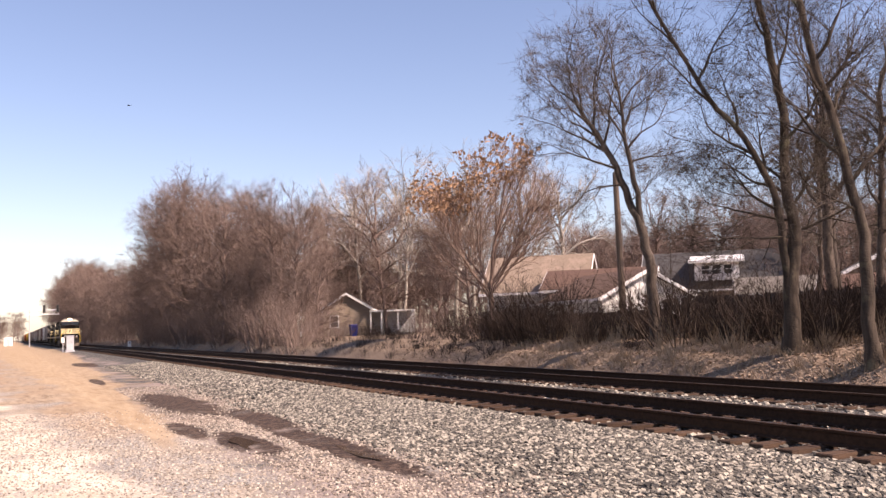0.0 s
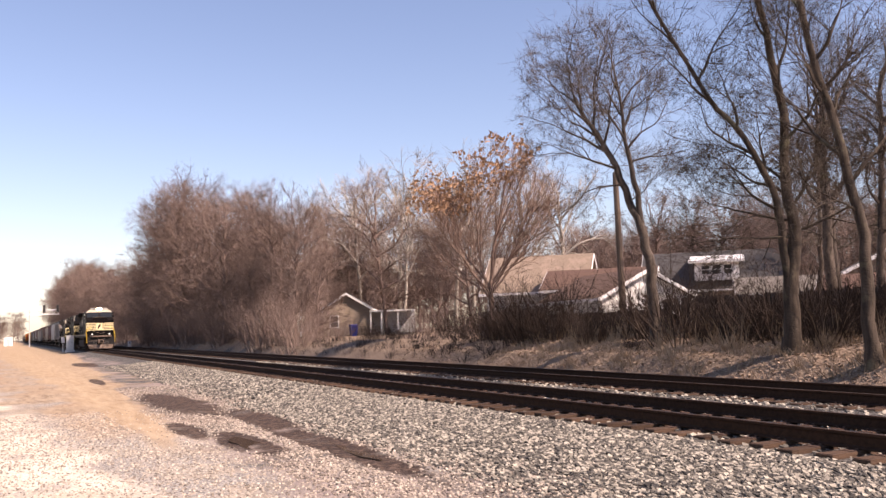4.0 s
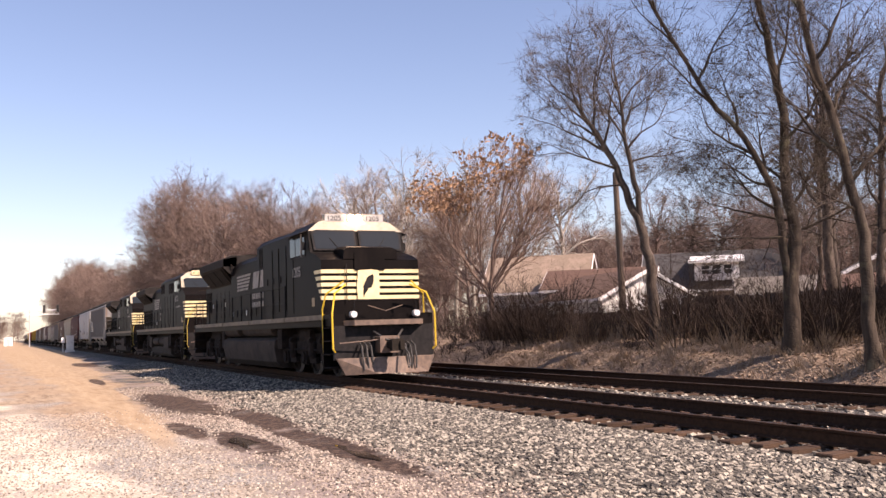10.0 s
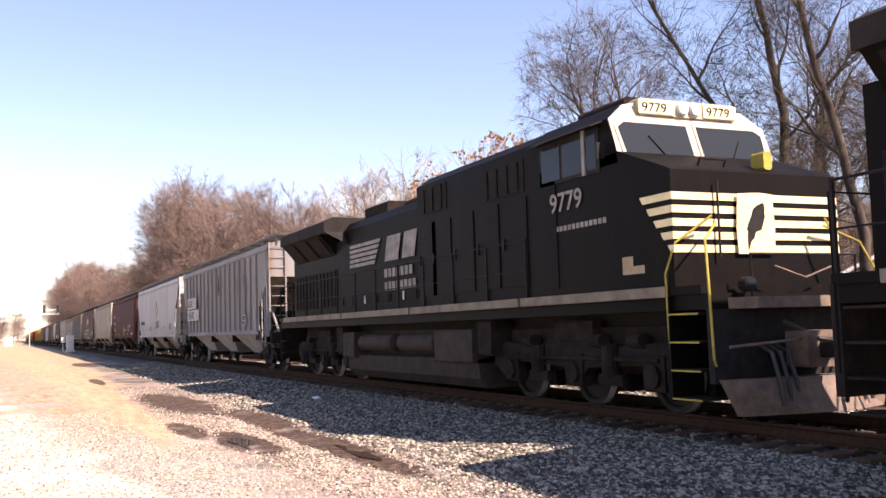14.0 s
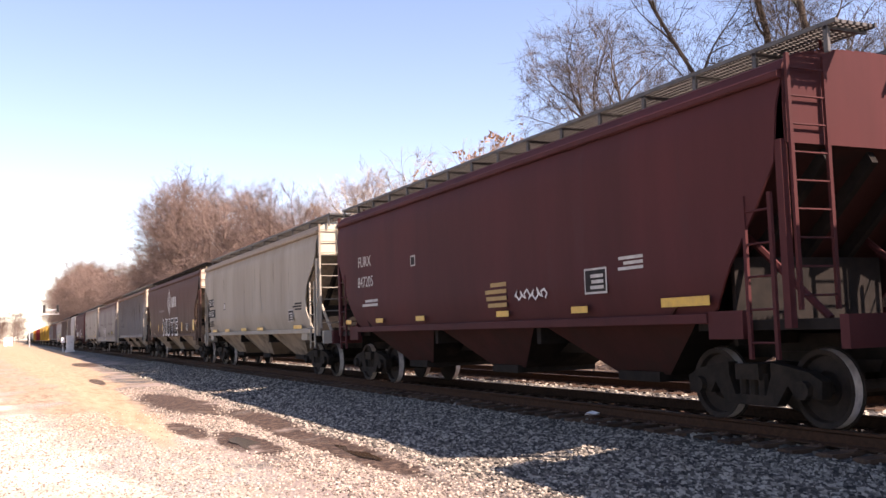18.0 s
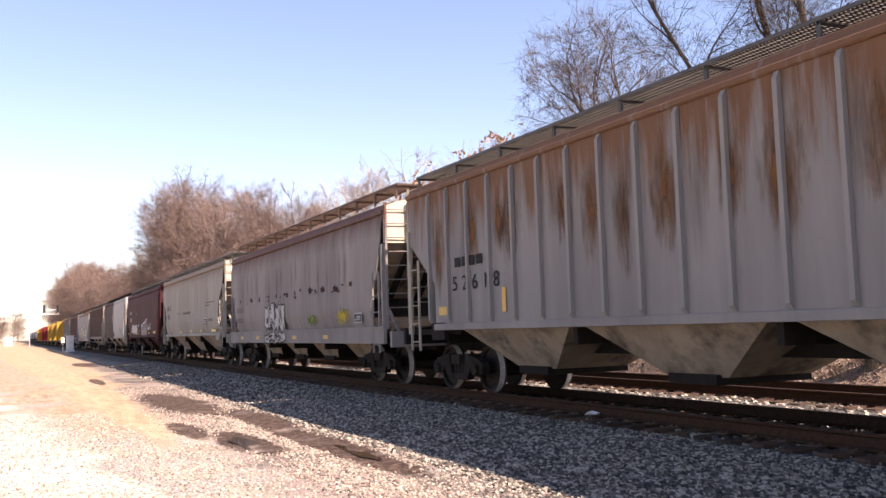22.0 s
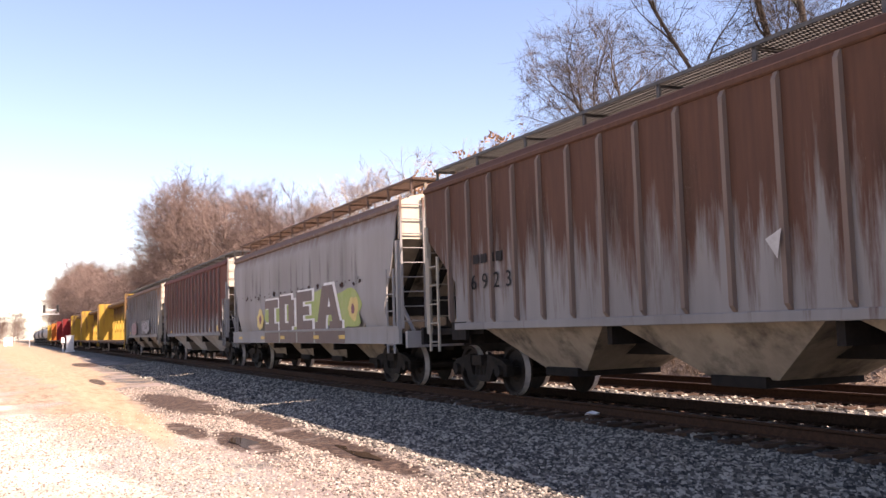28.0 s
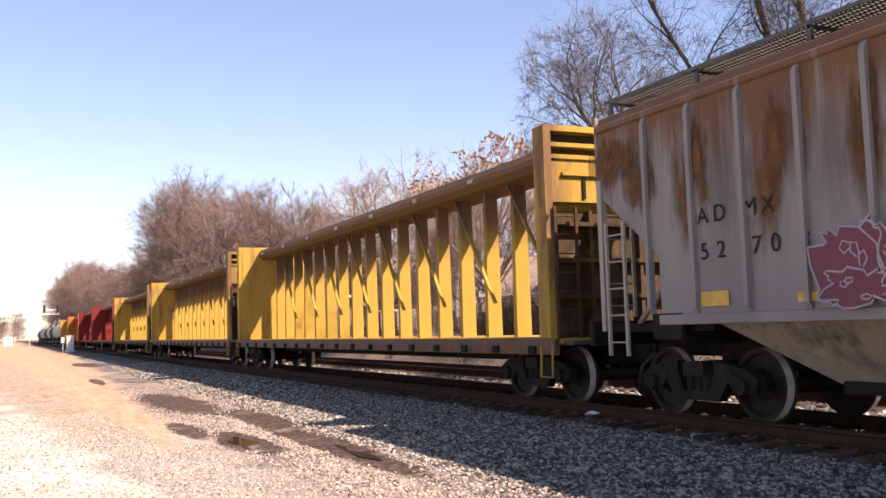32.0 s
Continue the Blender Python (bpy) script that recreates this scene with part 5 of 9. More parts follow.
def ladder(car, u, y, z0, z1, width, material, along=True, rungs=8, name="ladder"):
    me = Mesh()
    a, b = -width / 2, width / 2
    for k in (a, b):
        if along:
            ub(me, u + k - 0.025, u + k + 0.025, y - 0.02, y + 0.02, z0, z1)
        else:
            ub(me, u - 0.02, u + 0.02, y + k - 0.025, y + k + 0.025, z0, z1)
    side = part(name, me, material, car)
    key = (round(width, 3), along, material.name)
    if key not in RUNGS:
        RUNGS[key] = Mesh().tube([(a, 0, 0), (b, 0, 0)] if along else [(0, a, 0), (0, b, 0)], 0.014, 5).data("rung", material)
    for i in range(rungs):
        part("rung", RUNGS[key], material, side, at=(-u, y, z0 + (z1 - z0) * (i + 0.5) / rungs))
    return side


def car_paint(name, c1, c2, rust=None, amount=0.5, streak=True, dirt=(0.10, 0.075, 0.055), top=None, spec=0.15):
    """Weathered car paint: slow fading, streaks that run down the side, rust patches."""
    c1, c2 = tuple(0.66 * v for v in c1), tuple(0.58 * v for v in c2)
    m = mat(name, c1, c2, 0.9, 0.75, 0, 0.05, 8, (1, 1, 0.16) if streak else (1, 1, 1), detail=7, lo=0.32, hi=0.72,
            c3=rust or dirt, scale3=1.25, lo3=amount, hi3=amount + 0.13, stretch3=(1.3, 1, 0.22), spec=spec)
    return m


PAINTS = {
    "grey_ribbed": car_paint("weathered grey car paint", (0.40, 0.39, 0.38), (0.28, 0.27, 0.26), (0.17, 0.10, 0.06), 0.60),
    "white": car_paint("white car paint", (0.66, 0.66, 0.66), (0.56, 0.55, 0.54), (0.36, 0.34, 0.31), 0.66),
    "oxide": car_paint("oxide red car paint", (0.104, 0.028, 0.029), (0.076, 0.023, 0.024), (0.055, 0.021, 0.021), 0.6),
    "darkbrown": car_paint("dark brown car paint", (0.10, 0.058, 0.045), (0.075, 0.046, 0.038), (0.05, 0.035, 0.03), 0.56),
    "yellow": car_paint("yellow car paint", (0.60, 0.385, 0.07), (0.46, 0.29, 0.05), (0.15, 0.085, 0.04), 0.52),
    "deepred": car_paint("deep red car paint", (0.30, 0.035, 0.035), (0.22, 0.03, 0.03), (0.12, 0.03, 0.03), 0.62),
    "orange": car_paint("orange car paint", (0.62, 0.20, 0.04), (0.5, 0.16, 0.04), (0.2, 0.08, 0.04), 0.62),
    "tankwhite": car_paint("white tank paint", (0.66, 0.65, 0.62), (0.5, 0.48, 0.45), (0.2, 0.15, 0.12), 0.62),
    "tankblack": car_paint("black tank paint", (0.03, 0.03, 0.03), (0.05, 0.045, 0.04), (0.09, 0.07, 0.055), 0.62),
}


def side_sheet(outline, y, t=0.03):
    """A flat car side from its outline in u and z."""
    return Mesh().loft([[(-u, y, z) for u, z in outline], [(-u, y + t, z) for u, z in outline]])


GRATE = {}


def roofwalk(car, length, z, y0, y1, material, posts, u0=0.55):
    """Grated running board: two edge rails and cross bars, on short posts."""
    for s in (-1, 1):
        ya, yb = sorted((s * y0, s * y1))
        me = Mesh()
        ub(me, u0, length - u0, ya, ya + 0.03, z, z + 0.05)
        ub(me, u0, length - u0, yb - 0.03, yb, z, z + 0.05)
        n = int((length - 2 * u0) / 0.06)
        for i in range(n):
            u = u0 + 0.03 + i * 0.06
            ub(me, u, u + 0.022, ya + 0.03, yb - 0.03, z + 0.006, z + 0.046)
        for k in (1, 2, 3, 4, 5):
            yy = ya + (yb - ya) * k / 6
            ub(me, u0, length - u0, yy - 0.01, yy + 0.01, z + 0.005, z + 0.035)
        rw = part("running_board", me, material, car, "grated roof running board")
        n = posts
        for i in range(n + 1):
            u = u0 + 0.15 + (length - 2 * u0 - 0.3) * i / n
            pm = Mesh()
            ub(pm, u - 0.03, u + 0.03, min(s * y1, s * (y1 - 0.04)), max(s * y1, s * (y1 - 0.04)), z - 0.30, z)
            ub(pm, u - 0.02, u + 0.02, ya, yb, z - 0.04, z)
            part("support", pm, material, rw)


def end_gear(car, length, material, sill, eave, u_end, pad, rail):
    """Platforms, posts, ladders and brace at both ends."""
    for end in (0, 1):
        def q(u):
            return u if end == 0 else length - u
        lo, hi = sorted((q(0.42), q(2.9)))
        part("end_platform", ub(Mesh(), lo, hi, -1.28, 1.28, sill - 0.22, sill - 0.10), M["under"], car)
        lo, hi = sorted((q(0.35), q(0.47)))
        part("end_sill", ub(Mesh(), lo, hi, -1.45, 1.45, sill - 0.42, sill - 0.06), pad, car)
        for s in (-1, 1):
            pm = Mesh()
            lo, hi = sorted((q(u_end), q(u_end + 0.1)))
            ub(pm, lo, hi, min(s * 1.40, s * 1.49), max(s * 1.40, s * 1.49), sill - 0.2, eave - 0.75)
            part("corner_post", pm, material, car)
            ladder(car, q(u_end - 0.07), s * 1.12, sill + 0.0, eave + 0.22, 0.56, rail, False, 9, "end_ladder")
            ladder(car, q(u_end + 0.42), s * 1.50, sill - 0.55, sill + 1.35, 0.42, material, True, 5, "side_ladder")
            gm = Mesh().tube([(-q(u_end + 0.05), s * 0.7, eave + 0.1), (-q(u_end + 0.05), s * 0.74, eave + 0.55), (-q(u_end + 0.6), s * 0.74, eave + 0.55), (-q(u_end + 0.6), s * 0.74, eave + 0.3)], 0.022, 6)
            part("grab_iron", gm, material, car)
            part("brace", Mesh().tube([(-q(1.0), s * 1.0, sill - 0.1), (-q(2.6), s * 1.0, sill + 1.25)], 0.045, 6), material, car)
            bm = Mesh()
            lo, hi = sorted((q(1.9), q(2.5)))
            ub(bm, lo, hi, min(s * 1.38, s * 1.46), max(s * 1.38, s * 1.46), sill - 0.32, sill + 0.02)
            part("jacking_pad", bm, pad, car)
    bw = Mesh()
    n = 20
    ring = [(-0.66, 0.55 + 0.28 * math.cos(6.2832 * k / n), sill + 1.55 + 0.28 * math.sin(6.2832 * k / n)) for k in range(n + 1)]
    bw.tube(ring, 0.018, 5)
    for k in range(0, n, 5):
        bw.tube([(-0.66, 0.55, sill + 1.55), ring[k]], 0.014, 4)
    part("brake_wheel", bw, material, car)


M["pocket"] = mat("grimy beige hopper sheets", (0.31, 0.26, 0.20), (0.21, 0.172, 0.132), 1.6, 0.85, 0, 0.1, 20, (1, 1, 0.5), c3=(0.035, 0.028, 0.023), scale3=1.1, lo3=0.5, hi3=0.7, spec=0.1)
M["pocket_red"] = mat("grimy oxide hopper sheets", (0.050, 0.018, 0.016), (0.034, 0.014, 0.012), 1.6, 0.85, 0, 0.1, 20, (1, 1, 0.5), c3=(0.025, 0.016, 0.014), scale3=1.1, lo3=0.5, hi3=0.7, spec=0.1)
M["pocket_grey"] = mat("dull grey hopper sheets", (0.36, 0.345, 0.32), (0.26, 0.245, 0.23), 1.6, 0.85, 0, 0.1, 20, (1, 1, 0.5), c3=(0.06, 0.05, 0.043), scale3=1.1, lo3=0.54, hi3=0.75, spec=0.1)
# near-black for the pocket slopes: their shade is put into the colour
M["slopeshade"] = mat("black slope shade", (0.022, 0.018, 0.015), (0.012, 0.010, 0.009), 2.0, 0.95, 0, 0.2, 20, c3=(0.05, 0.04, 0.032), scale3=1.4, lo3=0.56, hi3=0.8, spec=0.05)
M["streak"] = faded("run-down dirt streak", (0.10, 0.075, 0.058), (0.07, 0.052, 0.04), 0.2, 1.3, 2.2, (7, 1, 0.4), 0.8, 0.42)
M["rustfade"] = faded("thin rust patch", (0.075, 0.032, 0.022), (0.05, 0.024, 0.018), 0.55, 0.75, 7, (1, 1, 1.4), 0.9)
M["yellowfade"] = faded("worn yellow spray", (0.46, 0.36, 0.06), (0.36, 0.28, 0.06), 0.45, 1.0, 4, (2, 1, 0.8), 0.8)
M["greenfade"] = faded("worn green spray", (0.20, 0.25, 0.05), (0.16, 0.18, 0.06), 0.5, 1.2, 4, (2, 1, 0.8), 0.8)
M["orangefade"] = faded("brown rust panel", (0.17, 0.080, 0.032), (0.12, 0.058, 0.026), 0.25, 0.95, 2.2, (2.5, 1, 0.5), 0.9, 0.9)


def streaks(car, L, y, z0, z1, n, seed, material="streak", w=(0.4, 1.1)):
    """Dirt or rust run down the side sheet."""
    r = random.Random(seed)
    for k in range(n):
        u = 2.6 + (L - 5.2) * (k + r.uniform(0.1, 0.9)) / n
        ww, zz = r.uniform(*w), z0 + (z1 - z0) * r.uniform(0.0, 0.45)
        me = Mesh().add([(-u, y, zz), (-u - ww, y, zz), (-u - ww, y, z1), (-u, y, z1)], [(0, 1, 2, 3)])
        part("dirt_streak" if material == "streak" else "rust_stain", me, M[material], car)


def pockets(car, length, material, sill, count=3, u0=2.75, bottom=0.42, half=1.36, low=0.74):
    w = (length - 2 * u0) / count
    for k in range(count):
        a, b = u0 + k * w, u0 + (k + 1) * w
        c = (a + b) / 2
        top = [(-a, -half, sill), (-b, -half, sill), (-b, half, sill), (-a, half, sill)]
        bot = [(-c + 0.62, -low, bottom + 0.10), (-c - 0.62, -low, bottom + 0.10), (-c - 0.62, low, bottom + 0.10), (-c + 0.62, low, bottom + 0.10)]
        sheet = M["pocket_red"] if material is PAINTS["oxide"] else M["pocket_grey"] if material is PAINTS["grey_ribbed"] else M["pocket"]
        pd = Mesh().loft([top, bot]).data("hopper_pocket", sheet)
        # faces sloping along the car get the shade-black material
        pd.materials.append(M["slopeshade"])
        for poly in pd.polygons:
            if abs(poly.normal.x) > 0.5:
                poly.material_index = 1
        p = part("hopper_pocket", pd, sheet, car, "grimy hopper pocket with shade painted black on its slopes")
        part("outlet_gate", ub(Mesh(), c - 0.5, c + 0.5, -low - 0.1, low + 0.1, bottom, bottom + 0.14), M["under"], p)
        if k < count - 1:
            part("cross_bearer", ub(Mesh(), b - 0.06, b + 0.06, -1.3, 1.3, sill - 0.4, sill - 0.02), M["under"], car)


def hopper(label, length, paint, kind="smooth", lower=None, ribs=16, walk=None, sill=1.37, roof=None, posts=9, ends=None):
    """A covered hopper car. kind: ribbed, smooth, round (C-shaped end openings) or sill (deep side sill)."""
    P, L = PAINTS[paint], length
    low = PAINTS[lower] if lower else P
    end_paint = PAINTS[ends] if ends else P
    rib_paint = {"rusty": M["ribrust"], "redrust": M["ribpink"]}.get(paint, M["ribgrey"])
    car = thing("covered_hopper_car", label, "rail car", "train cars")
    eave = {"ribbed": 4.12, "smooth": 4.04, "round": 4.10, "sill": 4.02}[kind]
    ue = {"ribbed": 0.75, "smooth": 1.1, "round": 0.80, "sill": 0.78}[kind]
    if kind == "ribbed":
        half = [(ue, eave), (ue, 3.15), (2.08, 2.16), (2.08, sill)]
    elif kind == "smooth":
        half = [(ue, eave), (1.22, 3.05), (1.55, 2.55), (2.40, sill + 0.05), (2.5, sill)]
    elif kind == "round":
        half = [(ue, eave), (0.84, 3.55), (1.05, 3.20), (1.45, 2.92), (1.78, 2.62), (1.92, 2.25), (1.86, 1.9), (1.62, sill + 0.08), (1.60, sill)]
    else:
        half = [(ue, eave), (0.85, 3.4), (1.18, 2.6), (1.45, 2.15), (1.62, 1.75), (1.66, sill)]
    yw = 1.50
    outline = half + [(L - u, z) for u, z in half[::-1]]

    # side sheets: upright for ribbed cars, gently bulged for the others
    def bulge(z):
        if kind == "ribbed":
            return yw - 0.06
        k = (z - sill) / (eave - sill)
        return yw - 0.13 * max(0.0, (0.22 - k) / 0.22) ** 1.6 - 0.10 * max(0.0, (k - 0.86) / 0.14) ** 1.6
    for s in (-1, 1):
        me = Mesh()
        zs = sorted({z for _, z in half} | {sill + (eave - sill) * k / 14 for k in range(15)})
        rows = []
        for z in zs:
            # where the end outline crosses this height
            uz = half[0][0]
            for (ua, za), (ub_, zb) in zip(half, half[1:]):
                if zb <= z <= za:
                    uz = ua + (ub_ - ua) * ((za - z) / (za - zb) if za > zb else 0)
            rows.append([(-uz, s * bulge(z), z), (-(L - uz), s * bulge(z), z), (-(L - uz), s * (bulge(z) - 0.03), z), (-uz, s * (bulge(z) - 0.03), z)])
        me.loft(rows)
        side = part("side_sheet", smoothed(me.data("side_sheet", P), 30), P, car)
        if kind == "ribbed":
            rib = Mesh()
            rib.prism([(-0.03, sill), (-0.03, eave - 0.02), (0.0, eave - 0.02), (0.065, eave - 0.14), (0.065, sill + 0.08), (0.0, sill)] if s > 0 else
                      [(0.03, sill), (0.03, eave - 0.02), (0.0, eave - 0.02), (-0.065, eave - 0.14), (-0.065, sill + 0.08), (0.0, sill)], -0.036, 0.036)
            rd = rib.data("rib", rib_paint)
            for i in range(ribs):
                u = 2.25 + (L - 4.15) * i / (ribs - 1)
                part("rib", rd, rib_paint, side, at=(-u, s * (yw - 0.055), 0))
        elif kind == "round":
            n = 11
            for i in range(1, n):
                u = 1.9 + (L - 3.8) * i / n
                sm = Mesh().loft([[(-u - 0.009, s * (bulge(z) + d), z), (-u + 0.009, s * (bulge(z) + d), z), (-u + 0.009, s * (bulge(z) - 0.01), z), (-u - 0.009, s * (bulge(z) - 0.01), z)]
                                  for d in (0.0035,) for z in (sill + 0.02, sill + 0.3, sill + 0.6, eave - 0.4, eave - 0.06)])
                part("weld_seam", sm, P, side)
        top = Mesh()
        ub(top, ue, L - ue, min(s * 1.36, s * 1.49), max(s * 1.36, s * 1.49), eave - 0.05, eave + 0.05, 0.02)
        part("top_chord", top, P, car)
        sl = Mesh()
        if kind == "sill":
            ub(sl, 0.7, L - 0.7, min(s * 1.44, s * 1.515), max(s * 1.44, s * 1.515), 0.96, sill + 0.01)
            ub(sl, 0.7, L - 0.7, min(s * 1.38, s * 1.54), max(s * 1.38, s * 1.54), sill + 0.01, sill + 0.06)
        else:
            ub(sl, half[-1][0], L - half[-1][0], min(s * 1.34, s * 1.485), max(s * 1.34, s * 1.485), sill - 0.13, sill + 0.0, 0.01)
        part("side_sill", sl, P, car)
    # arched roof
    n = 10
    arch = [(1.44 * math.cos(math.pi * k / n), eave + 0.04 + 0.34 * math.sin(math.pi * k / n) ** 0.8) for k in range(n + 1)]
    rm = Mesh().loft([[(-ue, y, z) for y, z in arch] + [(-ue, -1.4, eave - 0.02), (-ue, 1.4, eave - 0.02)], [(-(L - ue), y, z) for y, z in arch] + [(-(L - ue), -1.4, eave - 0.02), (-(L - ue), 1.4, eave - 0.02)]])
    part("roof", smoothed(rm.data("roof", roof or P)), roof or P, car)
    hm = Mesh()
    ub(hm, ue + 0.5, L - ue - 0.5, -0.28, 0.28, eave + 0.36, eave + 0.44, 0.03)
    part("hatch_trough", hm, P, car)
    for i in range(8):
        u = ue + 1.0 + (L - 2 * ue - 2.0) * i / 7
        part("hatch_latch", ub(Mesh(), u - 0.05, u + 0.05, -0.36, 0.36, eave + 0.43, eave + 0.50, 0.02), P, car)
    # end walls and slope sheets
    for end in (0, 1):
        def q(u):
            return u if end == 0 else L - u
        zt = {"ribbed": 3.18, "smooth": 3.25, "round": 3.42, "sill": 3.3}[kind]
        em = Mesh()
        ring = [(y, z - 0.014) for y, z in arch] + [(-1.46, eave - 0.35), (-1.46, zt), (1.46, zt), (1.46, eave - 0.35)]
        em.loft([[(-q(ue - 0.015), y * 0.985, z) for y, z in ring], [(-q(ue - 0.004), y * 0.985, z) for y, z in ring]])
        part("end_wall", em, end_paint, car)
        sm = Mesh()
        a0, a1, b0, b1 = q(ue + 0.04), q(ue + 0.08), q(3.3), q(3.34)
        sm.loft([[(-a0, -1.42, zt + 0.02), (-a1, -1.42, zt + 0.02), (-a1, 1.42, zt + 0.02), (-a0, 1.42, zt + 0.02)], [(-b0, -1.42, sill - 0.05), (-b1, -1.42, sill - 0.05), (-b1, 1.42, sill - 0.05), (-b0, 1.42, sill - 0.05)]])
        part("slope_sheet", sm, M["pocket_red"] if low is PAINTS["oxide"] else M["pocket"], car, "grimy end slope sheet")
        for yy in (-0.75, 0.0, 0.75):
            rb = Mesh().loft([[(-q(ue + 0.02), yy - 0.05, zt - 0.16), (-q(ue + 0.02), yy + 0.05, zt - 0.16), (-q(ue + 0.10), yy + 0.05, zt), (-q(ue + 0.10), yy - 0.05, zt)],
                              [(-q(3.05), yy - 0.05, sill - 0.05), (-q(3.05), yy + 0.05, sill - 0.05), (-q(3.28), yy + 0.05, sill - 0.05), (-q(3.28), yy - 0.05, sill - 0.05)]])
            part("slope_rib", rb, M["under"], car)
    for u in (2.25, L - 2.25):
        part("bolster_web", ub(Mesh(), u - 0.03, u + 0.03, -1.25, 1.25, sill - 0.4, 2.05), M["under"], car)
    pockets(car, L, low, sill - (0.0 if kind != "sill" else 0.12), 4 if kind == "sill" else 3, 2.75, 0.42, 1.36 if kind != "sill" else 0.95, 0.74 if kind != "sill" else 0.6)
    part("center_sill", ub(Mesh(), 0.5, L - 0.5, -0.28, 0.28, 0.78, 1.08), M["under"], car)
    roofwalk(car, L, eave + (0.46 if kind != "sill" else 0.62), 0.50, 1.14, walk or M["galv"], posts)
    end_gear(car, L, low, sill, eave, ue, M["under"] if kind == "ribbed" else low, low if kind == "ribbed" else P)
    for u in (2.25, L - 2.25):
        truck(car, u)
    couplers(car, L)
    if kind == "ribbed":
        if paint in ("grey_rust", "grey_ribbed"):
            streaks(car, L, -(yw - 0.06) - 0.006, sill + 0.25, eave - 0.15, 13 if paint == "grey_rust" else 4, int(L * 100) + len(label), "orangefade", (0.6, 1.1))
        streaks(car, L, -(yw - 0.06) - 0.009, sill + 0.1, eave - 0.1, 7, int(L * 100) + 3 + len(label))
    else:
        streaks(car, L, -yw - 0.003, sill + 0.35, eave - 0.25, 0 if paint in ("white", "oxide") else 16 if kind == "sill" else 8, int(L * 100) + 5 + len(label), w=(0.10, 0.5 if kind == "sill" else 0.34))
    return car, -(yw + (0.006 if kind != "ribbed" else 0.008))


# ---- locomotives ----
def loco_truck(loco, u, r=LOCO_R):
    me = Mesh()
    for s in (-1, 1):
        y0, y1 = sorted((s * 0.98, s * 1.14))
        me.slab([(-2.75, 0.62), (-2.45, 0.42), (-2.2, 0.42), (-2.05, 0.66), (-1.55, 0.66), (-0.35, 0.60), (-0.2, 0.42), (0.2, 0.42), (0.35, 0.60), (1.55, 0.66), (2.05, 0.66), (2.2, 0.42), (2.45, 0.42), (2.75, 0.62),
                 (2.7, 0.88), (2.3, 1.0), (1.2, 0.94), (0.4, 1.06), (-0.4, 1.06), (-1.2, 0.94), (-2.3, 1.0), (-2.7, 0.88)], y0, y1)
        for k in (-2.05, 0.0, 2.05):
            me.tube([(k, s * 0.98, r), (k, s * 1.24, r)], 0.17, 12)
            me.box(k - 0.24, k + 0.24, min(s * 1.0, s * 1.18), max(s * 1.0, s * 1.18), r - 0.22, r + 0.3, 0.03)
        for k in (-1.05, 1.05):
            me.tube([(k, s * 1.2, 0.5), (k, s * 1.2, 0.95)], 0.13, 10)
            me.box(k - 0.3, k + 0.3, min(s * 1.1, s * 1.22), max(s * 1.1, s * 1.22), 0.36, 0.52)
        me.tube([(-2.2, s * 1.2, 0.75), (2.2, s * 1.2, 0.75)], 0.035, 6)
    # bolster, motors and gear cases fill the space between the frames
    me.box(-2.5, 2.5, -0.62, 0.62, 0.5, 1.25)
    for k in (-2.05, 0.0, 2.05):
        me.box(k - 0.62, k + 0.62, -0.64, 0.64, 0.22, 0.9, 0.05)
    for s in (-1, 1):
        me.box(-2.3, 2.3, min(s * 0.86, s * 1.0), max(s * 0.86, s * 1.0), 0.66, 1.22)
        for k in (-1.55, 0.5, 1.5):
            me.tube([(k, s * 1.12, 1.02), (k + 0.34, s * 1.16, 1.02)], 0.11, 10)
        me.box(-0.55, 0.55, min(s * 1.0, s * 1.16), max(s * 1.0, s * 1.16), 1.0, 1.34, 0.03)
    t = part("truck", me, M["locodirt"], loco, "dusty three-axle truck", at=(-u, 0, 0))
    for k in (-2.05, 0.0, 2.05):
        wheelset(t, k, r, wheel_loco)
    return t


def rail_tube(loco, pts, material="locoblack", r=0.02, name="handrail"):
    return part(name, Mesh().tube(pts, r, 6), M[material], loco)


def nose_stripes(loco, u, y0, zs, h, back):
    """Cream bands across the nose front, wrapping onto both sides and ending on a slant."""
    for k, z in enumerate(zs):
        me = Mesh()
        ub(me, u - 0.008, u - 0.002, -y0, y0, z, z + h)
        part("nose_stripe", me, M["cream"], loco, "cream nose stripe")
        for s in (-1, 1):
            ya, yb = sorted((s * (y0 + 0.002), s * (y0 + 0.008)))
            e = back + 0.14 * (k - len(zs)) * 1.0
            part("side_stripe", Mesh().slab([(-u, z), (-u - e, z), (-u - e - 0.06, z + h), (-u, z + h)], ya, yb), M["cream"], loco, "cream side stripe")


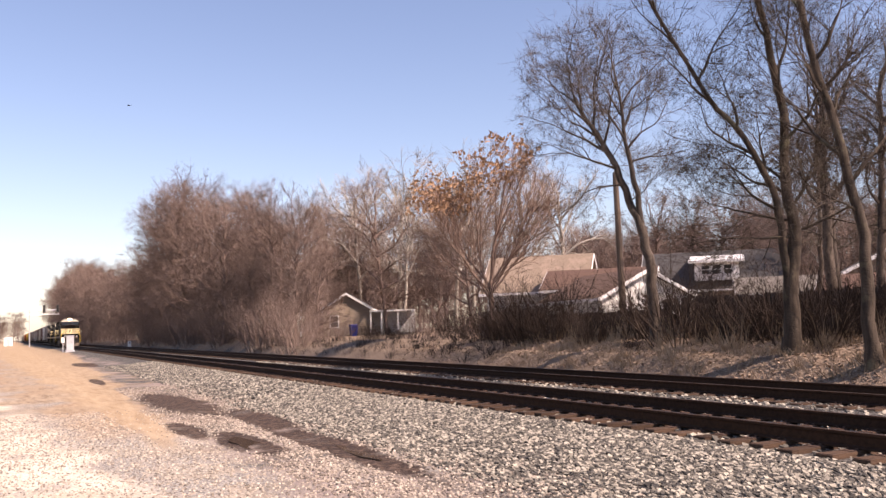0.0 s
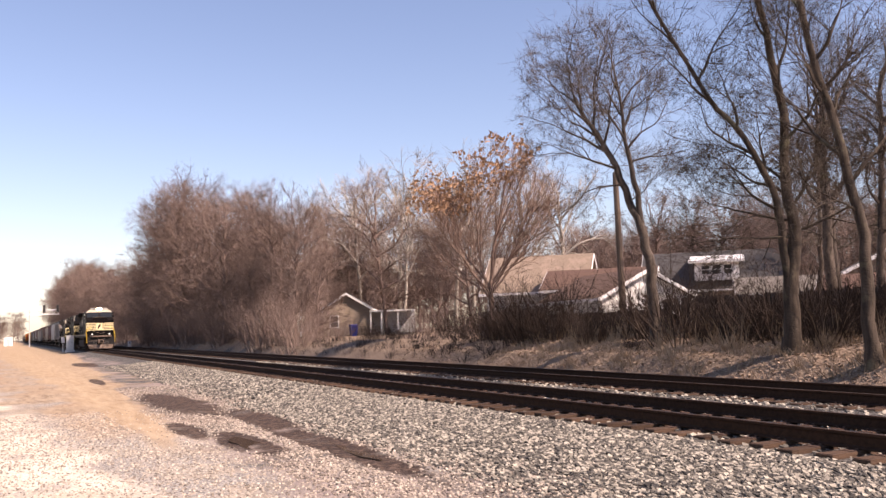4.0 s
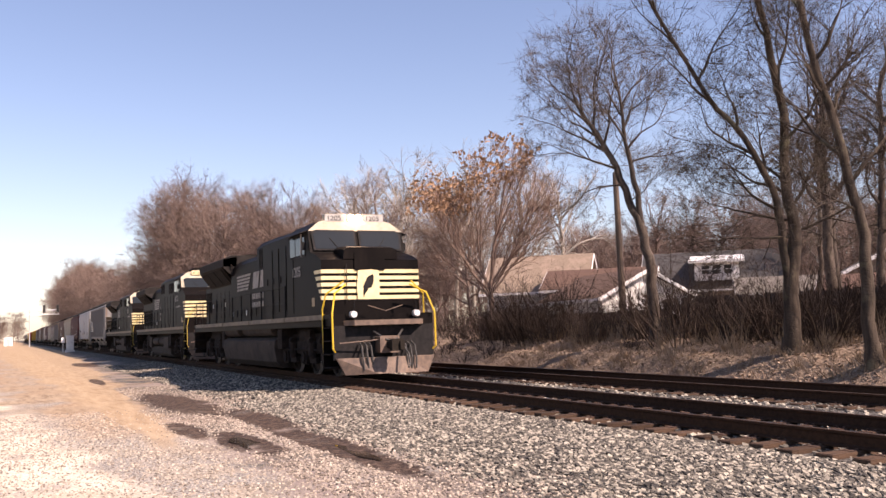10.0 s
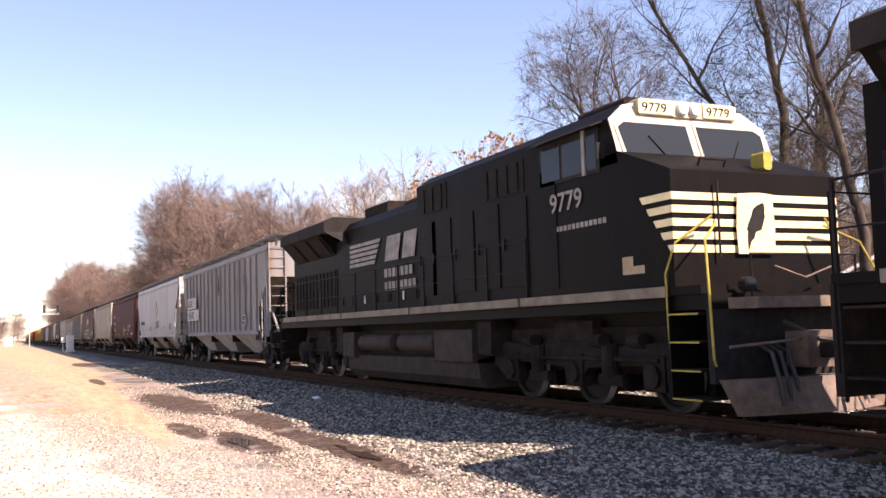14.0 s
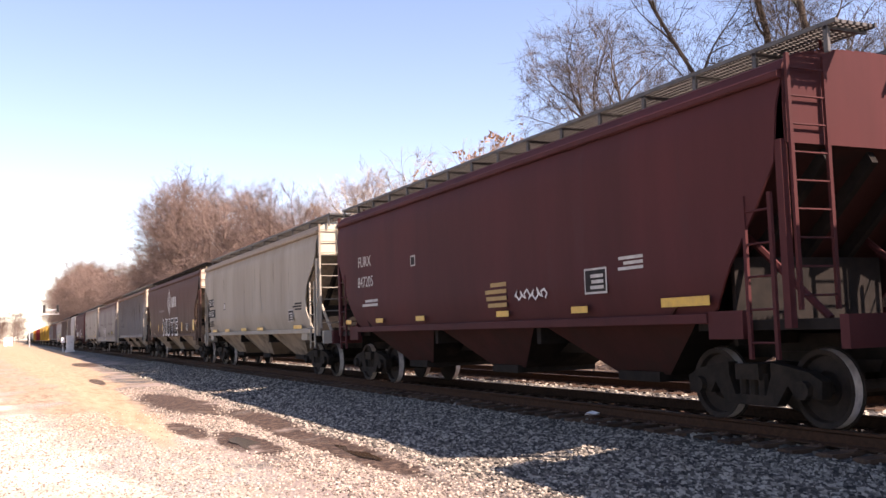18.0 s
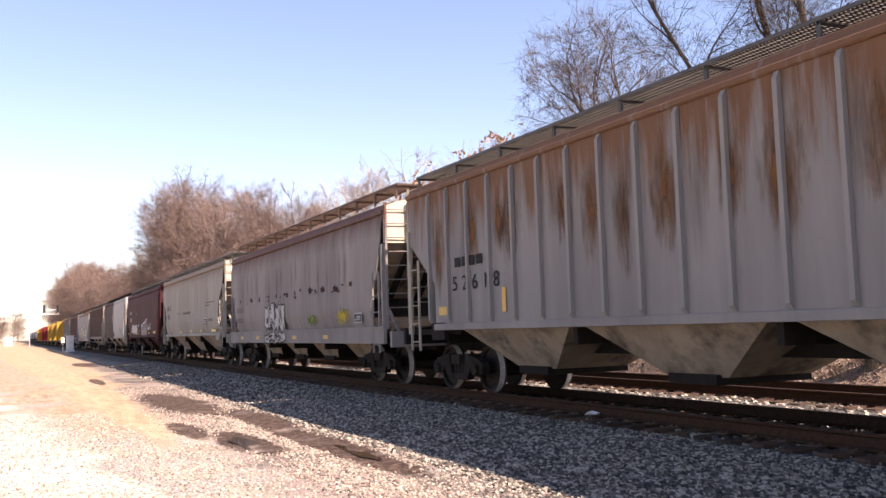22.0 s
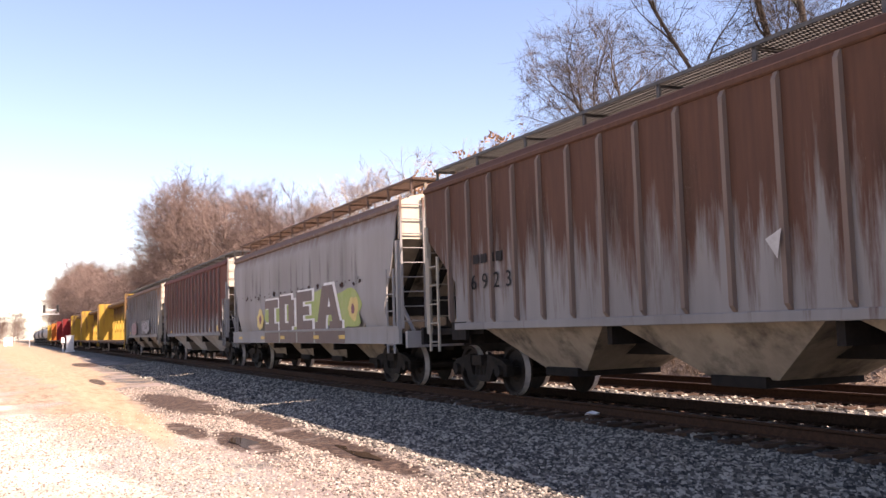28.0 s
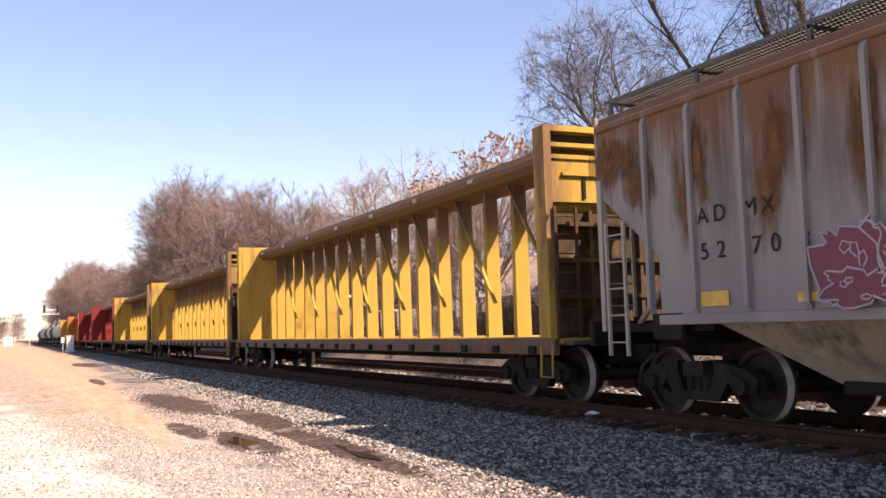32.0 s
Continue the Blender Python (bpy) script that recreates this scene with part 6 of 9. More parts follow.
def front_end(loco, rail=0.024, edges=False):
    """Plow, coupler, hoses, steps and grab rails at the front."""
    plow = Mesh()
    plow.loft([[(-0.85, -1.42, 0.55), (-0.62, -0.4, 0.55), (-0.62, 0.4, 0.55), (-0.85, 1.42, 0.55), (-0.95, 1.42, 0.55), (-0.95, -1.42, 0.55)],
               [(-0.80, -1.20, 0.10), (-0.45, -0.4, 0.12), (-0.45, 0.4, 0.12), (-0.80, 1.20, 0.10), (-0.9, 1.20, 0.10), (-0.9, -1.20, 0.10)]])
    part("plow", plow, M["plow"], loco, "dusty steel snow plow")
    part("pilot", ub(Mesh(), 0.98, 1.08, -1.45, 1.45, 0.5, 1.42), M["blackpaint"], loco)
    part("anticlimber", Mesh().deck([(-0.72, -0.95), (-0.72, 0.95), (-1.05, 1.2), (-1.2, 1.2), (-1.2, -1.2), (-1.05, -1.2)], 1.42, 1.56), M["plow"], loco)
    part("draft_gear", ub(Mesh(), 0.6, 1.1, -0.28, 0.28, 0.66, 1.12, 0.03), M["plow"], loco)
    for k in (-0.75, -0.62, -0.49, 0.49, 0.62, 0.75):
        part("air_hose", Mesh().tube([(-0.93, k, 0.95), (-0.72, k * 1.02, 0.86), (-0.60, k * 1.03, 0.5), (-0.58, k * 1.0, 0.22)], 0.027, 6), M["rubber"], loco)
    part("cable", Mesh().tube([(-0.92, -0.35, 1.25), (-0.6, -0.1, 1.02), (-0.55, 0.15, 1.0), (-0.9, 0.5, 1.28)], 0.03, 6), M["rubber"], loco)
    part("uncoupling_lever", Mesh().tube([(-0.8, -1.35, 0.95), (-0.72, -0.5, 1.0), (-0.68, 0, 1.05)], 0.02, 6), M["plow"], loco)
    col = "yellowdim" if edges else "yellowrail"
    for s in (-1, 1):
        for k in range(4):
            z = 0.28 + k * 0.36
            part("step", ub(Mesh(), 1.15, 1.72, min(s * 1.08, s * 1.52), max(s * 1.08, s * 1.52), z, z + 0.03), M["locodirt"], loco)
            if edges:
                part("step_edge", ub(Mesh(), 1.15, 1.72, min(s * 1.52, s * 1.53), max(s * 1.52, s * 1.53), z, z + 0.022), M["yellowdim"], loco, "dull yellow step edge")
        part("step_well", ub(Mesh(), 1.72, 1.80, min(s * 1.0, s * 1.52), max(s * 1.0, s * 1.52), 0.25, 1.6), M["locoblack"], loco)
        rail_tube(loco, [(-1.75, s * 1.50, 0.7), (-1.75, s * 1.52, 1.9), (-1.62, s * 1.45, 2.3), (-1.4, s * 1.0, 2.65)], col, rail)
        rail_tube(loco, [(-0.98, s * 1.42, 0.72), (-0.92, s * 1.50, 0.8), (-0.95, s * 1.50, 1.75), (-1.15, s * 1.35, 2.3), (-1.4, s * 0.95, 2.55)], col, rail)
        dl = part("ditch_light", Mesh().tube([(-0.98, s * 0.92, 1.72), (-0.84, s * 0.92, 1.72)], 0.095, 14), M["silver" if not edges else "locodirt"], loco, "round ditch light")
        part("lens", Mesh().tube([(-0.84, s * 0.92, 1.72), (-0.825, s * 0.92, 1.72)], 0.078, 14), M["lampwhite" if not edges else "glass"], dl)
    rail_tube(loco, [(-0.85, -0.9, 1.56), (-0.85, -0.9, 2.1), (-0.85, 0.9, 2.1), (-0.85, 0.9, 1.56)], "blackpaint", 0.018)
    part("chain", Mesh().tube([(-0.86, -0.5, 1.95), (-0.84, 0, 1.8), (-0.86, 0.5, 1.95)], 0.012, 5), M["plow"], loco)


def underbody(loco, L, tank, boxes=False):
    part("frame", ub(Mesh(), 1.0, L - 1.0, -1.45, 1.45, 1.42, 1.62), M["locoblack"], loco)
    for s in (-1, 1):
        for a, b in ((1.75, 5.6), (5.7, 10.4), (10.5, 15.0), (15.1, L - 1.6)):
            part("sill_stripe", ub(Mesh(), a, b, min(s * 1.50, s * 1.545), max(s * 1.50, s * 1.545), 1.60, 1.74), M["sillstripe"], loco, "dull white sill stripe")
    part("walkway", ub(Mesh(), 1.1, L - 0.95, -1.5, 1.5, 1.62, 1.73), M["locoblack"], loco)
    a, b = tank
    low = [(-1.1, 0.12), (1.1, 0.12), (1.33, 0.32), (1.42, 0.78), (1.40, 1.02), (1.25, 1.12), (-1.25, 1.12), (-1.40, 1.02), (-1.42, 0.78), (-1.33, 0.32)]
    if boxes:
        low = [(-1.05, 0.12), (1.05, 0.12), (1.22, 0.3), (1.26, 0.66), (0.95, 0.72), (0.9, 1.25), (-0.9, 1.25), (-0.95, 0.72), (-1.26, 0.66), (-1.22, 0.3)]
    part("fuel_tank", smoothed(Mesh().prism(low, -b, -a).data("fuel_tank", M["locotank"])), M["locotank"], loco, "dusty fuel tank")
    part("underframe", ub(Mesh(), 1.9, L - 1.9, -0.85, 0.85, 0.62, 1.45), M["under"], loco)
    runs, zc, yc, rr = (((a + 0.5, a + 4.9), (a + 5.6, b)), 1.40, 1.16, 0.22) if not boxes else (((a + 1.9, a + 4.0), (a + 4.3, b - 1.0)), 0.98, 1.14, 0.21)
    for s in (-1, 1):
        for a0, b0 in runs:
            me = Mesh().loft([[(-u, s * yc + r * math.cos(6.2832 * k / 14), zc + r * math.sin(6.2832 * k / 14)) for k in range(14)] for u, r in ((a0, rr * 0.4), (a0 + 0.08, rr), (b0 - 0.08, rr), (b0, rr * 0.4))])
            part("air_reservoir", smoothed(me.data("air_reservoir", M["locotank"])), M["locotank"], loco, "dusty air reservoir")
        if boxes:
            for a0, b0 in ((a, a + 1.75), (b - 0.85, b)):
                part("equipment_box", ub(Mesh(), a0, b0, min(s * 0.9, s * 1.38), max(s * 0.9, s * 1.38), 0.60, 1.24, 0.03), M["locotank"], loco, "dusty tank end box")
        part("pipe_run", Mesh().tube([(-2.0, s * 1.2, 1.5), (-L / 2, s * 1.22, 1.48), (-L + 2.0, s * 1.2, 1.5)], 0.04, 6), M["locodirt"], loco)
        part("bell_box", ub(Mesh(), a - 0.75, a - 0.2, min(s * 0.9, s * 1.36), max(s * 0.9, s * 1.36), 0.75, 1.4, 0.03), M["locodirt"], loco)
        part("rear_box", ub(Mesh(), b + 0.1, b + 0.6, min(s * 0.95, s * 1.35), max(s * 0.95, s * 1.35), 0.7, 1.4, 0.03), M["locodirt"], loco)
    # rear end
    part("rear_pilot", ub(Mesh(), L - 1.0, L - 0.88, -1.45, 1.45, 0.45, 1.62), M["locodirt"], loco)
    for s in (-1, 1):
        for k in range(4):
            z = 0.28 + k * 0.36
            part("rear_step", ub(Mesh(), L - 1.65, L - 1.1, min(s * 1.08, s * 1.52), max(s * 1.08, s * 1.52), z, z + 0.03), M["locodirt"], loco)
        rail_tube(loco, [(-L + 0.95, s * 1.45, 0.7), (-L + 0.95, s * 1.45, 2.6), (-L + 0.95, s * 0.5, 2.6), (-L + 0.95, s * 0.5, 1.73)])
    couplers(loco, L)


def side_rails(loco, u0, u1, n):
    for s in (-1, 1):
        rail_tube(loco, [(-u0, s * 1.46, 2.72), (-u1, s * 1.46, 2.72)], "blackpaint", 0.018)
        rail_tube(loco, [(-u0, s * 1.46, 2.2), (-u1, s * 1.46, 2.2)], "blackpaint", 0.012)
        for k in range(n + 1):
            u = u0 + (u1 - u0) * k / n
            part("stanchion", ub(Mesh(), u - 0.02, u + 0.02, min(s * 1.44, s * 1.48), max(s * 1.44, s * 1.48), 1.70, 2.74), M["blackpaint"], loco)


def doors(loco, u0, u1, y, z0, z1, n, name="hood_door"):
    """Hood doors stand a little proud, each with two hinges and a latch."""
    w = (u1 - u0) / n
    for s in (-1, 1):
        for k in range(n):
            a, b = u0 + k * w + 0.03, u0 + (k + 1) * w - 0.03
            d = part(name, ub(Mesh(), a, b, min(s * y, s * (y + 0.022)), max(s * y, s * (y + 0.022)), z0, z1), M["locoblack"], loco)
            part("latch", ub(Mesh(), b - 0.12, b - 0.06, min(s * y, s * (y + 0.05)), max(s * y, s * (y + 0.05)), (z0 + z1) / 2 - 0.1, (z0 + z1) / 2 + 0.1), M["silver"] if k % 3 == 1 else M["blackpaint"], d)


def grille(loco, u0, u1, y, z0, z1, n=5, name="louvre_panel"):
    for s in (-1, 1):
        p = part(name, ub(Mesh(), u0, u1, min(s * y, s * (y + 0.015)), max(s * y, s * (y + 0.015)), z0, z1), M["under"], loco)
        for k in range(n):
            u = u0 + (u1 - u0) * (k + 0.5) / n
            part("louvre", ub(Mesh(), u - 0.03, u + 0.03, min(s * y, s * (y + 0.04)), max(s * y, s * (y + 0.04)), z0 + 0.03, z1 - 0.03), M["locoblack"], p)


def herald(loco, u0, y):
    """Speed lines and slanted block shapes, with two lines of small blocks below; u0 is the end next to the cab."""
    for k in range(5):
        z = 3.45 - k * 0.128
        plate(loco, [(u0 + 4.66, z), (u0 + 2.42 + k * 0.10, z), (u0 + 2.34 + k * 0.10, z + 0.085), (u0 + 4.66, z + 0.085)], y, "locoletter", "herald", "white speed line")
    z0, z1 = 2.93, 3.53
    shapes = ([(2.10, z0), (1.22, z0), (1.02, z1), (1.90, z1)], [(1.00, z0), (0.24, z0), (0.04, z1), (0.80, z1)])
    for i, pts in enumerate(shapes):
        plate(loco, [(u0 + u, z) for u, z in pts], y, "locoletter", "herald", "white slanted block")
    bars(loco, u0 + 0.38, u0 + 2.2, 2.54, 2.80, y, "locoletter", 1, chop=7, label="white block lettering")
    bars(loco, u0 + 0.2, u0 + 2.2, 2.22, 2.48, y, "locoletter", 1, chop=8, label="white block lettering")


M["greyroof"] = mat("dusty grey roof", (0.030, 0.027, 0.025), (0.018, 0.016, 0.015), 2.0, 0.85, 0, 0.1, 15, spec=0.08)


def plate(parent, pts, y, material, name="emblem", label="", thick=0.0025):
    """A flat painted shape on the side, from its outline in u and z."""
    me = Mesh().loft([[(-u, y, z) for u, z in pts], [(-u, y + thick, z) for u, z in pts]])
    return part(name, me, M[material], parent, label)


def cab(loco, number, nose_u, rear_u, shield_u, roof_z, lit, white_all, back=0.0, lift=0.0):
    """Wide-nose safety cab."""
    y0, K = 1.47, M["locoblack"]
    # nose: slightly narrower at the very front, sloping top
    prof = [(-nose_u, 1.73), (-nose_u, 3.28), (-nose_u - 0.45, 3.44), (-shield_u, 3.56), (-rear_u, 3.56), (-rear_u, 1.73)]
    if white_all:
        prof[2:4] = [(-nose_u - 0.1, 3.33), (-shield_u, 3.72)]
    me = Mesh()
    me.loft([[(x, -y0, z) for x, z in prof], [(x, y0, z) for x, z in prof]])
    n = part("nose", me, K, loco)
    if not white_all:
        part("nose_door", ub(Mesh(), nose_u - 0.04, nose_u, -0.50, 0.42, 2.98, 3.52, 0.03), K, loco)
        part("nose_hood", Mesh().loft([[(-u, -0.82, 3.3), (-u, 0.82, 3.3), (-u, 0.80, 3.60 + d), (-u, 0.66, 3.68 + d), (-u, -0.66, 3.68 + d), (-u, -0.80, 3.60 + d)] for u, d in ((nose_u - 0.02, -0.05), (nose_u + 0.25, 0.0), (shield_u - 0.12, 0.03))]), K, loco)
    else:
        part("nose_grab_iron", Mesh().tube([(-nose_u - 0.3, -0.75, 3.4), (-nose_u - 0.25, -0.75, 3.5), (-nose_u - 0.25, -0.3, 3.5), (-nose_u - 0.3, -0.3, 3.4)], 0.018, 6), M["locodirt"], loco)
        part("nose_lamp", ub(Mesh(), nose_u + 0.1, nose_u + 0.35, 0.25, 0.40, 3.36, 3.62, 0.03), M["yellowdim"], loco, "small yellow beacon")
    rail_tube(loco, [(-nose_u + 0.06, -0.75, 2.1), (-nose_u + 0.06, -0.75, 3.15)], "blackpaint", 0.015, "grab_iron")
    # upper cab: roof arch section with raked front
    arch = [(-1.47, 3.56), (-1.47, 4.24), (-1.15, 4.50), (-0.6, roof_z), (0.6, roof_z), (1.15, 4.50), (1.47, 4.24), (1.47, 3.56)]
    up = Mesh().loft([[(-shield_u - 0.24 * max(0.0, z - 3.6) / 0.66, y, z) for y, z in arch], [(-rear_u, y, z) for y, z in arch]])
    part("upper_cab", up, K, loco)
    # white front face
    face = Mesh()
    f = [(-1.46, 3.60), (-1.46, 4.24), (-1.14, 4.49), (-0.6, roof_z - 0.01), (0.6, roof_z - 0.01), (1.14, 4.49), (1.46, 4.24), (1.46, 3.60)] if white_all else \
        [(-1.46, 4.22), (-1.14, 4.49), (-0.6, roof_z - 0.01), (0.6, roof_z - 0.01), (1.14, 4.49), (1.46, 4.22)]

    def rake(z):
        return -shield_u - 0.24 * (z - 3.6) / 0.66 + 0.012
    face.loft([[(rake(z), y, z) for y, z in f], [(rake(z) + 0.012, y, z) for y, z in f]])
    part("cab_front", face, M["cabcream"], loco, "cream-white cab front")
    for s in (-1, 1):
        w = [(s * 0.10, 3.68), (s * 1.30, 3.68), (s * 1.34, 4.12), (s * 1.22, 4.20), (s * 0.10, 4.20)]
        fr = [(s * 0.05, 3.63), (s * 1.36, 3.63), (s * 1.40, 4.14), (s * 1.25, 4.25), (s * 0.05, 4.25)]
        g = part("window_frame", Mesh().loft([[(rake(z) + 0.014, y, z) for y, z in fr], [(rake(z) + 0.028, y, z) for y, z in fr]]), M["blackpaint"] if not white_all else M["cabcream"], loco)
        part("windshield", Mesh().loft([[(rake(z) + 0.03, y, z) for y, z in w], [(rake(z) + 0.04, y, z) for y, z in w]]), M["glass"], g, "dark windshield")
        part("wiper", Mesh().tube([(rake(3.66) + 0.05, s * 0.6, 3.66), (rake(4.0) + 0.05, s * 0.85, 4.0)], 0.012, 5), M["blackpaint"], g)
        # side windows with a sun visor
        ya, yb = sorted((s * 1.47, s * 1.485))
        wf = part("side_window", ub(Mesh(), shield_u + 0.45, shield_u + 2.15, ya, yb, 3.50, 4.18), M["blackpaint"], loco)
        for a, b in ((0.52, 0.80), (0.88, 1.45), (1.53, 2.08)):
            part("pane", ub(Mesh(), shield_u + a, shield_u + b, min(s * 1.485, s * 1.492), max(s * 1.485, s * 1.492), 3.56, 4.12), M["glass"], wf)
        part("window_post", ub(Mesh(), shield_u + 0.80, shield_u + 0.88, min(s * 1.47, s * 1.51), max(s * 1.47, s * 1.51), 3.5, 4.18), M["locoletter"], wf, "bright window post")
        part("awning", Mesh().loft([[(-shield_u - 0.35, s * 1.46, 4.22), (-shield_u - 0.35, s * 1.68, 4.14), (-shield_u - 0.35, s * 1.68, 4.16), (-shield_u - 0.35, s * 1.46, 4.25)],
                                    [(-shield_u - 2.3, s * 1.46, 4.22), (-shield_u - 2.3, s * 1.68, 4.14), (-shield_u - 2.3, s * 1.68, 4.16), (-shield_u - 2.3, s * 1.46, 4.25)]]), M["greyroof"], loco)
        part("mirror", ub(Mesh(), shield_u + 0.3, shield_u + 0.34, min(s * 1.5, s * 1.62), max(s * 1.5, s * 1.62), 3.66, 3.9), M["blackpaint"], loco)
        part("cab_door", ub(Mesh(), rear_u - 0.75, rear_u - 0.1, ya, yb, 1.85, 3.75), M["locoblack"], loco)
    nose_top, shield_u, roof_z = shield_u, shield_u + back, roof_z + lift
    nb = Mesh()
    ub(nb, shield_u + 0.05, shield_u + 0.3, -0.9, 0.9, roof_z - 0.26, roof_z - 0.01, 0.02)
    part("light_bar", nb, M["cabcream"], loco, "white number board housing")
    for s in (-1, 1):
        b = part("number_board", ub(Mesh(), shield_u + 0.03, shield_u + 0.05, min(s * 0.28, s * 0.92), max(s * 0.28, s * 0.92), roof_z - 0.24, roof_z - 0.03), M["lettering" if not white_all else "cream"], loco, "number board")
        t = text(loco, number, 0, 0, 0.20, 0, "blackpaint", "number", wide=1.25)
        t.matrix_basis = pose(-shield_u - 0.024, s * 0.6 - 0.27, roof_z - 0.21, 90, 0, 90) @ Matrix.Diagonal((1.15, 1, 1, 1))
        h = part("headlight", Mesh().tube([(-shield_u - 0.1, s * 0.12, roof_z - 0.13), (-shield_u - 0.01, s * 0.12, roof_z - 0.13)], 0.10, 14), M["silver"], loco)
        part("lens", Mesh().tube([(-shield_u - 0.01, s * 0.12, roof_z - 0.13), (-shield_u + 0.01, s * 0.12, roof_z - 0.13)], 0.085, 14), M["glow"] if lit else M["lampwhite"], h)
    # emblem panel on the nose
    em = [(-0.42, 2.16), (0.22, 2.16), (0.24, 2.5), (0.22, 2.98), (0.0, 3.0), (-0.40, 2.98), (-0.44, 2.5)]
    part("emblem_panel", Mesh().loft([[(-nose_u + 0.045, y, z) for y, z in em], [(-nose_u + 0.05, y, z) for y, z in em]]), M["cream"], loco, "cream emblem panel")
    pts = []
    for k in range(18):
        a = 6.2832 * k / 18
        q = 1 + 0.8 * noise.noise((math.cos(a) * 3, math.sin(a) * 3, 4))
        pts.append((-0.10 + 0.13 * q * math.cos(a) + 0.12 * math.sin(a), 2.58 + 0.26 * q * math.sin(a)))
    part("emblem", Mesh().loft([[(-nose_u + 0.052, y, z) for y, z in pts], [(-nose_u + 0.056, y, z) for y, z in pts]]), M["blackpaint"], loco, "dark emblem shape")


def horn(loco, u, z):
    for k, y in enumerate((-0.15, 0.0, 0.15)):
        part("horn", Mesh().tube([(-u, y, z), (-u + 0.45 - 0.1 * k, y, z + 0.02)], 0.035, 8, 0.09), M["silver"], loco)


def emd():
    L = 22.76
    lo = thing("locomotive", "black leading locomotive with cream nose stripes and yellow handrails", "locomotive", "locomotives")
    K = M["locoblack"]
    underbody(lo, L, (7.4, 15.55))
    front_end(lo)
    cab(lo, "1205", 1.95, 5.5, 2.95, 4.66, True, False, 0.27, 0.10)
    nose_stripes(lo, 1.95, 1.47, (2.16, 2.345, 2.53, 2.715, 2.90), 0.105, 0.75)
    text(lo, "1205", 4.84, 2.94, 0.42, -1.4935, "locoletter", "number", "white cab number", 0.005, 1.12)
    plate(lo, [(2.85, 2.0), (2.6, 2.0), (2.6, 2.25), (2.85, 2.25)], -1.476, "tanpanel", "panel", "tan square panel")
    # tall electrical cabinet and inlet section behind the cab
    sec = [(-1.42, 1.73), (-1.42, 4.28), (-1.1, 4.48), (1.1, 4.48), (1.42, 4.28), (1.42, 1.73)]
    part("equipment_cabinet", Mesh().prism(sec, -8.75, -5.5), K, lo)
    sec = [(-1.14, 1.73), (-1.14, 4.35), (-0.9, 4.58), (0.9, 4.58), (1.14, 4.35), (1.14, 1.73)]
    part("inlet_section", Mesh().prism(sec, -10.75, -8.2), K, lo)
    grille(lo, 8.5, 10.4, 1.14, 3.6, 4.3, 6)
    for a in (5.7, 6.6, 7.4):
        doors(lo, a, a + 0.75, 1.42, 1.95, 4.0, 1, "cabinet_door")
    sec = [(-1.14, 1.73), (-1.14, 3.95), (-0.85, 4.18), (0.85, 4.18), (1.14, 3.95), (1.14, 1.73)]
    part("engine_hood", Mesh().prism(sec, -15.2, -10.75), K, lo)
    doors(lo, 10.9, 14.9, 1.14, 1.95, 2.2, 5)
    sec = [(-1.0, 1.73), (-1.0, 3.4), (1.0, 3.4), (1.0, 1.73)]
    part("cooling_cab", Mesh().prism(sec, -21.35, -15.2), K, lo)
    doors(lo, 15.3, 19.6, 1.0, 1.95, 3.1, 5)
    grille(lo, 20.0, 21.2, 1.0, 2.2, 3.2, 5, "rear_grille")
    # flared radiator: a thin housing on top, its underside sloping back to the hood, painted black for shade
    top = [(-1.55, 4.00), (-1.56, 4.30), (-1.2, 4.46), (1.2, 4.46), (1.56, 4.30), (1.55, 4.00)]
    part("radiator", Mesh().prism(top, -19.95, -14.75), M["greyroof"], lo, "flared grey radiator housing")
    for s in (-1, 1):
        under = [(s * 0.98, 3.30), (s * 1.53, 4.00), (s * 0.98, 4.00)]
        part("radiator_underside", Mesh().prism(under, -19.9, -15.2), K, lo)
        part("radiator_shield", Mesh().loft([[(-14.75, s * 1.56, 4.30), (-14.75, s * 1.0, 4.40), (-14.75, s * 1.0, 3.60), (-14.75, s * 1.2, 3.62), (-14.75, s * 1.55, 3.95)],
                                             [(-14.79, s * 1.56, 4.30), (-14.79, s * 1.0, 4.40), (-14.79, s * 1.0, 3.60), (-14.79, s * 1.2, 3.62), (-14.79, s * 1.55, 3.95)]]), M["greyroof"], lo, "grey end plate of the radiator")
        for a in (15.5, 17.0, 18.5):
            part("radiator_screen", Mesh().loft([[(-u, s * (1.06 + d), 3.36 + d * 0), (-u, s * (1.50 + d), 3.93), (-u, s * (1.51 + d), 3.92), (-u, s * (1.07 + d), 3.35)] for d in (0.012,) for u in (a, a + 1.3)]), M["under"], lo)
        part("lifting_eye", Mesh().tube([(-14.70, s * 1.25, 4.08), (-14.66, s * 1.22, 4.0), (-14.70, s * 1.2, 3.92)], 0.025, 6), M["locodirt"], lo)
    for u in (15.9, 17.4, 18.9):
        part("radiator_fan", Mesh().tube([(-u, 0, 4.44), (-u, 0, 4.54)], 0.66, 22), M["locodirt"], lo)
    part("muffler", ub(Mesh(), 12.2, 13.2, -0.3, 0.3, 4.14, 4.42), M["locodirt"], lo)
    horn(lo, 11.2, 4.4)
    part("antenna_dome", Mesh().tube([(-4.4, 0.3, 4.70), (-4.4, 0.3, 4.82)], 0.12, 12), M["cabwhite"], lo)
    herald(lo, 9.3, -1.172)
    side_rails(lo, 5.8, 21.3, 10)
    for u in (4.75, 17.95):
        loco_truck(lo, u)
    return lo


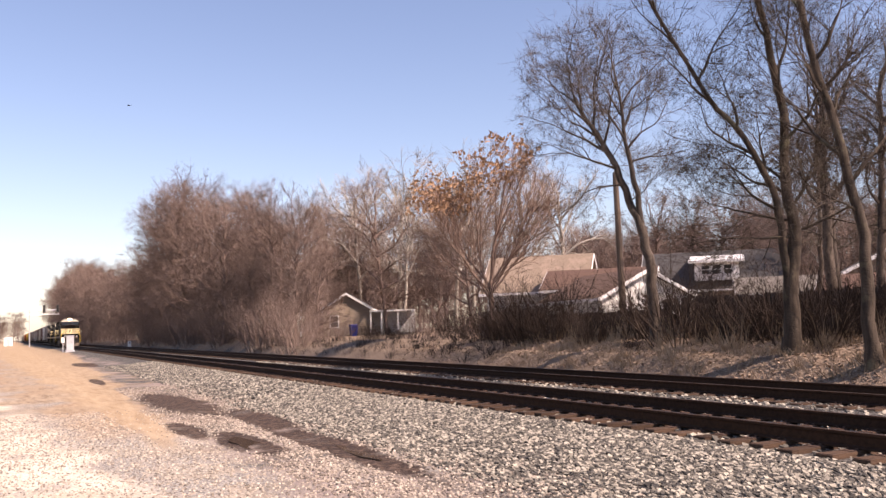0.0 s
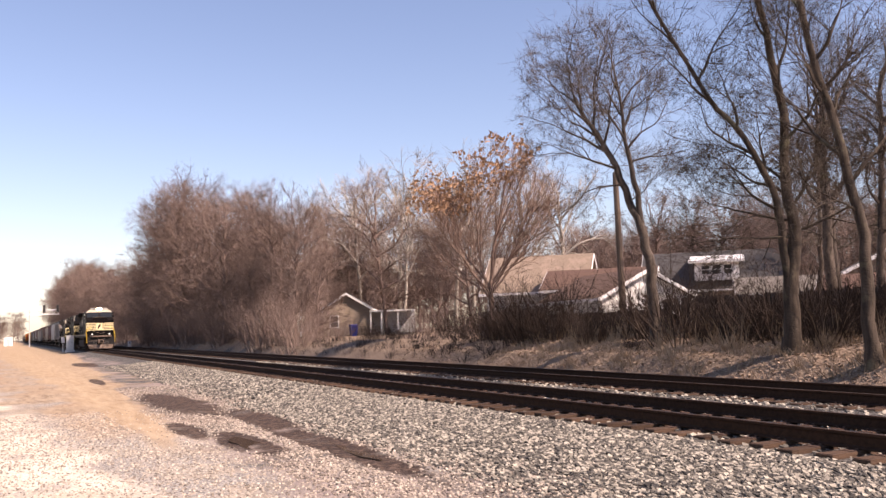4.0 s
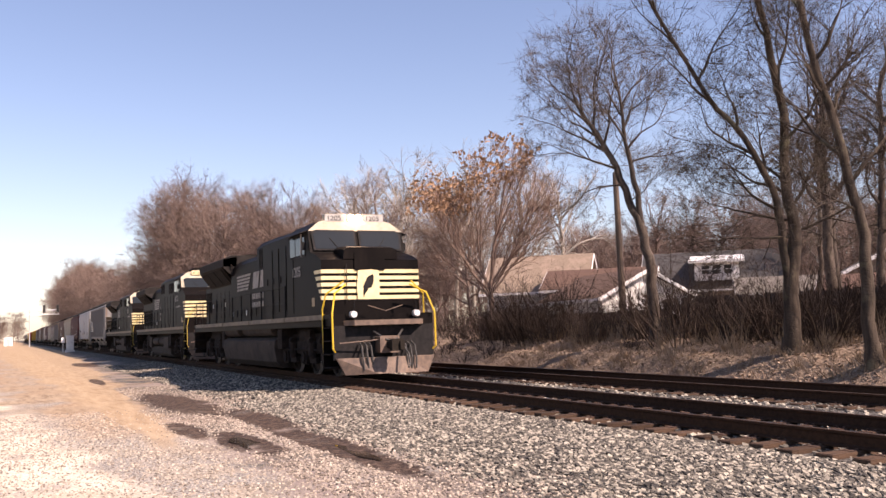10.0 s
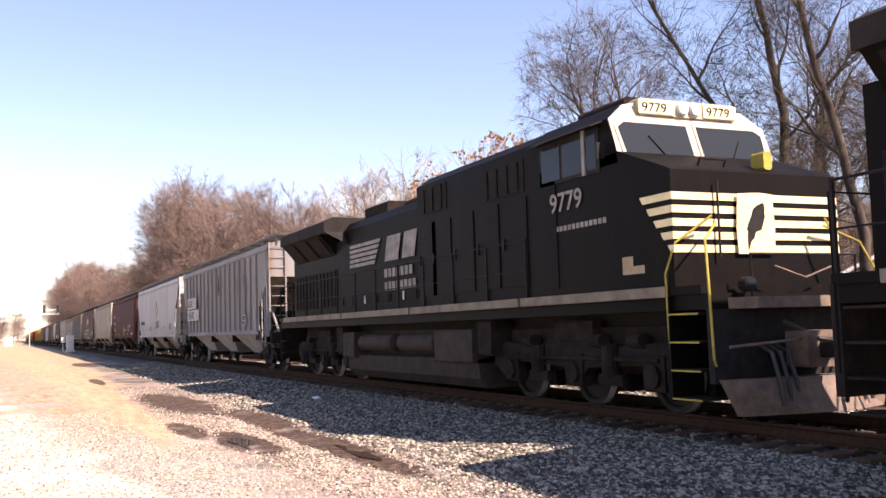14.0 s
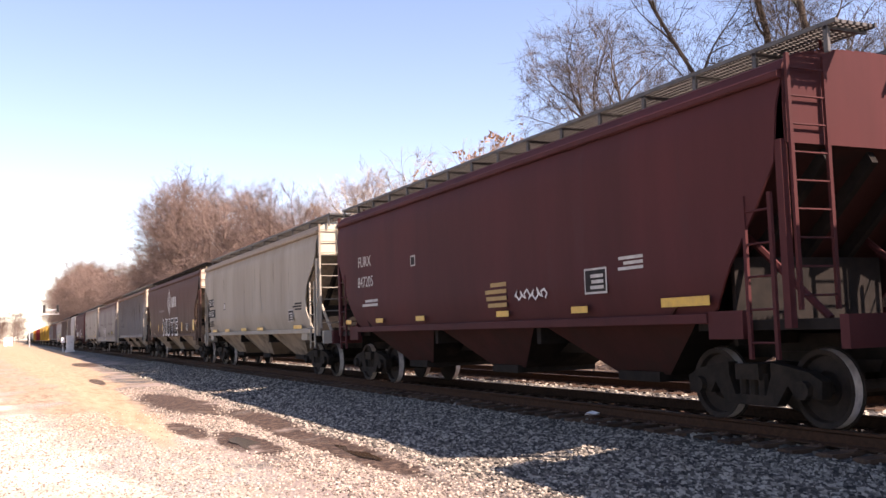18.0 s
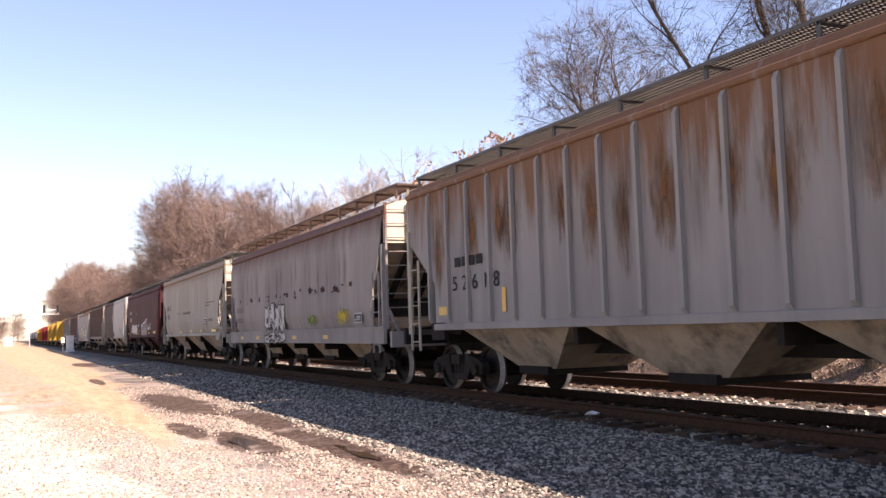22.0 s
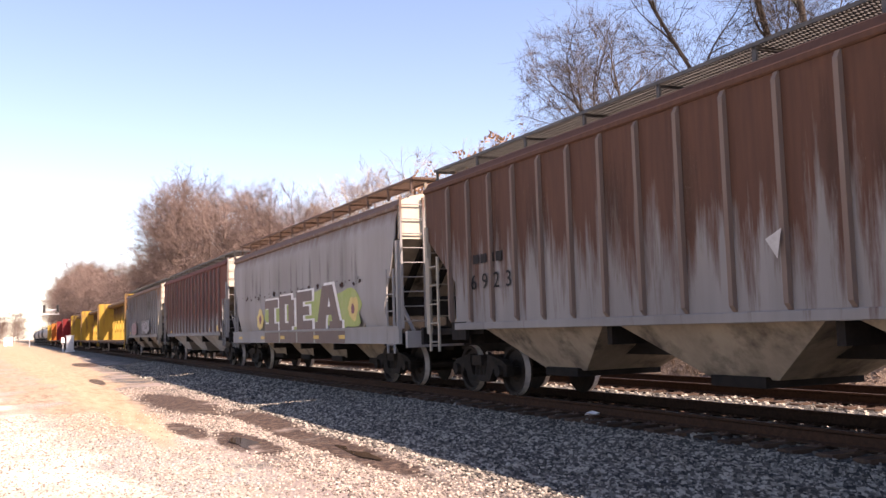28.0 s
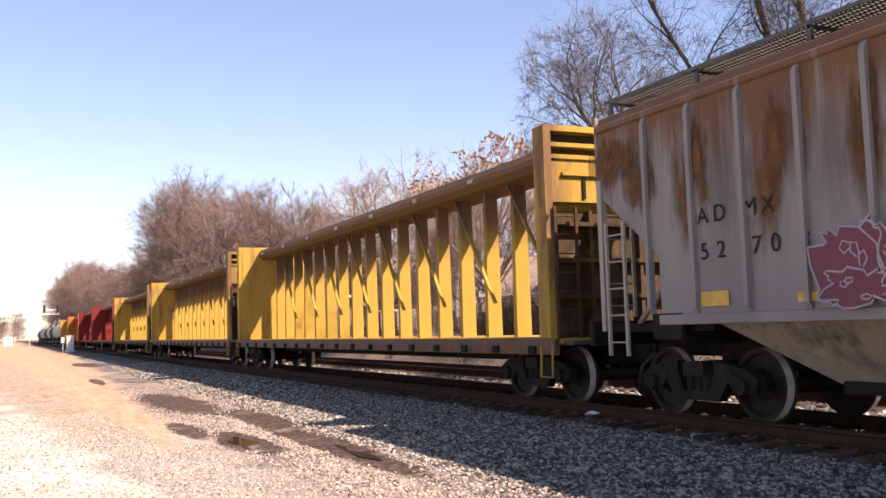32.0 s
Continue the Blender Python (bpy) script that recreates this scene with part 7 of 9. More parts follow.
def ge(number, label):
    L = 22.3
    lo = thing("locomotive", label, "locomotive", "locomotives")
    K = M["locoblack"]
    underbody(lo, L, (7.8, 15.4), boxes=True)
    front_end(lo, rail=0.017, edges=True)
    cab(lo, number, 1.62, 5.2, 2.75, 4.62, False, True, 0.16, -0.02)
    nose_stripes(lo, 1.62, 1.47, (2.18, 2.355, 2.53, 2.705, 2.88), 0.10, 0.75)
    text(lo, number, 4.62, 3.05, 0.42, -1.4935, "locoletter", "number", "white cab number", 0.005, 1.12)
    bars(lo, 3.1, 5.0, 2.74, 2.84, -1.476, "locoletter", 1, chop=16, label="small white lettering")
    plate(lo, [(2.75, 1.95), (2.25, 1.95), (2.25, 2.06), (2.5, 2.06), (2.5, 2.2), (2.75, 2.2)], -1.476, "tanpanel", "panel", "tan panel")
    sec = [(-1.44, 1.73), (-1.44, 4.28), (-1.15, 4.48), (1.15, 4.48), (1.44, 4.28), (1.44, 1.73)]
    part("equipment_cabinet", Mesh().prism(sec, -10.1, -5.2), K, lo)
    grille(lo, 5.5, 7.0, 1.44, 3.55, 4.1, 4)
    grille(lo, 8.6, 9.9, 1.44, 3.65, 4.2, 3)
    for a in (5.4, 6.4, 7.4, 8.4, 9.1):
        doors(lo, a, a + 0.95, 1.44, 1.95, 3.45, 1, "cabinet_door")
    sec = [(-1.02, 1.73), (-1.02, 3.98), (-0.8, 4.22), (0.8, 4.22), (1.02, 3.98), (1.02, 1.73)]
    part("engine_hood", Mesh().prism(sec, -16.6, -10.1), K, lo)
    doors(lo, 10.3, 16.4, 1.02, 1.95, 2.18, 7)
    sec = [(-1.02, 1.73), (-1.02, 3.75), (1.02, 3.75), (1.02, 1.73)]
    part("radiator_cab", Mesh().prism(sec, -21.2, -16.6), K, lo)
    grille(lo, 16.8, 21.0, 1.02, 1.95, 3.0, 12, "radiator_grille")
    # overhanging radiator wings: a flat slab over a slanting underside, its shade put in as black paint
    slab = [(-1.56, 3.97), (-1.56, 4.27), (-1.3, 4.40), (1.3, 4.40), (1.56, 4.27), (1.56, 3.97)]
    part("radiator_wing", Mesh().prism(slab, -20.85, -16.3), M["greyroof"], lo, "overhanging grey radiator wing")
    for s in (-1, 1):
        part("wing_underside", Mesh().prism([(s * 1.0, 3.38), (s * 1.50, 3.97), (s * 1.0, 3.97)], -20.8, -16.9), K, lo)
        part("wing_bracket", Mesh().loft([[(-16.3, s * 1.56, 4.0), (-16.3, s * 1.0, 4.0), (-15.75, s * 1.0, 3.62), (-15.75, s * 1.1, 3.62)], [(-16.34, s * 1.56, 4.0), (-16.34, s * 1.0, 4.0), (-15.79, s * 1.0, 3.62), (-15.79, s * 1.1, 3.62)]]), M["greyroof"], lo)
        for a in (17.1, 18.35, 19.6):
            part("wing_screen", Mesh().loft([[(-u, s * 1.07, 3.44), (-u, s * 1.47, 3.91), (-u, s * 1.485, 3.905), (-u, s * 1.085, 3.435)] for u in (a, a + 1.0)]), M["under"], lo)
    part("muffler", ub(Mesh(), 14.2, 15.9, -0.5, 0.5, 4.2, 4.60, 0.04), M["locodirt"], lo)
    part("air_cleaner", ub(Mesh(), 11.4, 12.8, -0.6, 0.6, 4.2, 4.4, 0.06), M["locodirt"], lo)
    horn(lo, 12.4, 4.44)
    part("roof_unit", ub(Mesh(), 3.6, 4.9, -0.7, 0.7, 4.58, 4.78, 0.05), M["locodirt"], lo)
    herald(lo, 11.0, -1.05)
    side_rails(lo, 5.5, 21.3, 11)
    for u in (4.6, 17.7):
        loco_truck(lo, u)
    return lo


M["tanpanel"] = mat("tan metal panel", (0.36, 0.27, 0.16), (0.27, 0.2, 0.12), 5, 0.7)
LOCOS = [(emd(), 0.0), (ge("4123", "black locomotive with a white cab front and cream stripes"), 22.76), (ge("9779", "dusty black locomotive with a white cab front"), 45.06)]


def stained(name, base, base2, rust, rust2, mid, soft, spread=1.3, split=None):
    """Paint with rust, grime or painted-in shade creeping down from the eave (or up to a split along the car)."""
    m = car_paint(name, base, base2, tuple(0.6 * v for v in base2), 0.66)
    nt = m.node_tree
    b = nt.nodes["Principled BSDF"]
    old = b.inputs["Base Color"].links[0].from_socket
    tc = nt.nodes.new("ShaderNodeTexCoord")
    sp = nt.nodes.new("ShaderNodeSeparateXYZ")
    nt.links.new(tc.outputs["Object"], sp.inputs[0])
    mp = nt.nodes.new("ShaderNodeMapping")
    mp.inputs["Scale"].default_value = (2.6, 1, 0.24)
    nt.links.new(tc.outputs["Object"], mp.inputs[0])
    n = nt.nodes.new("ShaderNodeTexNoise")
    n.inputs["Scale"].default_value, n.inputs["Detail"].default_value, n.inputs["Roughness"].default_value = 1.5, 8, 0.68
    nt.links.new(mp.outputs[0], n.inputs["Vector"])
    h = nt.nodes.new("ShaderNodeMath")
    h.operation = "MULTIPLY_ADD"
    nt.links.new(n.outputs["Fac"], h.inputs[0])
    h.inputs[1].default_value = spread * 2
    nt.links.new(sp.outputs[0 if split else 2], h.inputs[2])
    r = nt.nodes.new("ShaderNodeMapRange")
    c = mid + spread
    r.inputs["From Min"].default_value, r.inputs["From Max"].default_value = c - soft, c + soft
    nt.links.new(h.outputs[0], r.inputs["Value"])
    n2 = nt.nodes.new("ShaderNodeTexNoise")
    n2.inputs["Scale"].default_value, n2.inputs["Detail"].default_value = 5, 6
    nt.links.new(mp.outputs[0], n2.inputs["Vector"])
    x2 = nt.nodes.new("ShaderNodeMix")
    x2.data_type = "RGBA"
    x2.inputs[6].default_value, x2.inputs[7].default_value = (*rust, 1), (*rust2, 1)
    nt.links.new(n2.outputs["Fac"], x2.inputs[0])
    x = nt.nodes.new("ShaderNodeMix")
    x.data_type = "RGBA"
    nt.links.new(r.outputs[0], x.inputs[0])
    nt.links.new(old, x.inputs[6])
    nt.links.new(x2.outputs[2], x.inputs[7])
    nt.links.new(x.outputs[2], b.inputs["Base Color"])
    return m


GREY, GREY2 = (0.36, 0.345, 0.33), (0.27, 0.255, 0.245)
PAINTS["rusty"] = stained("grey paint rusted from the eaves down", GREY, GREY2, (0.112, 0.055, 0.036), (0.058, 0.031, 0.023), 2.25, 0.48, 2.8)
PAINTS["redrust"] = stained("grey paint under solid red rust", GREY, GREY2, (0.150, 0.044, 0.028), (0.070, 0.026, 0.020), 1.95, 0.30, 1.25)
PAINTS["grey_rust"] = stained("grey paint with brown rust streaks", GREY, GREY2, (0.17, 0.09, 0.05), (0.11, 0.06, 0.036), 3.45, 0.5, 2.3)
PAINTS["dirtywhite"] = stained("grimy white paint with rust along the eave", (0.37, 0.345, 0.325), (0.25, 0.225, 0.21), (0.085, 0.040, 0.032), (0.15, 0.09, 0.07), 3.72, 0.30, 0.5)
PAINTS["paintedwhite"] = stained("dull white paint with a rusty eave", (0.44, 0.425, 0.41), (0.35, 0.33, 0.315), (0.11, 0.06, 0.045), (0.19, 0.13, 0.10), 3.86, 0.18, 0.35)
PAINTS["beige"] = stained("beige paint with grime along the eave", (0.50, 0.46, 0.38), (0.41, 0.37, 0.30), (0.20, 0.15, 0.11), (0.28, 0.23, 0.17), 3.95, 0.16, 0.3)
PAINTS["cream"] = stained("cream paint with brown grime along the eave", (0.48, 0.45, 0.39), (0.38, 0.35, 0.30), (0.17, 0.125, 0.095), (0.27, 0.215, 0.16), 3.78, 0.22, 0.4)
PAINTS["endcream"] = car_paint("pale cream end paint", (0.80, 0.73, 0.58), (0.74, 0.67, 0.53), (0.36, 0.28, 0.20), 0.66)
PAINTS["brown"] = stained("faded brown paint with pale streaks", (0.165, 0.106, 0.076), (0.11, 0.070, 0.050), (0.098, 0.047, 0.036), (0.066, 0.033, 0.027), 2.6, 0.6, 1.8)
PAINTS["halves"] = stained("white paint with a dark brown rear half", (0.11, 0.07, 0.055), (0.085, 0.055, 0.045), (0.40, 0.385, 0.365), (0.34, 0.325, 0.305), -9.3, 0.03, 0.12, split=True)
# brown towards the top stands for the top chord's shadow on the columns
PAINTS["yellowworn"] = stained("yellow paint with shade browned in towards the top", (0.60, 0.385, 0.07), (0.46, 0.29, 0.05), (0.10, 0.058, 0.035), (0.16, 0.10, 0.05), 3.2, 0.35, 0.55)
M["green"] = mat("green spray paint", (0.20, 0.27, 0.035), (0.26, 0.30, 0.08), 3, 0.6)
M["sprayyellow"] = mat("yellow spray paint", (0.55, 0.42, 0.12), (0.45, 0.30, 0.08), 3, 0.6)
M["spraybrown"] = mat("dark brown spray paint", (0.062, 0.028, 0.024), (0.085, 0.04, 0.03), 3, 0.6)
M["spraypink"] = mat("crimson spray paint", (0.15, 0.018, 0.042), (0.11, 0.016, 0.034), 3, 0.6)
M["spraywhite"] = mat("white spray paint", (0.66, 0.65, 0.63), (0.5, 0.48, 0.46), 5, 0.6)
M["oxidespray"] = mat("dull maroon spray paint", (0.11, 0.055, 0.06), (0.08, 0.04, 0.045), 3, 0.6)
M["greenink"] = mat("dark green spray paint", (0.07, 0.09, 0.06), (0.05, 0.065, 0.045), 3, 0.6)
M["greyspray"] = mat("dull silver spray paint", (0.36, 0.345, 0.33), (0.27, 0.255, 0.245), 4, 0.6)
M["lilacspray"] = mat("pale lilac spray paint", (0.30, 0.275, 0.29), (0.23, 0.21, 0.225), 3, 0.6)
M["navy"] = mat("dark blue emblem paint", (0.03, 0.035, 0.07), (0.05, 0.05, 0.08), 5, 0.6)
M["tanemblem"] = mat("tan emblem paint", (0.45, 0.38, 0.26), (0.36, 0.30, 0.2), 5, 0.6)
M["ochrestain"] = mat("yellow-brown stain", (0.32, 0.22, 0.07), (0.25, 0.15, 0.05), 5, 0.7)


def rect(parent, u0, u1, z0, z1, y, material, name="marking", label=""):
    return plate(parent, [(u0, z0), (u1, z0), (u1, z1), (u0, z1)], y, material, name, label)


def blob(parent, u, z, ru, rz, y, material, seed, name="graffiti", label="", wild=0.35):
    pts = []
    for k in range(30):
        a = 6.2832 * k / 30
        q = 1 + wild * noise.noise((math.cos(a) * 1.8 + seed, math.sin(a) * 1.8, seed))
        pts.append((u + ru * q * math.cos(a), z + rz * q * math.sin(a)))
    return plate(parent, pts, y, material, name, label)


def scrawl(parent, u0, u1, z0, z1, y, material, seed, n=14, r=0.02, name="graffiti", label="spray-painted scrawl"):
    """A looping sprayed line."""
    rs, pts = random.Random(seed), []
    for k in range(n * 4):
        a = k / (n * 4)
        pts.append((-(u0 + (u1 - u0) * (a + 0.05 * math.sin(k * 2.1))), y, (z0 + z1) / 2 + (z1 - z0) / 2 * math.sin(k * 1.57 + rs.uniform(-0.5, 0.5)) * rs.uniform(0.5, 1)))
    me, row = Mesh(), []
    for i, q in enumerate(pts):
        d = Vector(pts[min(i + 1, len(pts) - 1)]) - Vector(pts[max(i - 1, 0)])
        w = Vector((-d.z, 0, d.x)).normalized() * r
        row += [Vector(q) - w, Vector(q) + w]
    me.add(row, [(2 * i, 2 * i + 1, 2 * i + 3, 2 * i + 2) for i in range(len(pts) - 1)])
    return part(name, me, M[material], parent, label)


def ribbon(parent, pts, y, material, r=0.02, name="graffiti", label="sprayed outline"):
    """A sprayed line through points in u and z."""
    row = []
    for i, (u, z) in enumerate(pts):
        (ua, za), (ub_, zb) = pts[max(i - 1, 0)], pts[min(i + 1, len(pts) - 1)]
        d = Vector((ub_ - ua, zb - za)).normalized() if (ub_ - ua, zb - za) != (0, 0) else Vector((1, 0))
        row += [(-(u - d.y * r), y, z + d.x * r), (-(u + d.y * r), y, z - d.x * r)]
    return part(name, Mesh().add(row, [(2 * i, 2 * i + 1, 2 * i + 3, 2 * i + 2) for i in range(len(pts) - 1)]), M[material], parent, label)


def throwup(parent, u0, u1, z0, z1, n, y, fill, line, seed, r=0.022, label="sprayed bubble letter"):
    """A row of lumpy sprayed letters, each filled, outlined and marked inside."""
    rs = random.Random(seed)
    w = (u1 - u0) / n
    for k in range(n):
        cu, cz, h = u0 + w * (k + 0.5), (z0 + z1) / 2 + rs.uniform(-0.06, 0.06), z1 - z0
        lean, pts = rs.uniform(-0.25, 0.35), []
        for i in range(34):
            a = 6.2832 * i / 34
            c, d = math.cos(a), math.sin(a)
            q = 1 + 0.55 * noise.noise((c * 1.6 + seed + 3 * k, d * 1.6, seed)) + 0.55 * noise.noise((c * 3.4 + seed, d * 3.4 + 5 * k, seed + 2))
            pts.append((cu + abs(w) * 0.62 * q * math.copysign(abs(c) ** 0.6, c) + lean * d * h * 0.5, cz + h * 0.5 * min(q, 1.25) * math.copysign(abs(d) ** 0.55, d)))
        plate(parent, pts, y - 0.0008 * k, fill, "graffiti", label)
        ribbon(parent, pts + pts[:1], y - 0.004 - 0.0008 * k, line, r)
        for j in range(3):
            p = (cu + rs.uniform(-0.3, 0.3) * w, cz + rs.uniform(-0.3, 0.3) * h)
            a = rs.uniform(0, 6.28)
            stroke = [(p[0] + 0.17 * abs(w) * t * math.cos(a + 1.1 * t), p[1] + 0.17 * h * t * math.sin(a + 1.1 * t)) for t in (-1.3, -0.7, 0.0, 0.7, 1.3)]
            ribbon(parent, stroke, y - 0.0046 - 0.0006 * j - 0.0008 * k, line, r * 0.85)


def data_box(car, u, z, y, w=0.55, h=0.36):
    """Black consolidated stencil with a white border."""
    rect(car, u, u - w, z, z + h, y, "lettering", "stencil_frame")
    a = rect(car, u - 0.03, u - w + 0.03, z + 0.03, z + h - 0.03, y - 0.003, "blackpaint", "stencil")
    bars(car, u - w + 0.08, u - 0.08, z + 0.07, z + h - 0.06, y - 0.006, "lettering", 3, "stencil_text")


def reflectors(car, length, z, y, us, h=0.10, w=0.45, material="safetyyellow"):
    for u in us:
        rect(car, u, u + w, z, z + h, y, material, "reflector", "yellow reflector strip")


TRAIN = []
M["ribgrey"] = car_paint("pale grey rib paint", (0.37, 0.355, 0.335), (0.28, 0.265, 0.25), (0.19, 0.11, 0.065), 0.58)
M["ribrust"] = car_paint("rusty rib paint", (0.22, 0.145, 0.11), (0.30, 0.26, 0.235), (0.10, 0.05, 0.032), 0.55)
M["ribpink"] = car_paint("rust-washed rib paint", (0.23, 0.125, 0.10), (0.33, 0.29, 0.27), (0.12, 0.05, 0.035), 0.56)
M["sillrust"] = mat("rust-stained sill", (0.085, 0.042, 0.024), (0.14, 0.07, 0.028), 4, 0.8)

# 1: grey ribbed hopper
c, y = hopper("grey ribbed covered hopper car with a grimy side", 18.4, "grey_ribbed", "ribbed", ribs=17)
rect(c, 15.9, 13.6, 2.5, 3.0, y - 0.05, "lettering", "number_panel")
rect(c, 15.9, 13.0, 1.95, 2.45, y - 0.05, "lettering", "number_panel")
text(c, "AEX", 15.75, 2.58, 0.5, y - 0.054, "blackpaint", "number", wide=1.3)
text(c, "18542", 15.75, 2.03, 0.5, y - 0.054, "blackpaint", "number", wide=1.3)
data_box(c, 4.3, 1.6, y - 0.004)
TRAIN.append((c, 67.3))
# 2: white hopper with a leaf emblem
c, y = hopper("white covered hopper car with a dark leaf emblem", 18.3, "white", "round", lower="beige")
plate(c, [(8.53, 3.36), (9.18, 2.84), (8.9, 2.5), (8.62, 2.22), (8.35, 2.42), (7.92, 2.72)], y, "navy", label="dark blue diamond emblem")
plate(c, [(8.6, 3.12), (8.95, 2.78), (8.74, 2.5), (8.62, 2.28), (8.45, 2.55), (8.35, 2.8)], y - 0.003, "tanemblem", label="tan leaf shape in the emblem")
bars(c, 7.7, 9.05, 1.75, 2.3, y, "navy", 1, chop=3, label="dark block lettering")
bars(c, 13.9, 15.7, 2.02, 2.30, y, "blackpaint", 1, chop=9)
data_box(c, 3.7, 1.62, y)
for u, z0, z1 in ((9.5, 1.56, 1.9), (13.2, 1.75, 2.05)):
    rect(c, u, u + 0.16, z0, z1, y, "safetyyellow", "reflector")
for u, z in ((14.6, 1.75), (11.9, 1.7), (11.4, 1.75), (10.9, 1.72), (5.7, 1.75)):
    blob(c, u, z, 0.12, 0.26, y, "rustfade", u, "scuff", "dark scuff", 0.3)
TRAIN.append((c, 85.72))
# 3: oxide red hopper
c, y = hopper("oxide red covered hopper car with white numbers", 17.95, "oxide", "smooth", posts=15)
text(c, "FURX", 15.2, 2.82, 0.36, y, "lettering", "number", "white stencilled number")
text(c, "847205", 15.24, 2.33, 0.36, y, "lettering", "number", "white stencilled number")
rect(c, 11.85, 11.60, 2.62, 2.85, y, "lettering")
rect(c, 11.82, 11.63, 2.65, 2.82, y - 0.003, "blackpaint")
data_box(c, 5.15, 1.72, y, 0.58, 0.38)
bars(c, 3.7, 4.4, 2.02, 2.24, y, "lettering", 3)
bars(c, 13.9, 15.2, 1.85, 2.05, y, "lettering", 2)
bars(c, 7.6, 8.5, 1.62, 2.1, y, "ochrestain", 4, label="faded yellow writing")
scrawl(c, 7.3, 6.2, 1.7, 1.9, y, "spraywhite", 3, 6)
reflectors(c, 18, 1.45, y, (15.8, 13.6, 11.2, 7.55, 5.1))
reflectors(c, 18, 1.47, y, (2.4,), 0.12, 0.95)
TRAIN.append((c, 104.05))
# 4: beige hopper
c, y = hopper("beige covered hopper car with rounded end openings", 18.3, "beige", "round", ends="endcream")
rect(c, 16.60, 15.50, 2.45, 2.78, y, "blackpaint", "number_panel")
rect(c, 16.56, 15.15, 2.00, 2.33, y, "blackpaint", "number_panel")
text(c, "NDYX", 16.52, 2.50, 0.33, y - 0.004, "lettering", "number", wide=1.12)
text(c, "849352", 16.50, 2.05, 0.33, y - 0.004, "lettering", "number", wide=1.08)
rect(c, 13.47, 13.15, 2.26, 2.52, y, "blackpaint")
rect(c, 13.44, 13.18, 2.29, 2.49, y - 0.003, "lettering")
bars(c, 15.6, 16.4, 1.62, 1.88, y, "blackpaint", 3)
bars(c, 2.3, 3.3, 1.95, 2.2, y, "blackpaint", 3)
data_box(c, 3.75, 1.62, y)
reflectors(c, 18, 1.385, y, (14.86, 12.4, 9.5, 7.0), 0.10, 0.85)
reflectors(c, 18, 1.385, y, (2.3,), 0.11, 0.9)
TRAIN.append((c, 122.0))
# 5: brown hopper with graffiti
c, y = hopper("faded brown covered hopper car with sprayed block letters", 19.05, "brown", "round", walk=M["under"], ends="endcream")
plate(c, [(9.45, 3.80), (10.0, 3.35), (10.18, 3.0), (9.9, 2.75), (9.55, 2.5), (9.5, 2.3), (9.4, 2.5), (9.15, 2.72), (8.9, 2.95), (9.05, 3.3)], y, "lettering", label="white spade-shaped emblem")
plate(c, [(9.45, 3.68), (9.93, 3.3), (10.08, 3.0), (9.85, 2.8), (9.55, 2.58), (9.42, 2.6), (9.2, 2.76), (8.98, 2.97), (9.12, 3.27)], y - 0.003, "spraybrown")
plate(c, [(9.47, 3.45), (9.85, 3.05), (9.5, 2.68), (9.12, 3.0)], y - 0.006, "lettering")
for du, dz in ((0, 0.18), (0, -0.18), (0.16, 0), (-0.16, 0)):
    blob(c, 9.48 + du, 3.06 + dz, 0.10, 0.10, y - 0.009, "spraybrown", 1.0, "emblem", "", 0.0)
bars(c, 7.25, 8.8, 2.80, 3.45, y, "lettering", 1, chop=3, label="white block lettering")
for ch, u, w in (("N", 11.75, 1.45), ("U", 10.25, 1.25), ("T", 8.85, 1.3), ("E", 7.55, 1.45)):
    text(c, ch, u + 0.06, 1.36, 1.16, y, "spraywhite", "graffiti", "white outlined black block letter", 0.075, w)
    text(c, ch, u, 1.41, 1.08, y - 0.004, "blackpaint", "graffiti", "", 0.03, w)
for u, z0, z1, w in ((5.55, 1.5, 1.95, 0.22), (2.35, 1.52, 2.02, 0.42), (17.1, 1.85, 2.2, 0.14), (13.6, 1.6, 1.95, 0.14), (12.1, 1.6, 1.92, 0.14)):
    rect(c, u, u - w, z0, z1, y, "safetyyellow", "reflector", "yellow reflector strip")
data_box(c, 4.2, 1.53, y, 0.55, 0.33)
bars(c, 11.3, 13.3, 2.62, 2.78, y, "spraybrown", 1, chop=10)
TRAIN.append((c, 140.3))
# 6: grey ribbed hopper with rust streaks
c, y = hopper("grey ribbed covered hopper car streaked with brown rust", 18.4, "grey_rust", "ribbed", ribs=17, lower="beige", ends="endcream")
bars(c, 14.15, 15.4, 2.45, 2.68, y + 0.045, "blackpaint", 1, chop=4, label="black stencilled marks")
for i, ch in enumerate("52618"):
    text(c, ch, 15.45 - i * 0.43, 2.0, 0.40, y + 0.045, "blackpaint", "number", "black stencilled number", wide=1.2)
data_box(c, 4.35, 1.6, y + 0.05, 0.45, 0.34)
rect(c, 16.1, 15.6, 1.54, 1.70, y + 0.045, "safetyyellow", "reflector")
rect(c, 13.42, 13.28, 1.54, 1.97, y + 0.045, "safetyyellow", "reflector")
TRAIN.append((c, 159.35))
# 7: grimy white car with a deep side sill
c, y = hopper("grimy white covered hopper car with graffiti and rusty eaves", 17.95, "dirtywhite", "sill", sill=1.30, ends="endcream", walk=mat("rust-brown roof walkway", (0.13, 0.085, 0.06), (0.08, 0.05, 0.04), 5, 0.85), posts=12)
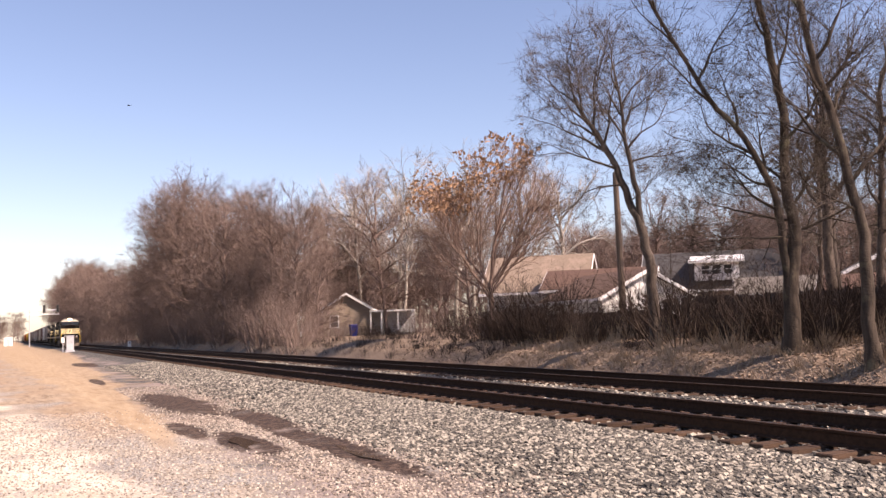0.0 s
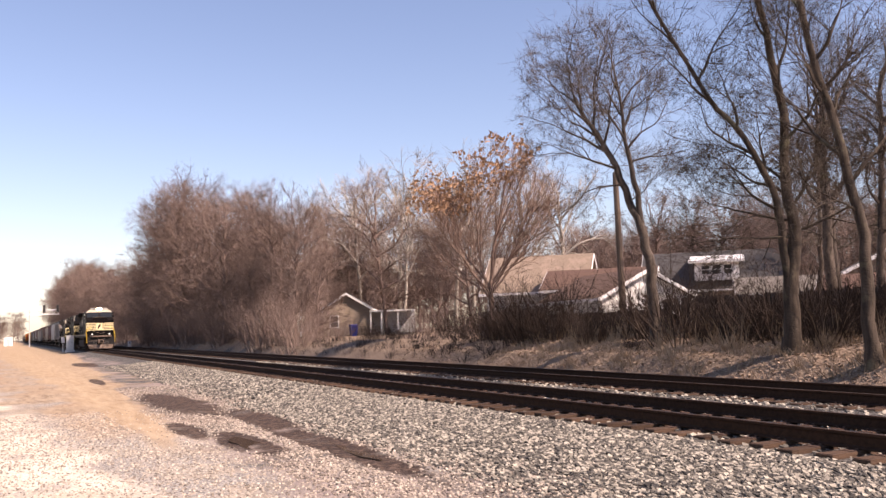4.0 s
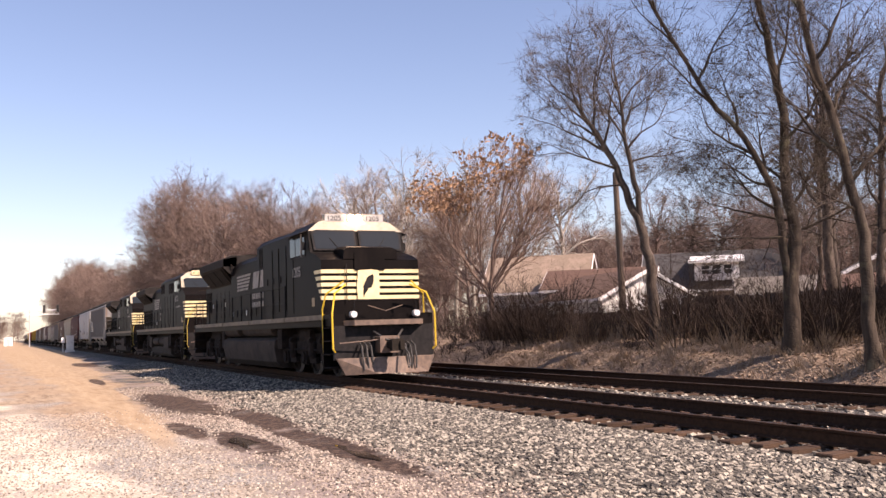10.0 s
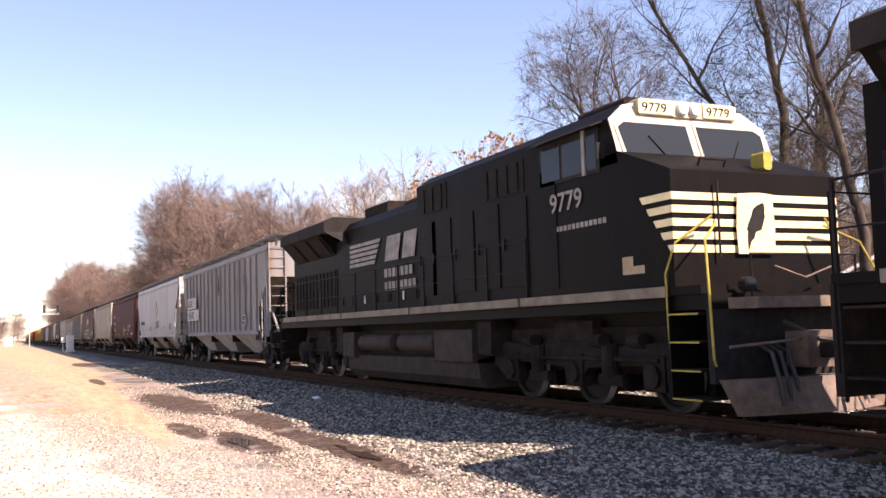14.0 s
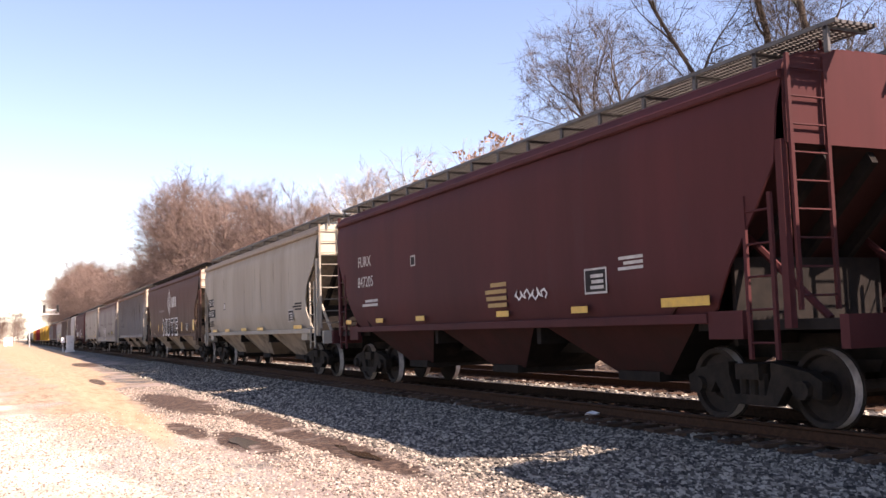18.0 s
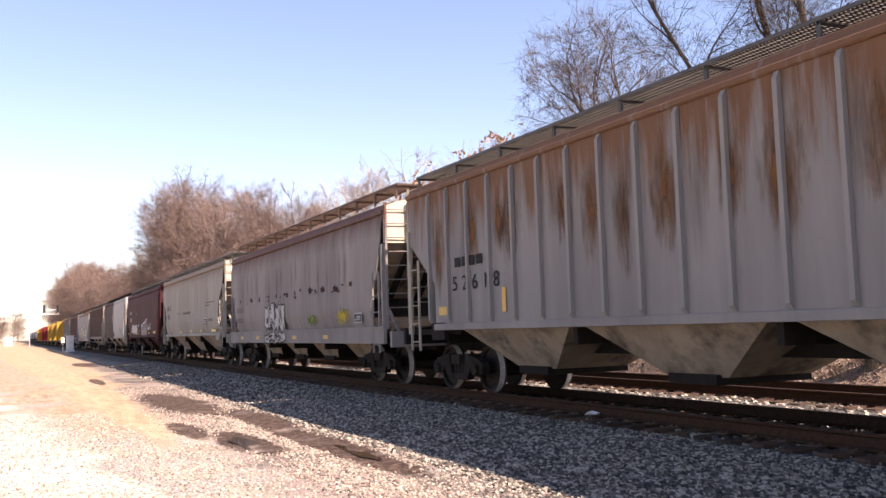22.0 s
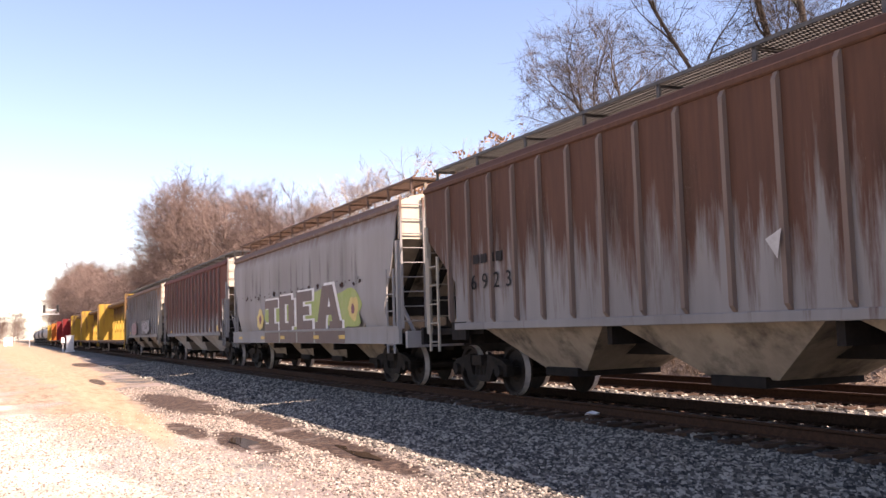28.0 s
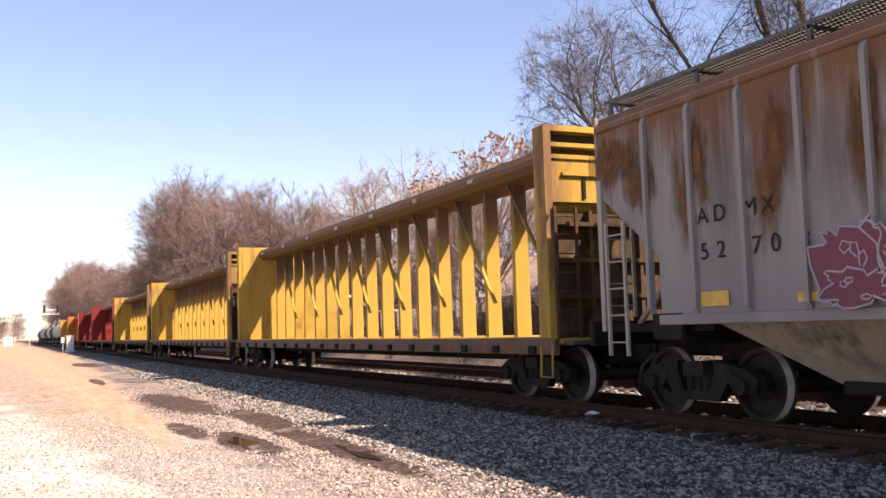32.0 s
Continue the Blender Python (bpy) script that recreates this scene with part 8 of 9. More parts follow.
for u, w in ((15.5, 0.5), (13.8, 0.7), (12.6, 0.5), (10.3, 0.3), (9.0, 0.5), (8.1, 0.3), (6.5, 0.9), (5.3, 0.8), (4.2, 1.0), (3.0, 0.6)):
    blob(c, u, 2.44 + 0.03 * math.sin(u * 7), w * 0.5, 0.16, y, "rustfade", u, "rust_patch", "dark rust patch", 0.3)
throwup(c, 11.8, 9.35, 1.36, 2.16, 4, y - 0.001, "greyspray", "blackpaint", 12, 0.022, "silver bubble letter with a black outline")
throwup(c, 11.700000000000001, 9.25, 0.98, 1.26, 4, y - 0.024, "greyspray", "blackpaint", 14, 0.02, "foot of a silver bubble letter")
bars(c, 15.1, 16.2, 2.05, 2.3, y, "spraybrown", 1, chop=4)
bars(c, 15.1, 16.2, 1.68, 1.9, y, "spraybrown", 1, chop=5)
for k in range(34):
    u = 3.2 + 0.42 * k * (0.8 + 0.2 * math.sin(k))
    if u < 16:
        blob(c, u, 2.42 + 0.10 * math.sin(k * 2.3), 0.05 + 0.09 * (k % 3), 0.035 + 0.03 * (k % 2), y - 0.0012, "rustfade", k * 1.7, "rust_patch", "", 0.5)
blob(c, 3.7, 1.68, 1.1, 0.36, y, "yellowfade", 4.0, label="faded yellow sprayed patch", wild=0.3)
blob(c, 6.3, 1.62, 1.1, 0.3, y, "greenfade", 8.0, label="faded green sprayed patch", wild=0.3)
data_box(c, 2.75, 1.47, y, 0.55, 0.25)
reflectors(c, 18, 1.08, y - 0.02, (15, 12.6, 8, 4.9), 0.1, 0.4)
TRAIN.append((c, 177.75))
# 8: cream hopper
c, y = hopper("cream covered hopper car with black numbers", 18.0, "cream", "round", ends="endcream")
text(c, "GACX", 15.75, 2.62, 0.36, y, "blackpaint", "number", "black stencilled number", wide=1.3)
text(c, "1459", 15.6, 2.16, 0.36, y, "blackpaint", "number", "black stencilled number", wide=1.3)
data_box(c, 4.9, 1.68, y, 0.55, 0.34)
bars(c, 2.5, 4.6, 2.67, 2.72, y, "spraybrown", 1, chop=30)
bars(c, 3.4, 4.6, 2.55, 2.59, y, "spraybrown", 1, chop=18)
bars(c, 3.0, 3.9, 1.87, 1.99, y, "spraybrown", 2, chop=14)
bars(c, 8.4, 10.6, 2.30, 2.46, y, "spraybrown", 1, chop=18, label="small brown lettering")
for u in (12.3, 11.7, 11.4):
    blob(c, u, 2.38, 0.2, 0.12, y, "rustfade", u, "rust_patch", "dark rust patch", 0.3)
scrawl(c, 8.6, 7.3, 1.75, 2.45, y, "blackpaint", 21, 2, 0.012)
reflectors(c, 18, 1.42, y, (11.0, 8.0, 5.4), 0.09)
reflectors(c, 18, 1.40, y, (2.2,), 0.12, 1.0)
TRAIN.append((c, 195.7))
# 9: second oxide red hopper with graffiti
c, y = hopper("oxide red covered hopper car with silver graffiti", 18.2, "oxide", "smooth", posts=15)
text(c, "FURX", 15.2, 2.84, 0.36, y, "lettering", "number", "white stencilled number")
text(c, "847279", 15.24, 2.36, 0.36, y, "lettering", "number", "white stencilled number")
rect(c, 11.85, 11.6, 2.65, 2.9, y, "lettering")
rect(c, 11.82, 11.63, 2.68, 2.87, y - 0.003, "blackpaint")
throwup(c, 14.08, 11.26, 1.52, 2.02, 3, y - 0.001, "greyspray", "spraywhite", 33, 0.018, "silver sprayed bubble letter")
text(c, "RIP", 10.70, 1.92, 0.26, y, "spraywhite", "graffiti", "white sprayed letters", wide=1.3)
scrawl(c, 10.86, 9.86, 1.62, 1.82, y, "spraywhite", 37, 4, 0.014)
for k in range(4):
    u, h = 8.83 - k * 0.693, (0.62, 0.74, 0.82, 0.96)[k]
    rect(c, u + 0.05, u - 0.499, 1.40, 1.43 + h, y, "spraywhite", "graffiti", "white sprayed block letter")
    rect(c, u - 0.03, u - 0.499 - 0.06, 1.40, 1.36 + h, y - 0.003, "oxidespray", "graffiti", "dark face of a block letter")
    rect(c, u - 0.208, u - 0.277, 1.40, 1.40 + h * 0.4, y - 0.005, "spraywhite", "graffiti")
scrawl(c, 5.87, 5.31, 1.62, 2.05, y, "spraywhite", 41, 7, 0.016)
data_box(c, 5.1, 1.72, y, 0.58, 0.36)
reflectors(c, 18, 1.46, y, (15.8, 12.7, 10.4, 5.0))
reflectors(c, 18, 1.47, y, (2.4,), 0.12, 0.95)
TRAIN.append((c, 213.7))
# 10: half white, half brown
c, y = hopper("covered hopper car painted half white and half dark brown", 18.7, "halves", "round", lower="beige", walk=M["under"])
plate(c, [(9.85, 3.32), (10.3, 2.92), (9.9, 2.45), (9.45, 2.85)], y, "lettering", label="white diamond emblem")
plate(c, [(9.86, 3.18), (10.18, 2.92), (9.9, 2.6), (9.57, 2.87)], y - 0.003, "spraybrown")
data_box(c, 4.2, 1.6, y)
TRAIN.append((c, 231.95))
# 11: rusty ribbed hopper
c, y = hopper("ribbed covered hopper car rusted brown from the eaves", 18.25, "rusty", "ribbed", ribs=17, lower="beige", ends="endcream")
for i, ch in enumerate("6923"):
    text(c, ch, 15.45 - i * 0.45, 1.98, 0.40, y + 0.045, "blackpaint", "number", "black stencilled number", wide=1.2)
bars(c, 14.2, 15.4, 2.45, 2.66, y + 0.045, "blackpaint", 1, chop=4)
data_box(c, 4.3, 1.6, y + 0.05, 0.45, 0.34)
plate(c, [(7.75, 2.18), (7.5, 2.28), (7.58, 1.95)], y - 0.05, "lettering", "sticker", "white torn sticker")
TRAIN.append((c, 250.65))
# 12: white sill car with big block letters
c, y = hopper("white covered hopper car with huge brown block letters", 18.35, "paintedwhite", "sill", sill=1.30, ends="endcream", walk=mat("brown rusted roof walkway", (0.15, 0.09, 0.06), (0.09, 0.055, 0.04), 5, 0.85), posts=12)
blob(c, 10.6, 1.75, 2.4, 0.55, y, "green", 3.3, label="green sprayed background")
blob(c, 6.7, 1.85, 1.6, 0.55, y - 0.0005, "green", 5.1, label="green sprayed background")
blob(c, 4.3, 1.8, 1.25, 0.50, y - 0.001, "green", 7.7, label="green sprayed background")
blob(c, 13.4, 1.75, 0.5, 0.33, y - 0.0015, "sprayyellow", 2.2, label="yellow sprayed flower")
blob(c, 13.4, 1.75, 0.16, 0.14, y - 0.004, "spraypink", 6.2)
blob(c, 3.75, 1.85, 0.36, 0.30, y - 0.0035, "sprayyellow", 9.2, label="yellow sprayed flower")
blob(c, 3.75, 1.83, 0.12, 0.12, y - 0.006, "spraypink", 1.2)
SLABS = {"I": ((0, 0.74, 1, 1), (0.28, 0.2, 0.72, 0.8), (0, 0, 1, 0.26)), "D": ((0.0, 0, 0.38, 1), (0.1, 0.76, 0.82, 1), (0.1, 0, 0.82, 0.24), (0.62, 0.14, 1, 0.86)),
         "E": ((0, 0, 0.42, 1), (0.1, 0.74, 1, 1), (0.1, 0.40, 0.82, 0.62), (0.1, 0, 1, 0.26))}
for ch, u, w, hh in (("I", 12.7, 1.7, 1.05), ("D", 10.85, 1.75, 1.12), ("E", 8.85, 1.6, 1.16)):
    for i, (a, b, e, f) in enumerate(SLABS[ch]):
        for back, m, dy in ((0.17, "spraywhite", 0.004), (0.0, "spraybrown", 0.0075)):
            o = 0.05 if back else 0.0
            rect(c, u - a * w + o - back, u - e * w - o - back, 1.31 + b * hh - (0.02 if back else 0), 1.31 + f * hh + o, y - dy - 0.0004 * i, m, "graffiti", "dark brown block letter" if not back else "white shadow of a block letter")
for back, m, dy in ((0.17, "spraywhite", 0.004), (0.0, "spraybrown", 0.0075)):
    for i, pts in enumerate((((0, 0), (0.42, 0), (0.42, 0.2), (0.62, 1), (0.30, 1), (0.10, 0.2), (0, 0.2)), ((0.56, 0), (1, 0), (1, 0.2), (0.92, 0.2), (0.68, 1), (0.50, 1), (0.66, 0.2), (0.56, 0.2)), ((0.36, 0.34), (0.74, 0.34), (0.70, 0.52), (0.40, 0.52)))):
        k = 0.06 if back else 0.0
        plate(c, [(7.0 - 2.4 * a - back, 1.31 + 1.22 * b * (1 + k)) for a, b in pts], y - dy - 0.0004 * i, m, "graffiti", "dark brown block letter" if not back else "white shadow of a block letter")
for k in range(40):
    u = 3.0 + 0.33 * k + 0.12 * math.sin(k * 3.1)
    blob(c, u, 2.52 + 0.07 * math.sin(k * 2.3), 0.05 + 0.05 * (k % 4), 0.03 + 0.025 * (k % 3), y - 0.0012, "rustfade", k * 1.3, "rust_patch", "", 0.5)
for u0, u1 in ((12.75, 10.95), (10.8, 8.95), (8.8, 7.15), (7.0, 4.4)):
    rect(c, u0, u1, 0.97, 1.29, y - 0.012, "spraybrown", "graffiti", "dark brown foot of a block letter")
for u, w in ((15.3, 0.4), (13.6, 0.5), (11.5, 0.6), (8.3, 0.8), (6.7, 0.5), (5.4, 0.6), (4.6, 0.8), (3.2, 0.5)):
    blob(c, u, 2.52 + 0.04 * math.sin(u * 5), w * 0.5, 0.14, y, "rustfade", u, "rust_patch", "dark rust patch", 0.3)
reflectors(c, 18, 1.08, y - 0.028, (16.1, 12.75, 10.2, 6.6, 4.35), 0.1, 0.5)
TRAIN.append((c, 268.95))
# 13: red-rusted ribbed hopper
c, y = hopper("ribbed covered hopper car with solid red rust", 18.3, "redrust", "ribbed", ribs=17, lower="grey_ribbed", ends="endcream")
data_box(c, 4.4, 1.66, y + 0.05, 0.48, 0.28)
reflectors(c, 18, 1.44, y + 0.046, (15.0, 12.0, 9.3, 6.6), 0.12, 0.3)
rect(c, 4.4, 4.0, 1.44, 1.58, y + 0.046, "safetyyellow", "reflector")
rect(c, 2.86, 2.36, 1.44, 1.66, y + 0.046, "safetyyellow", "reflector")
TRAIN.append((c, 287.3))
# 14: grey ribbed hopper, the last one
c, y = hopper("grey ribbed covered hopper car with pink graffiti", 18.85, "grey_rust", "ribbed", ribs=17, lower="beige", ends="endcream")
for ch, u in zip("52703", (15.92, 15.62, 15.02, 14.72, 14.28)):
    text(c, ch, u, 2.04, 0.30, y + 0.045, "blackpaint", "number", "black stencilled number", wide=1.1)
for ch, u in zip("ADMX", (15.95, 15.66, 15.14, 14.84)):
    text(c, ch, u, 2.49, 0.30, y + 0.045, "blackpaint", "number", "black stencilled marks", wide=1.05)
for u, z, ru, rz in ((17.7, 3.62, 0.95, 0.5), (17.1, 3.2, 0.55, 0.55), (15.9, 3.35, 0.3, 0.75), (14.55, 3.3, 0.28, 0.8), (13.3, 3.4, 0.25, 0.7)):
    blob(c, u, z, ru, rz, y + 0.049, "orangefade", u, "rust_patch", "brown rust patch under the eave", 0.35)
throwup(c, 13.84, 11.31, 1.46, 2.26, 4, y - 0.062, "spraypink", "lilacspray", 51, 0.012, "crimson sprayed bubble letter")
throwup(c, 13.74, 11.21, 1.46, 1.80, 4, y - 0.068, "spraypink", "lilacspray", 57, 0.011, "crimson sprayed bubble letter")
scrawl(c, 9.33, 8.43, 1.75, 2.35, y - 0.066, "greenink", 61, 3, 0.02)
throwup(c, 8.37, 4.9, 1.50, 2.30, 5, y - 0.062, "lilacspray", "blackpaint", 63, 0.024, "pale lilac letter with a black outline")
data_box(c, 4.6, 1.64, y + 0.05, 0.48, 0.34)
rect(c, 15.95, 15.45, 1.46, 1.64, y + 0.046, "safetyyellow", "reflector")
rect(c, 14.36, 13.82, 1.46, 1.56, y + 0.046, "safetyyellow", "reflector")
rect(c, 5.2, 4.85, 1.44, 1.54, y + 0.046, "safetyyellow", "reflector")
TRAIN.append((c, 305.65))


# brown stands for the shadow that the car ahead throws on the bulkhead
M["bulkshade"] = mat("bulkhead yellow darkened to shade brown", (0.075, 0.048, 0.026), (0.045, 0.03, 0.02), 3, 0.85, 0, 0.1, 20, c3=(0.16, 0.10, 0.03), scale3=1.6, lo3=0.55, hi3=0.75, spec=0.08)


def centerbeam(label, length, paint, cols=18):
    """A centre-beam flat car: deck, two end bulkheads, a row of columns under a top chord, diagonal struts."""
    P, L = PAINTS[paint], length
    car = thing("centerbeam_car", label, "rail car", "train cars")
    part("deck", ub(Mesh(), 0.62, L - 0.62, -1.42, 1.42, 0.98, 1.06), P, car)
    for s in (-1, 1):
        part("side_sill", ub(Mesh(), 0.62, L - 0.62, min(s * 1.38, s * 1.47), max(s * 1.38, s * 1.47), 0.80, 1.065, 0.015), M["sillrust"], car, "rusty brown side sill")
    part("center_sill", ub(Mesh(), 0.5, L - 0.5, -0.28, 0.28, 0.62, 1.0), M["under"], car)
    for end in (0, 1):
        def q(u):
            return u if end == 0 else L - u
        me = Mesh()
        lo, hi = sorted((q(0.78), q(1.12)))
        for s in (-1, 1):
            ub(me, lo, hi, min(s * 1.30, s * 1.44), max(s * 1.30, s * 1.44), 1.06, 4.56, 0.02)
        ub(me, lo, hi, -1.30, 1.30, 4.46, 4.56)
        lo2, hi2 = sorted((q(1.04), q(1.10)))
        ub(me, lo2, hi2, -1.30, 1.30, 3.16, 3.30)
        b = part("bulkhead", me, P, car)
        part("lower_panel", ub(Mesh(), lo2, hi2, -1.30, 1.30, 1.06, 3.16), M["bulkshade"], b, "lower bulkhead panel with shade painted in brown")
        lo3, hi3 = sorted((q(1.10), q(1.14)))
        part("inner_panel", ub(Mesh(), lo3, hi3, -1.30, 1.30, 1.06, 4.46), P, b)
        lo3, hi3 = sorted((q(0.90), q(0.94)))
        part("upper_panel", ub(Mesh(), lo3, hi3, -1.30, 1.30, 3.30, 4.02), P, b)
        # recessed panel in the same shade brown, standing for the top opening
        part("upper_panel", ub(Mesh(), lo2, hi2, -1.30, 1.30, 4.02, 4.46), M["bulkshade"], b)
        for yy in (-0.62, 0.62):
            lo3, hi3 = sorted((q(0.87), q(0.90)))
            part("seam_bar", ub(Mesh(), lo3, hi3, yy - 0.03, yy + 0.03, 3.36, 3.72), M["under"], b)
        lo3, hi3 = sorted((q(0.84), q(0.90)))
        part("seam_bar", ub(Mesh(), lo3, hi3, -1.05, -0.25, 3.74, 3.79), P, b)
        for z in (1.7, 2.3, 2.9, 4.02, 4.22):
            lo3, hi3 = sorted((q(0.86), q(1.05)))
            part("stiffener", ub(Mesh(), lo3, hi3, -1.30, 1.30, z, z + 0.07), P if z > 3 else M["bulkshade"], b)
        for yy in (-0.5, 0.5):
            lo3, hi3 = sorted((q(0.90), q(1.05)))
            part("stiffener", ub(Mesh(), lo3, hi3, yy - 0.035, yy + 0.035, 1.06, 3.16), M["bulkshade"], b)
        lo, hi = sorted((q(0.35), q(1.3)))
        part("end_platform", ub(Mesh(), lo, hi, -1.3, 1.3, 0.96, 1.02), M["galv"], car)
        ladder(car, q(0.74), -1.1, 1.05, 3.2, 0.4, M["bulkshade"], False, 7, "end_ladder")
        part("step", Mesh().tube([(-q(0.7), -1.46, 0.95), (-q(0.7), -1.48, 0.45), (-q(1.05), -1.48, 0.45), (-q(1.05), -1.46, 0.95)], 0.02, 5), P, car)
    # chord, columns and struts of yellow cars take the paint with browned-in shade
    part("top_chord", Mesh().prism([(-0.50, 4.10), (0.50, 4.10), (0.68, 4.20), (0.70, 4.30), (0.60, 4.44), (-0.60, 4.44), (-0.70, 4.30), (-0.68, 4.20)], -(L - 1.1), -1.1), PAINTS.get(paint + "worn", M["sillrust"]), car, "brown top chord")
    col = Mesh()
    col.loft([[(-0.07, -0.165, 1.06), (0.07, -0.165, 1.06), (0.07, 0.165, 1.06), (-0.07, 0.165, 1.06)], [(-0.06, -0.14, 4.12), (0.06, -0.14, 4.12), (0.06, 0.14, 4.12), (-0.06, 0.14, 4.12)]])
    W = PAINTS.get(paint + "worn", P)
    cd = col.data("column", W)
    for k in range(cols):
        u = 1.75 + (L - 3.5) * k / (cols - 1)
        part("column", cd, W, car, at=(-u, 0, 0))
    step = (L - 3.5) / (cols - 1)
    for k in range(1, cols - 2, 2):
        u = 1.75 + step * k
        sm = Mesh().loft([[(x - 0.03, -y, z), (x + 0.03, -y, z), (x + 0.03, -y - 0.07, z), (x - 0.03, -y - 0.07, z)] for x, y, z in ((step * 0.55 - u, 0.27, 1.75), (-step - u, 0.19, 4.11))])
        part("strut", sm, W, car)
    for k in range(cols):
        u = 1.3 + (L - 2.6) * k / (cols - 1)
        part("winch", ub(Mesh(), u - 0.1, u + 0.1, -1.52, -1.40, 0.82, 0.95, 0.02), M["under"], car)
    for k in range(8):
        u = 1.9 + (L - 3.8) * k / 7
        part("chord_tag", ub(Mesh(), u, u + 0.24, -0.705, -0.694, 4.24, 4.31, 0.02), M["lettering"], car, "white tag")
    for u in (2.0, L - 2.0):
        truck(car, u)
    couplers(car, L)
    return car


for u, ln, paint, lab in ((324.5, 24.45, "yellow", "empty yellow center-beam lumber flat car"), (349.0, 24.3, "yellow", "empty yellow center-beam lumber flat car"),
                          (373.4, 22.6, "yellow", "empty yellow center-beam lumber flat car"), (396.0, 22.4, "deepred", "empty red center-beam lumber flat car"),
                          (418.5, 22.4, "deepred", "empty red center-beam lumber flat car"), (441.0, 24.4, "orange", "empty orange center-beam lumber flat car"),
                          (465.5, 24.4, "yellow", "empty yellow center-beam lumber flat car")):
    TRAIN.append((centerbeam(lab, ln, paint), u))


def tank_car(label, length, paint):
    P, L = PAINTS[paint], length
    car = thing("tank_car", label, "rail car", "train cars")
    n, prof = 24, [(0.9, 0.3), (0.95, 0.9), (1.15, 1.25), (1.5, 1.42), (L - 1.5, 1.42), (L - 1.15, 1.25), (L - 0.95, 0.9), (L - 0.9, 0.3)]
    me = Mesh().loft([[(-u, r * math.cos(6.2832 * k / n), 2.75 + r * math.sin(6.2832 * k / n)) for k in range(n)] for u, r in prof])
    part("tank", smoothed(me.data("tank", P), 40), P, car)
    part("manway", Mesh().tube([(-L / 2, 0, 4.1), (-L / 2, 0, 4.55)], 0.45, 14), P, car)
    part("platform", ub(Mesh(), L / 2 - 1.2, L / 2 + 1.2, -1.2, 1.2, 4.12, 4.17), M["galv"], car)
    for s in (-1, 1):
        part("handrail", Mesh().tube([(-L / 2 - 1.2, s * 1.2, 4.17), (-L / 2 - 1.2, s * 1.2, 4.95), (-L / 2 + 1.2, s * 1.2, 4.95), (-L / 2 + 1.2, s * 1.2, 4.17)], 0.025, 5), P, car)
    part("center_sill", ub(Mesh(), 0.4, L - 0.4, -0.3, 0.3, 0.8, 1.35), M["under"], car)
    ladder(car, L / 2, -1.46, 1.0, 4.2, 0.45, P, True, 9)
    for u in (2.1, L - 2.1):
        part("saddle", ub(Mesh(), u - 0.35, u + 0.35, -1.0, 1.0, 1.0, 1.75), M["under"], car)
        truck(car, u)
    couplers(car, L)
    return car


for k in range(9):
    p = ("tankwhite", "tankwhite", "tankblack", "tankwhite", "tankblack")[k % 5]
    TRAIN.append((tank_car("white tank car" if p == "tankwhite" else "black tank car", 17.6, p), 490.0 + k * 17.6))
for c, u in TRAIN[-9:]:
    c["label"] = c["label"] + " near the end of the train"


# ---- small things ----
TRAIN = LOCOS + TRAIN
bird = thing("bird", "small dark bird flying high over the tracks", "bird")
part("body", Mesh().loft([[(x, r * math.cos(6.2832 * k / 8), r * math.sin(6.2832 * k / 8)) for k in range(8)] for x, r in ((-0.22, 0.01), (-0.08, 0.055), (0.05, 0.06), (0.16, 0.035), (0.22, 0.008))]), M["blackpaint"], bird)
for s in (-1, 1):
    part("wing", Mesh().deck([(-0.06, s * 0.04), (0.08, s * 0.04), (0.10, s * 0.25), (0.0, s * 0.46), (-0.06, s * 0.25)], 0.02, 0.035), M["blackpaint"], bird)
part("tail", Mesh().deck([(-0.2, -0.02), (-0.2, 0.02), (-0.34, 0.06), (-0.34, -0.06)], 0.0, 0.012), M["blackpaint"], bird)
BIRD = [(-61.84, 6.78, 16.03, 0, 0, 250), (-61.96, 6.38, 16.73, 0, 0, 250), (-62.41, 5.33, 17.2, 0, 0, 250), (-63.2, 3.49, 17.84, 0, 0, 250), (-120.0, -160.0, 60.0, 0, 0, 250)]

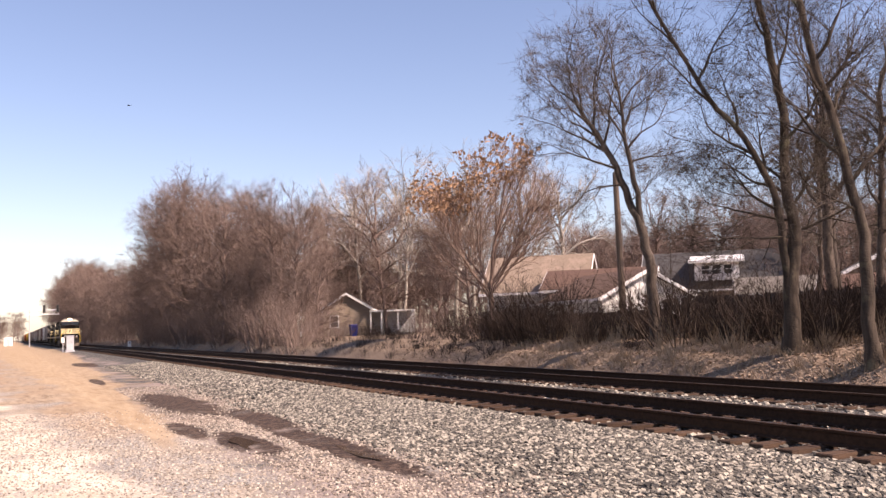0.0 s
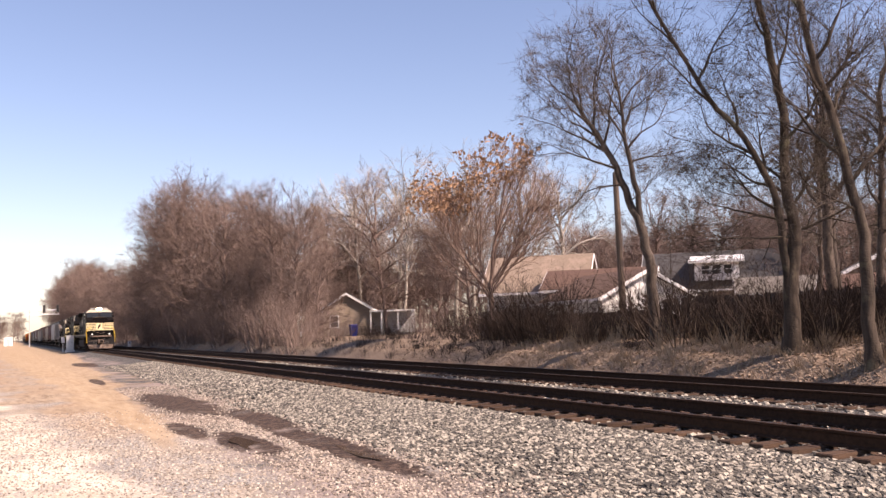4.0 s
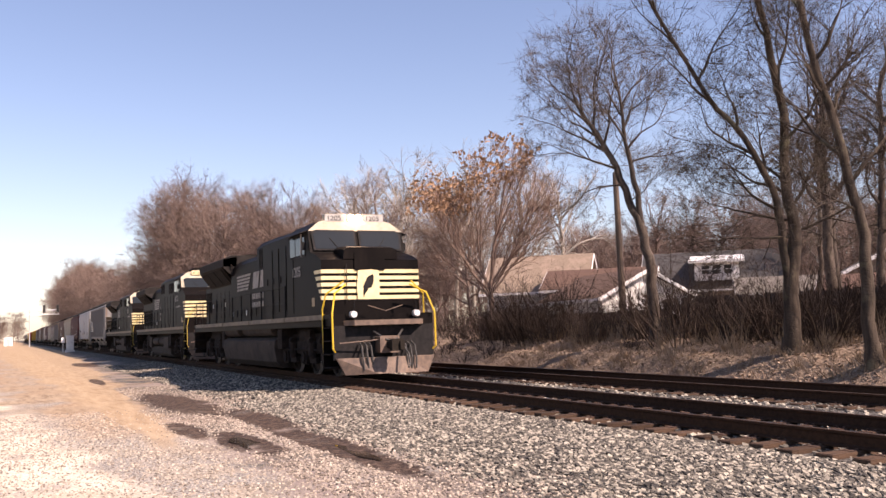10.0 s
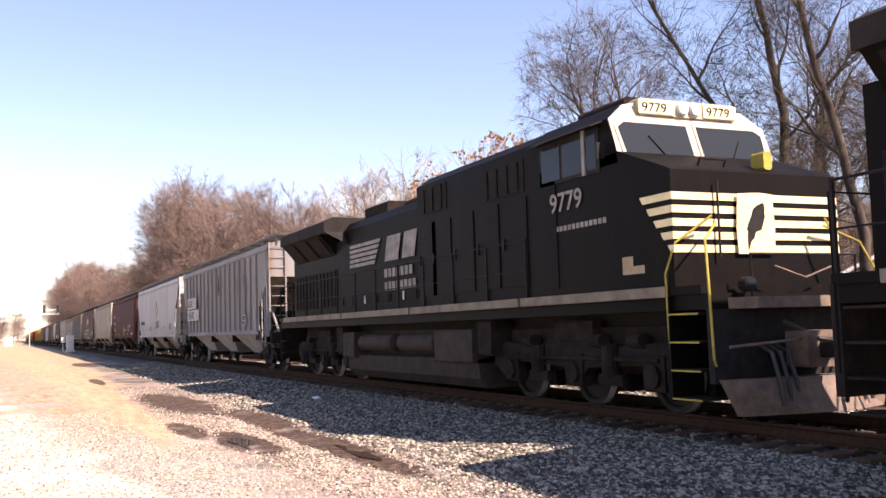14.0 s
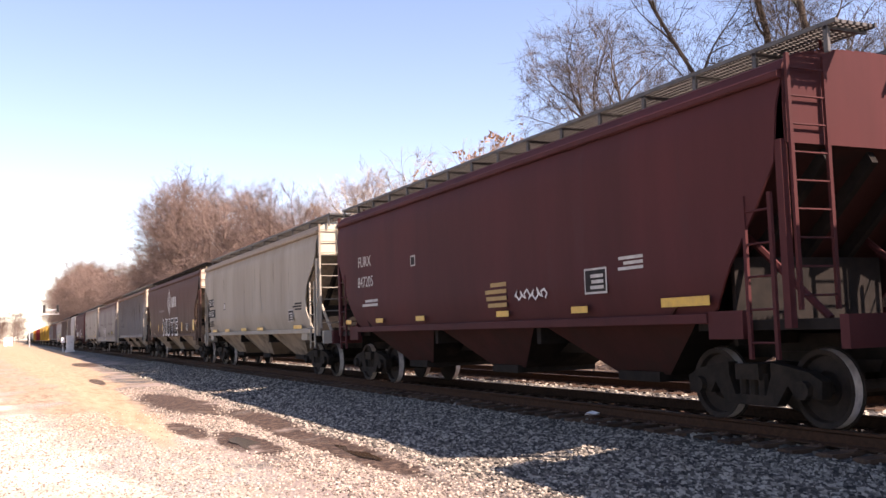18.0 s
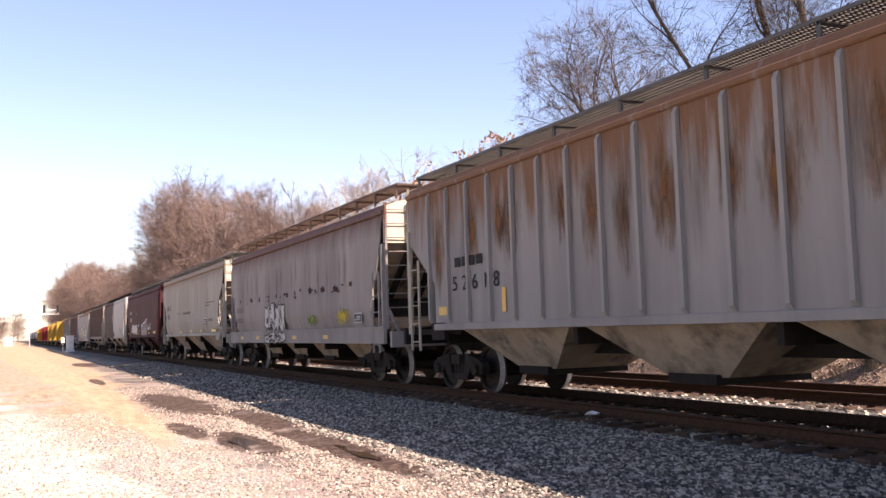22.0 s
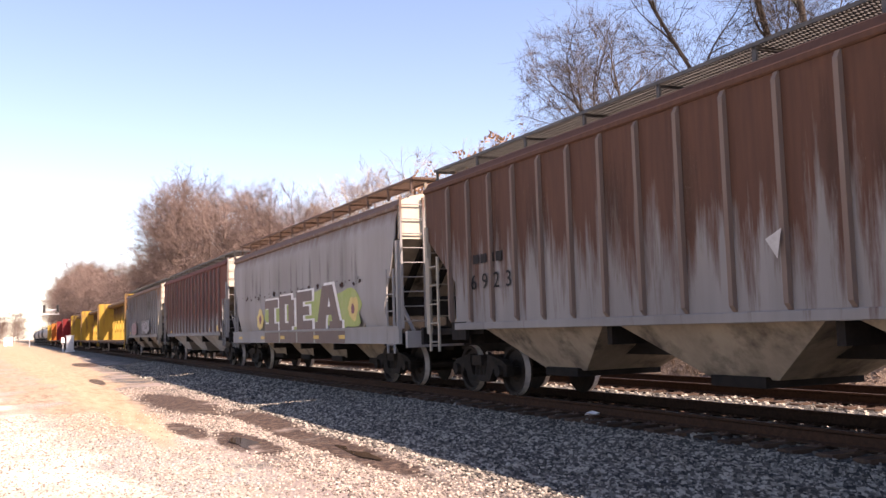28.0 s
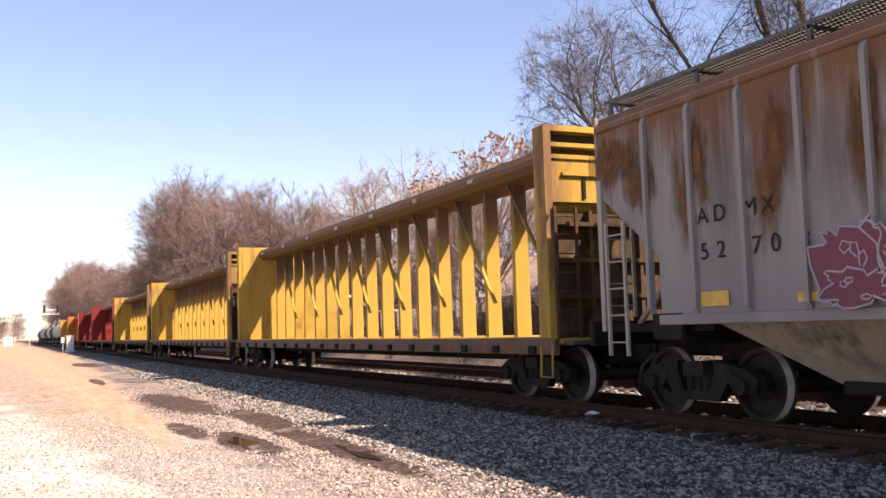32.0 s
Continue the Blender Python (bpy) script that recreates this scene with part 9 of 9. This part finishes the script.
scrap = thing("paper_scrap", "crumpled white paper scrap lying on the ballast", "litter")
part("sheet", Mesh().add([(-0.11, -0.05, 0.0), (0.0, -0.08, 0.03), (0.12, -0.03, 0.005), (0.10, 0.06, 0.05), (-0.02, 0.07, 0.02), (-0.12, 0.05, 0.045), (0.0, 0.0, 0.075)],
                         [(0, 1, 6), (1, 2, 6), (2, 3, 6), (3, 4, 6), (4, 5, 6), (5, 0, 6), (5, 4, 3, 2, 1, 0)]), M["trim"], scrap)
for ob in bird.children:
    ob.scale = (0.5, 0.5, 0.5)


# ---- motion ----
def motions():
    for car, u in TRAIN:
        walk(car, [(t, pose(train_x(t) - u, TRACK_Y, 0)) for t in range(0, 33, 2)])
    # wheels of one size turn alike, so they share one rolling motion
    for r in (WHEEL_R, LOCO_R):
        same = [w for w, rr in WHEELS if rr == r]
        first = same[0]
        walk(first, [(k / 30, pose(0, 0, 0, 0, math.degrees((train_x(k / 30) - train_x(0)) / r), 0)) for k in range(0, 961)])
        for w in same[1:]:
            w.rotation_mode = "QUATERNION"
            w.animation_data_create()
            w.animation_data.action = first.animation_data.action
            w.animation_data.action_slot = first.animation_data.action_slot
    walk(bird, [(0.0, pose(*BIRD[0])), (0.5, pose(*BIRD[1])), (1.0, pose(*BIRD[2])), (1.5, pose(*BIRD[3])), (32.0, pose(*BIRD[4]))])
    # the scrap rests between the tracks, is blown along by the train and comes to rest again
    walk(scrap, [(0.0, pose(-36.2, 10.09, -0.2)), (10.3, pose(-36.2, 10.09, -0.2)), (11.0, pose(-25.56, 7.78, -0.25, 0, 0, 40)), (12.5, pose(-24.64, 7.45, -0.28, 0, 0, 60)),
                 (13.0, pose(-22.44, 6.65, -0.34, 0, 0, 100)), (14.0, pose(-22.1, 6.73, -0.33, 0, 0, 110)), (14.2, pose(-19.65, 6.33, -0.36, 0, 0, 150)),
                 (14.5, pose(-20.87, 7.0, -0.30, 0, 0, 180)), (16.4, pose(-12.7, 8.38, -0.165, 0, 0, 240)), (32.0, pose(-12.7, 8.38, -0.165, 0, 0, 240))])


motions()
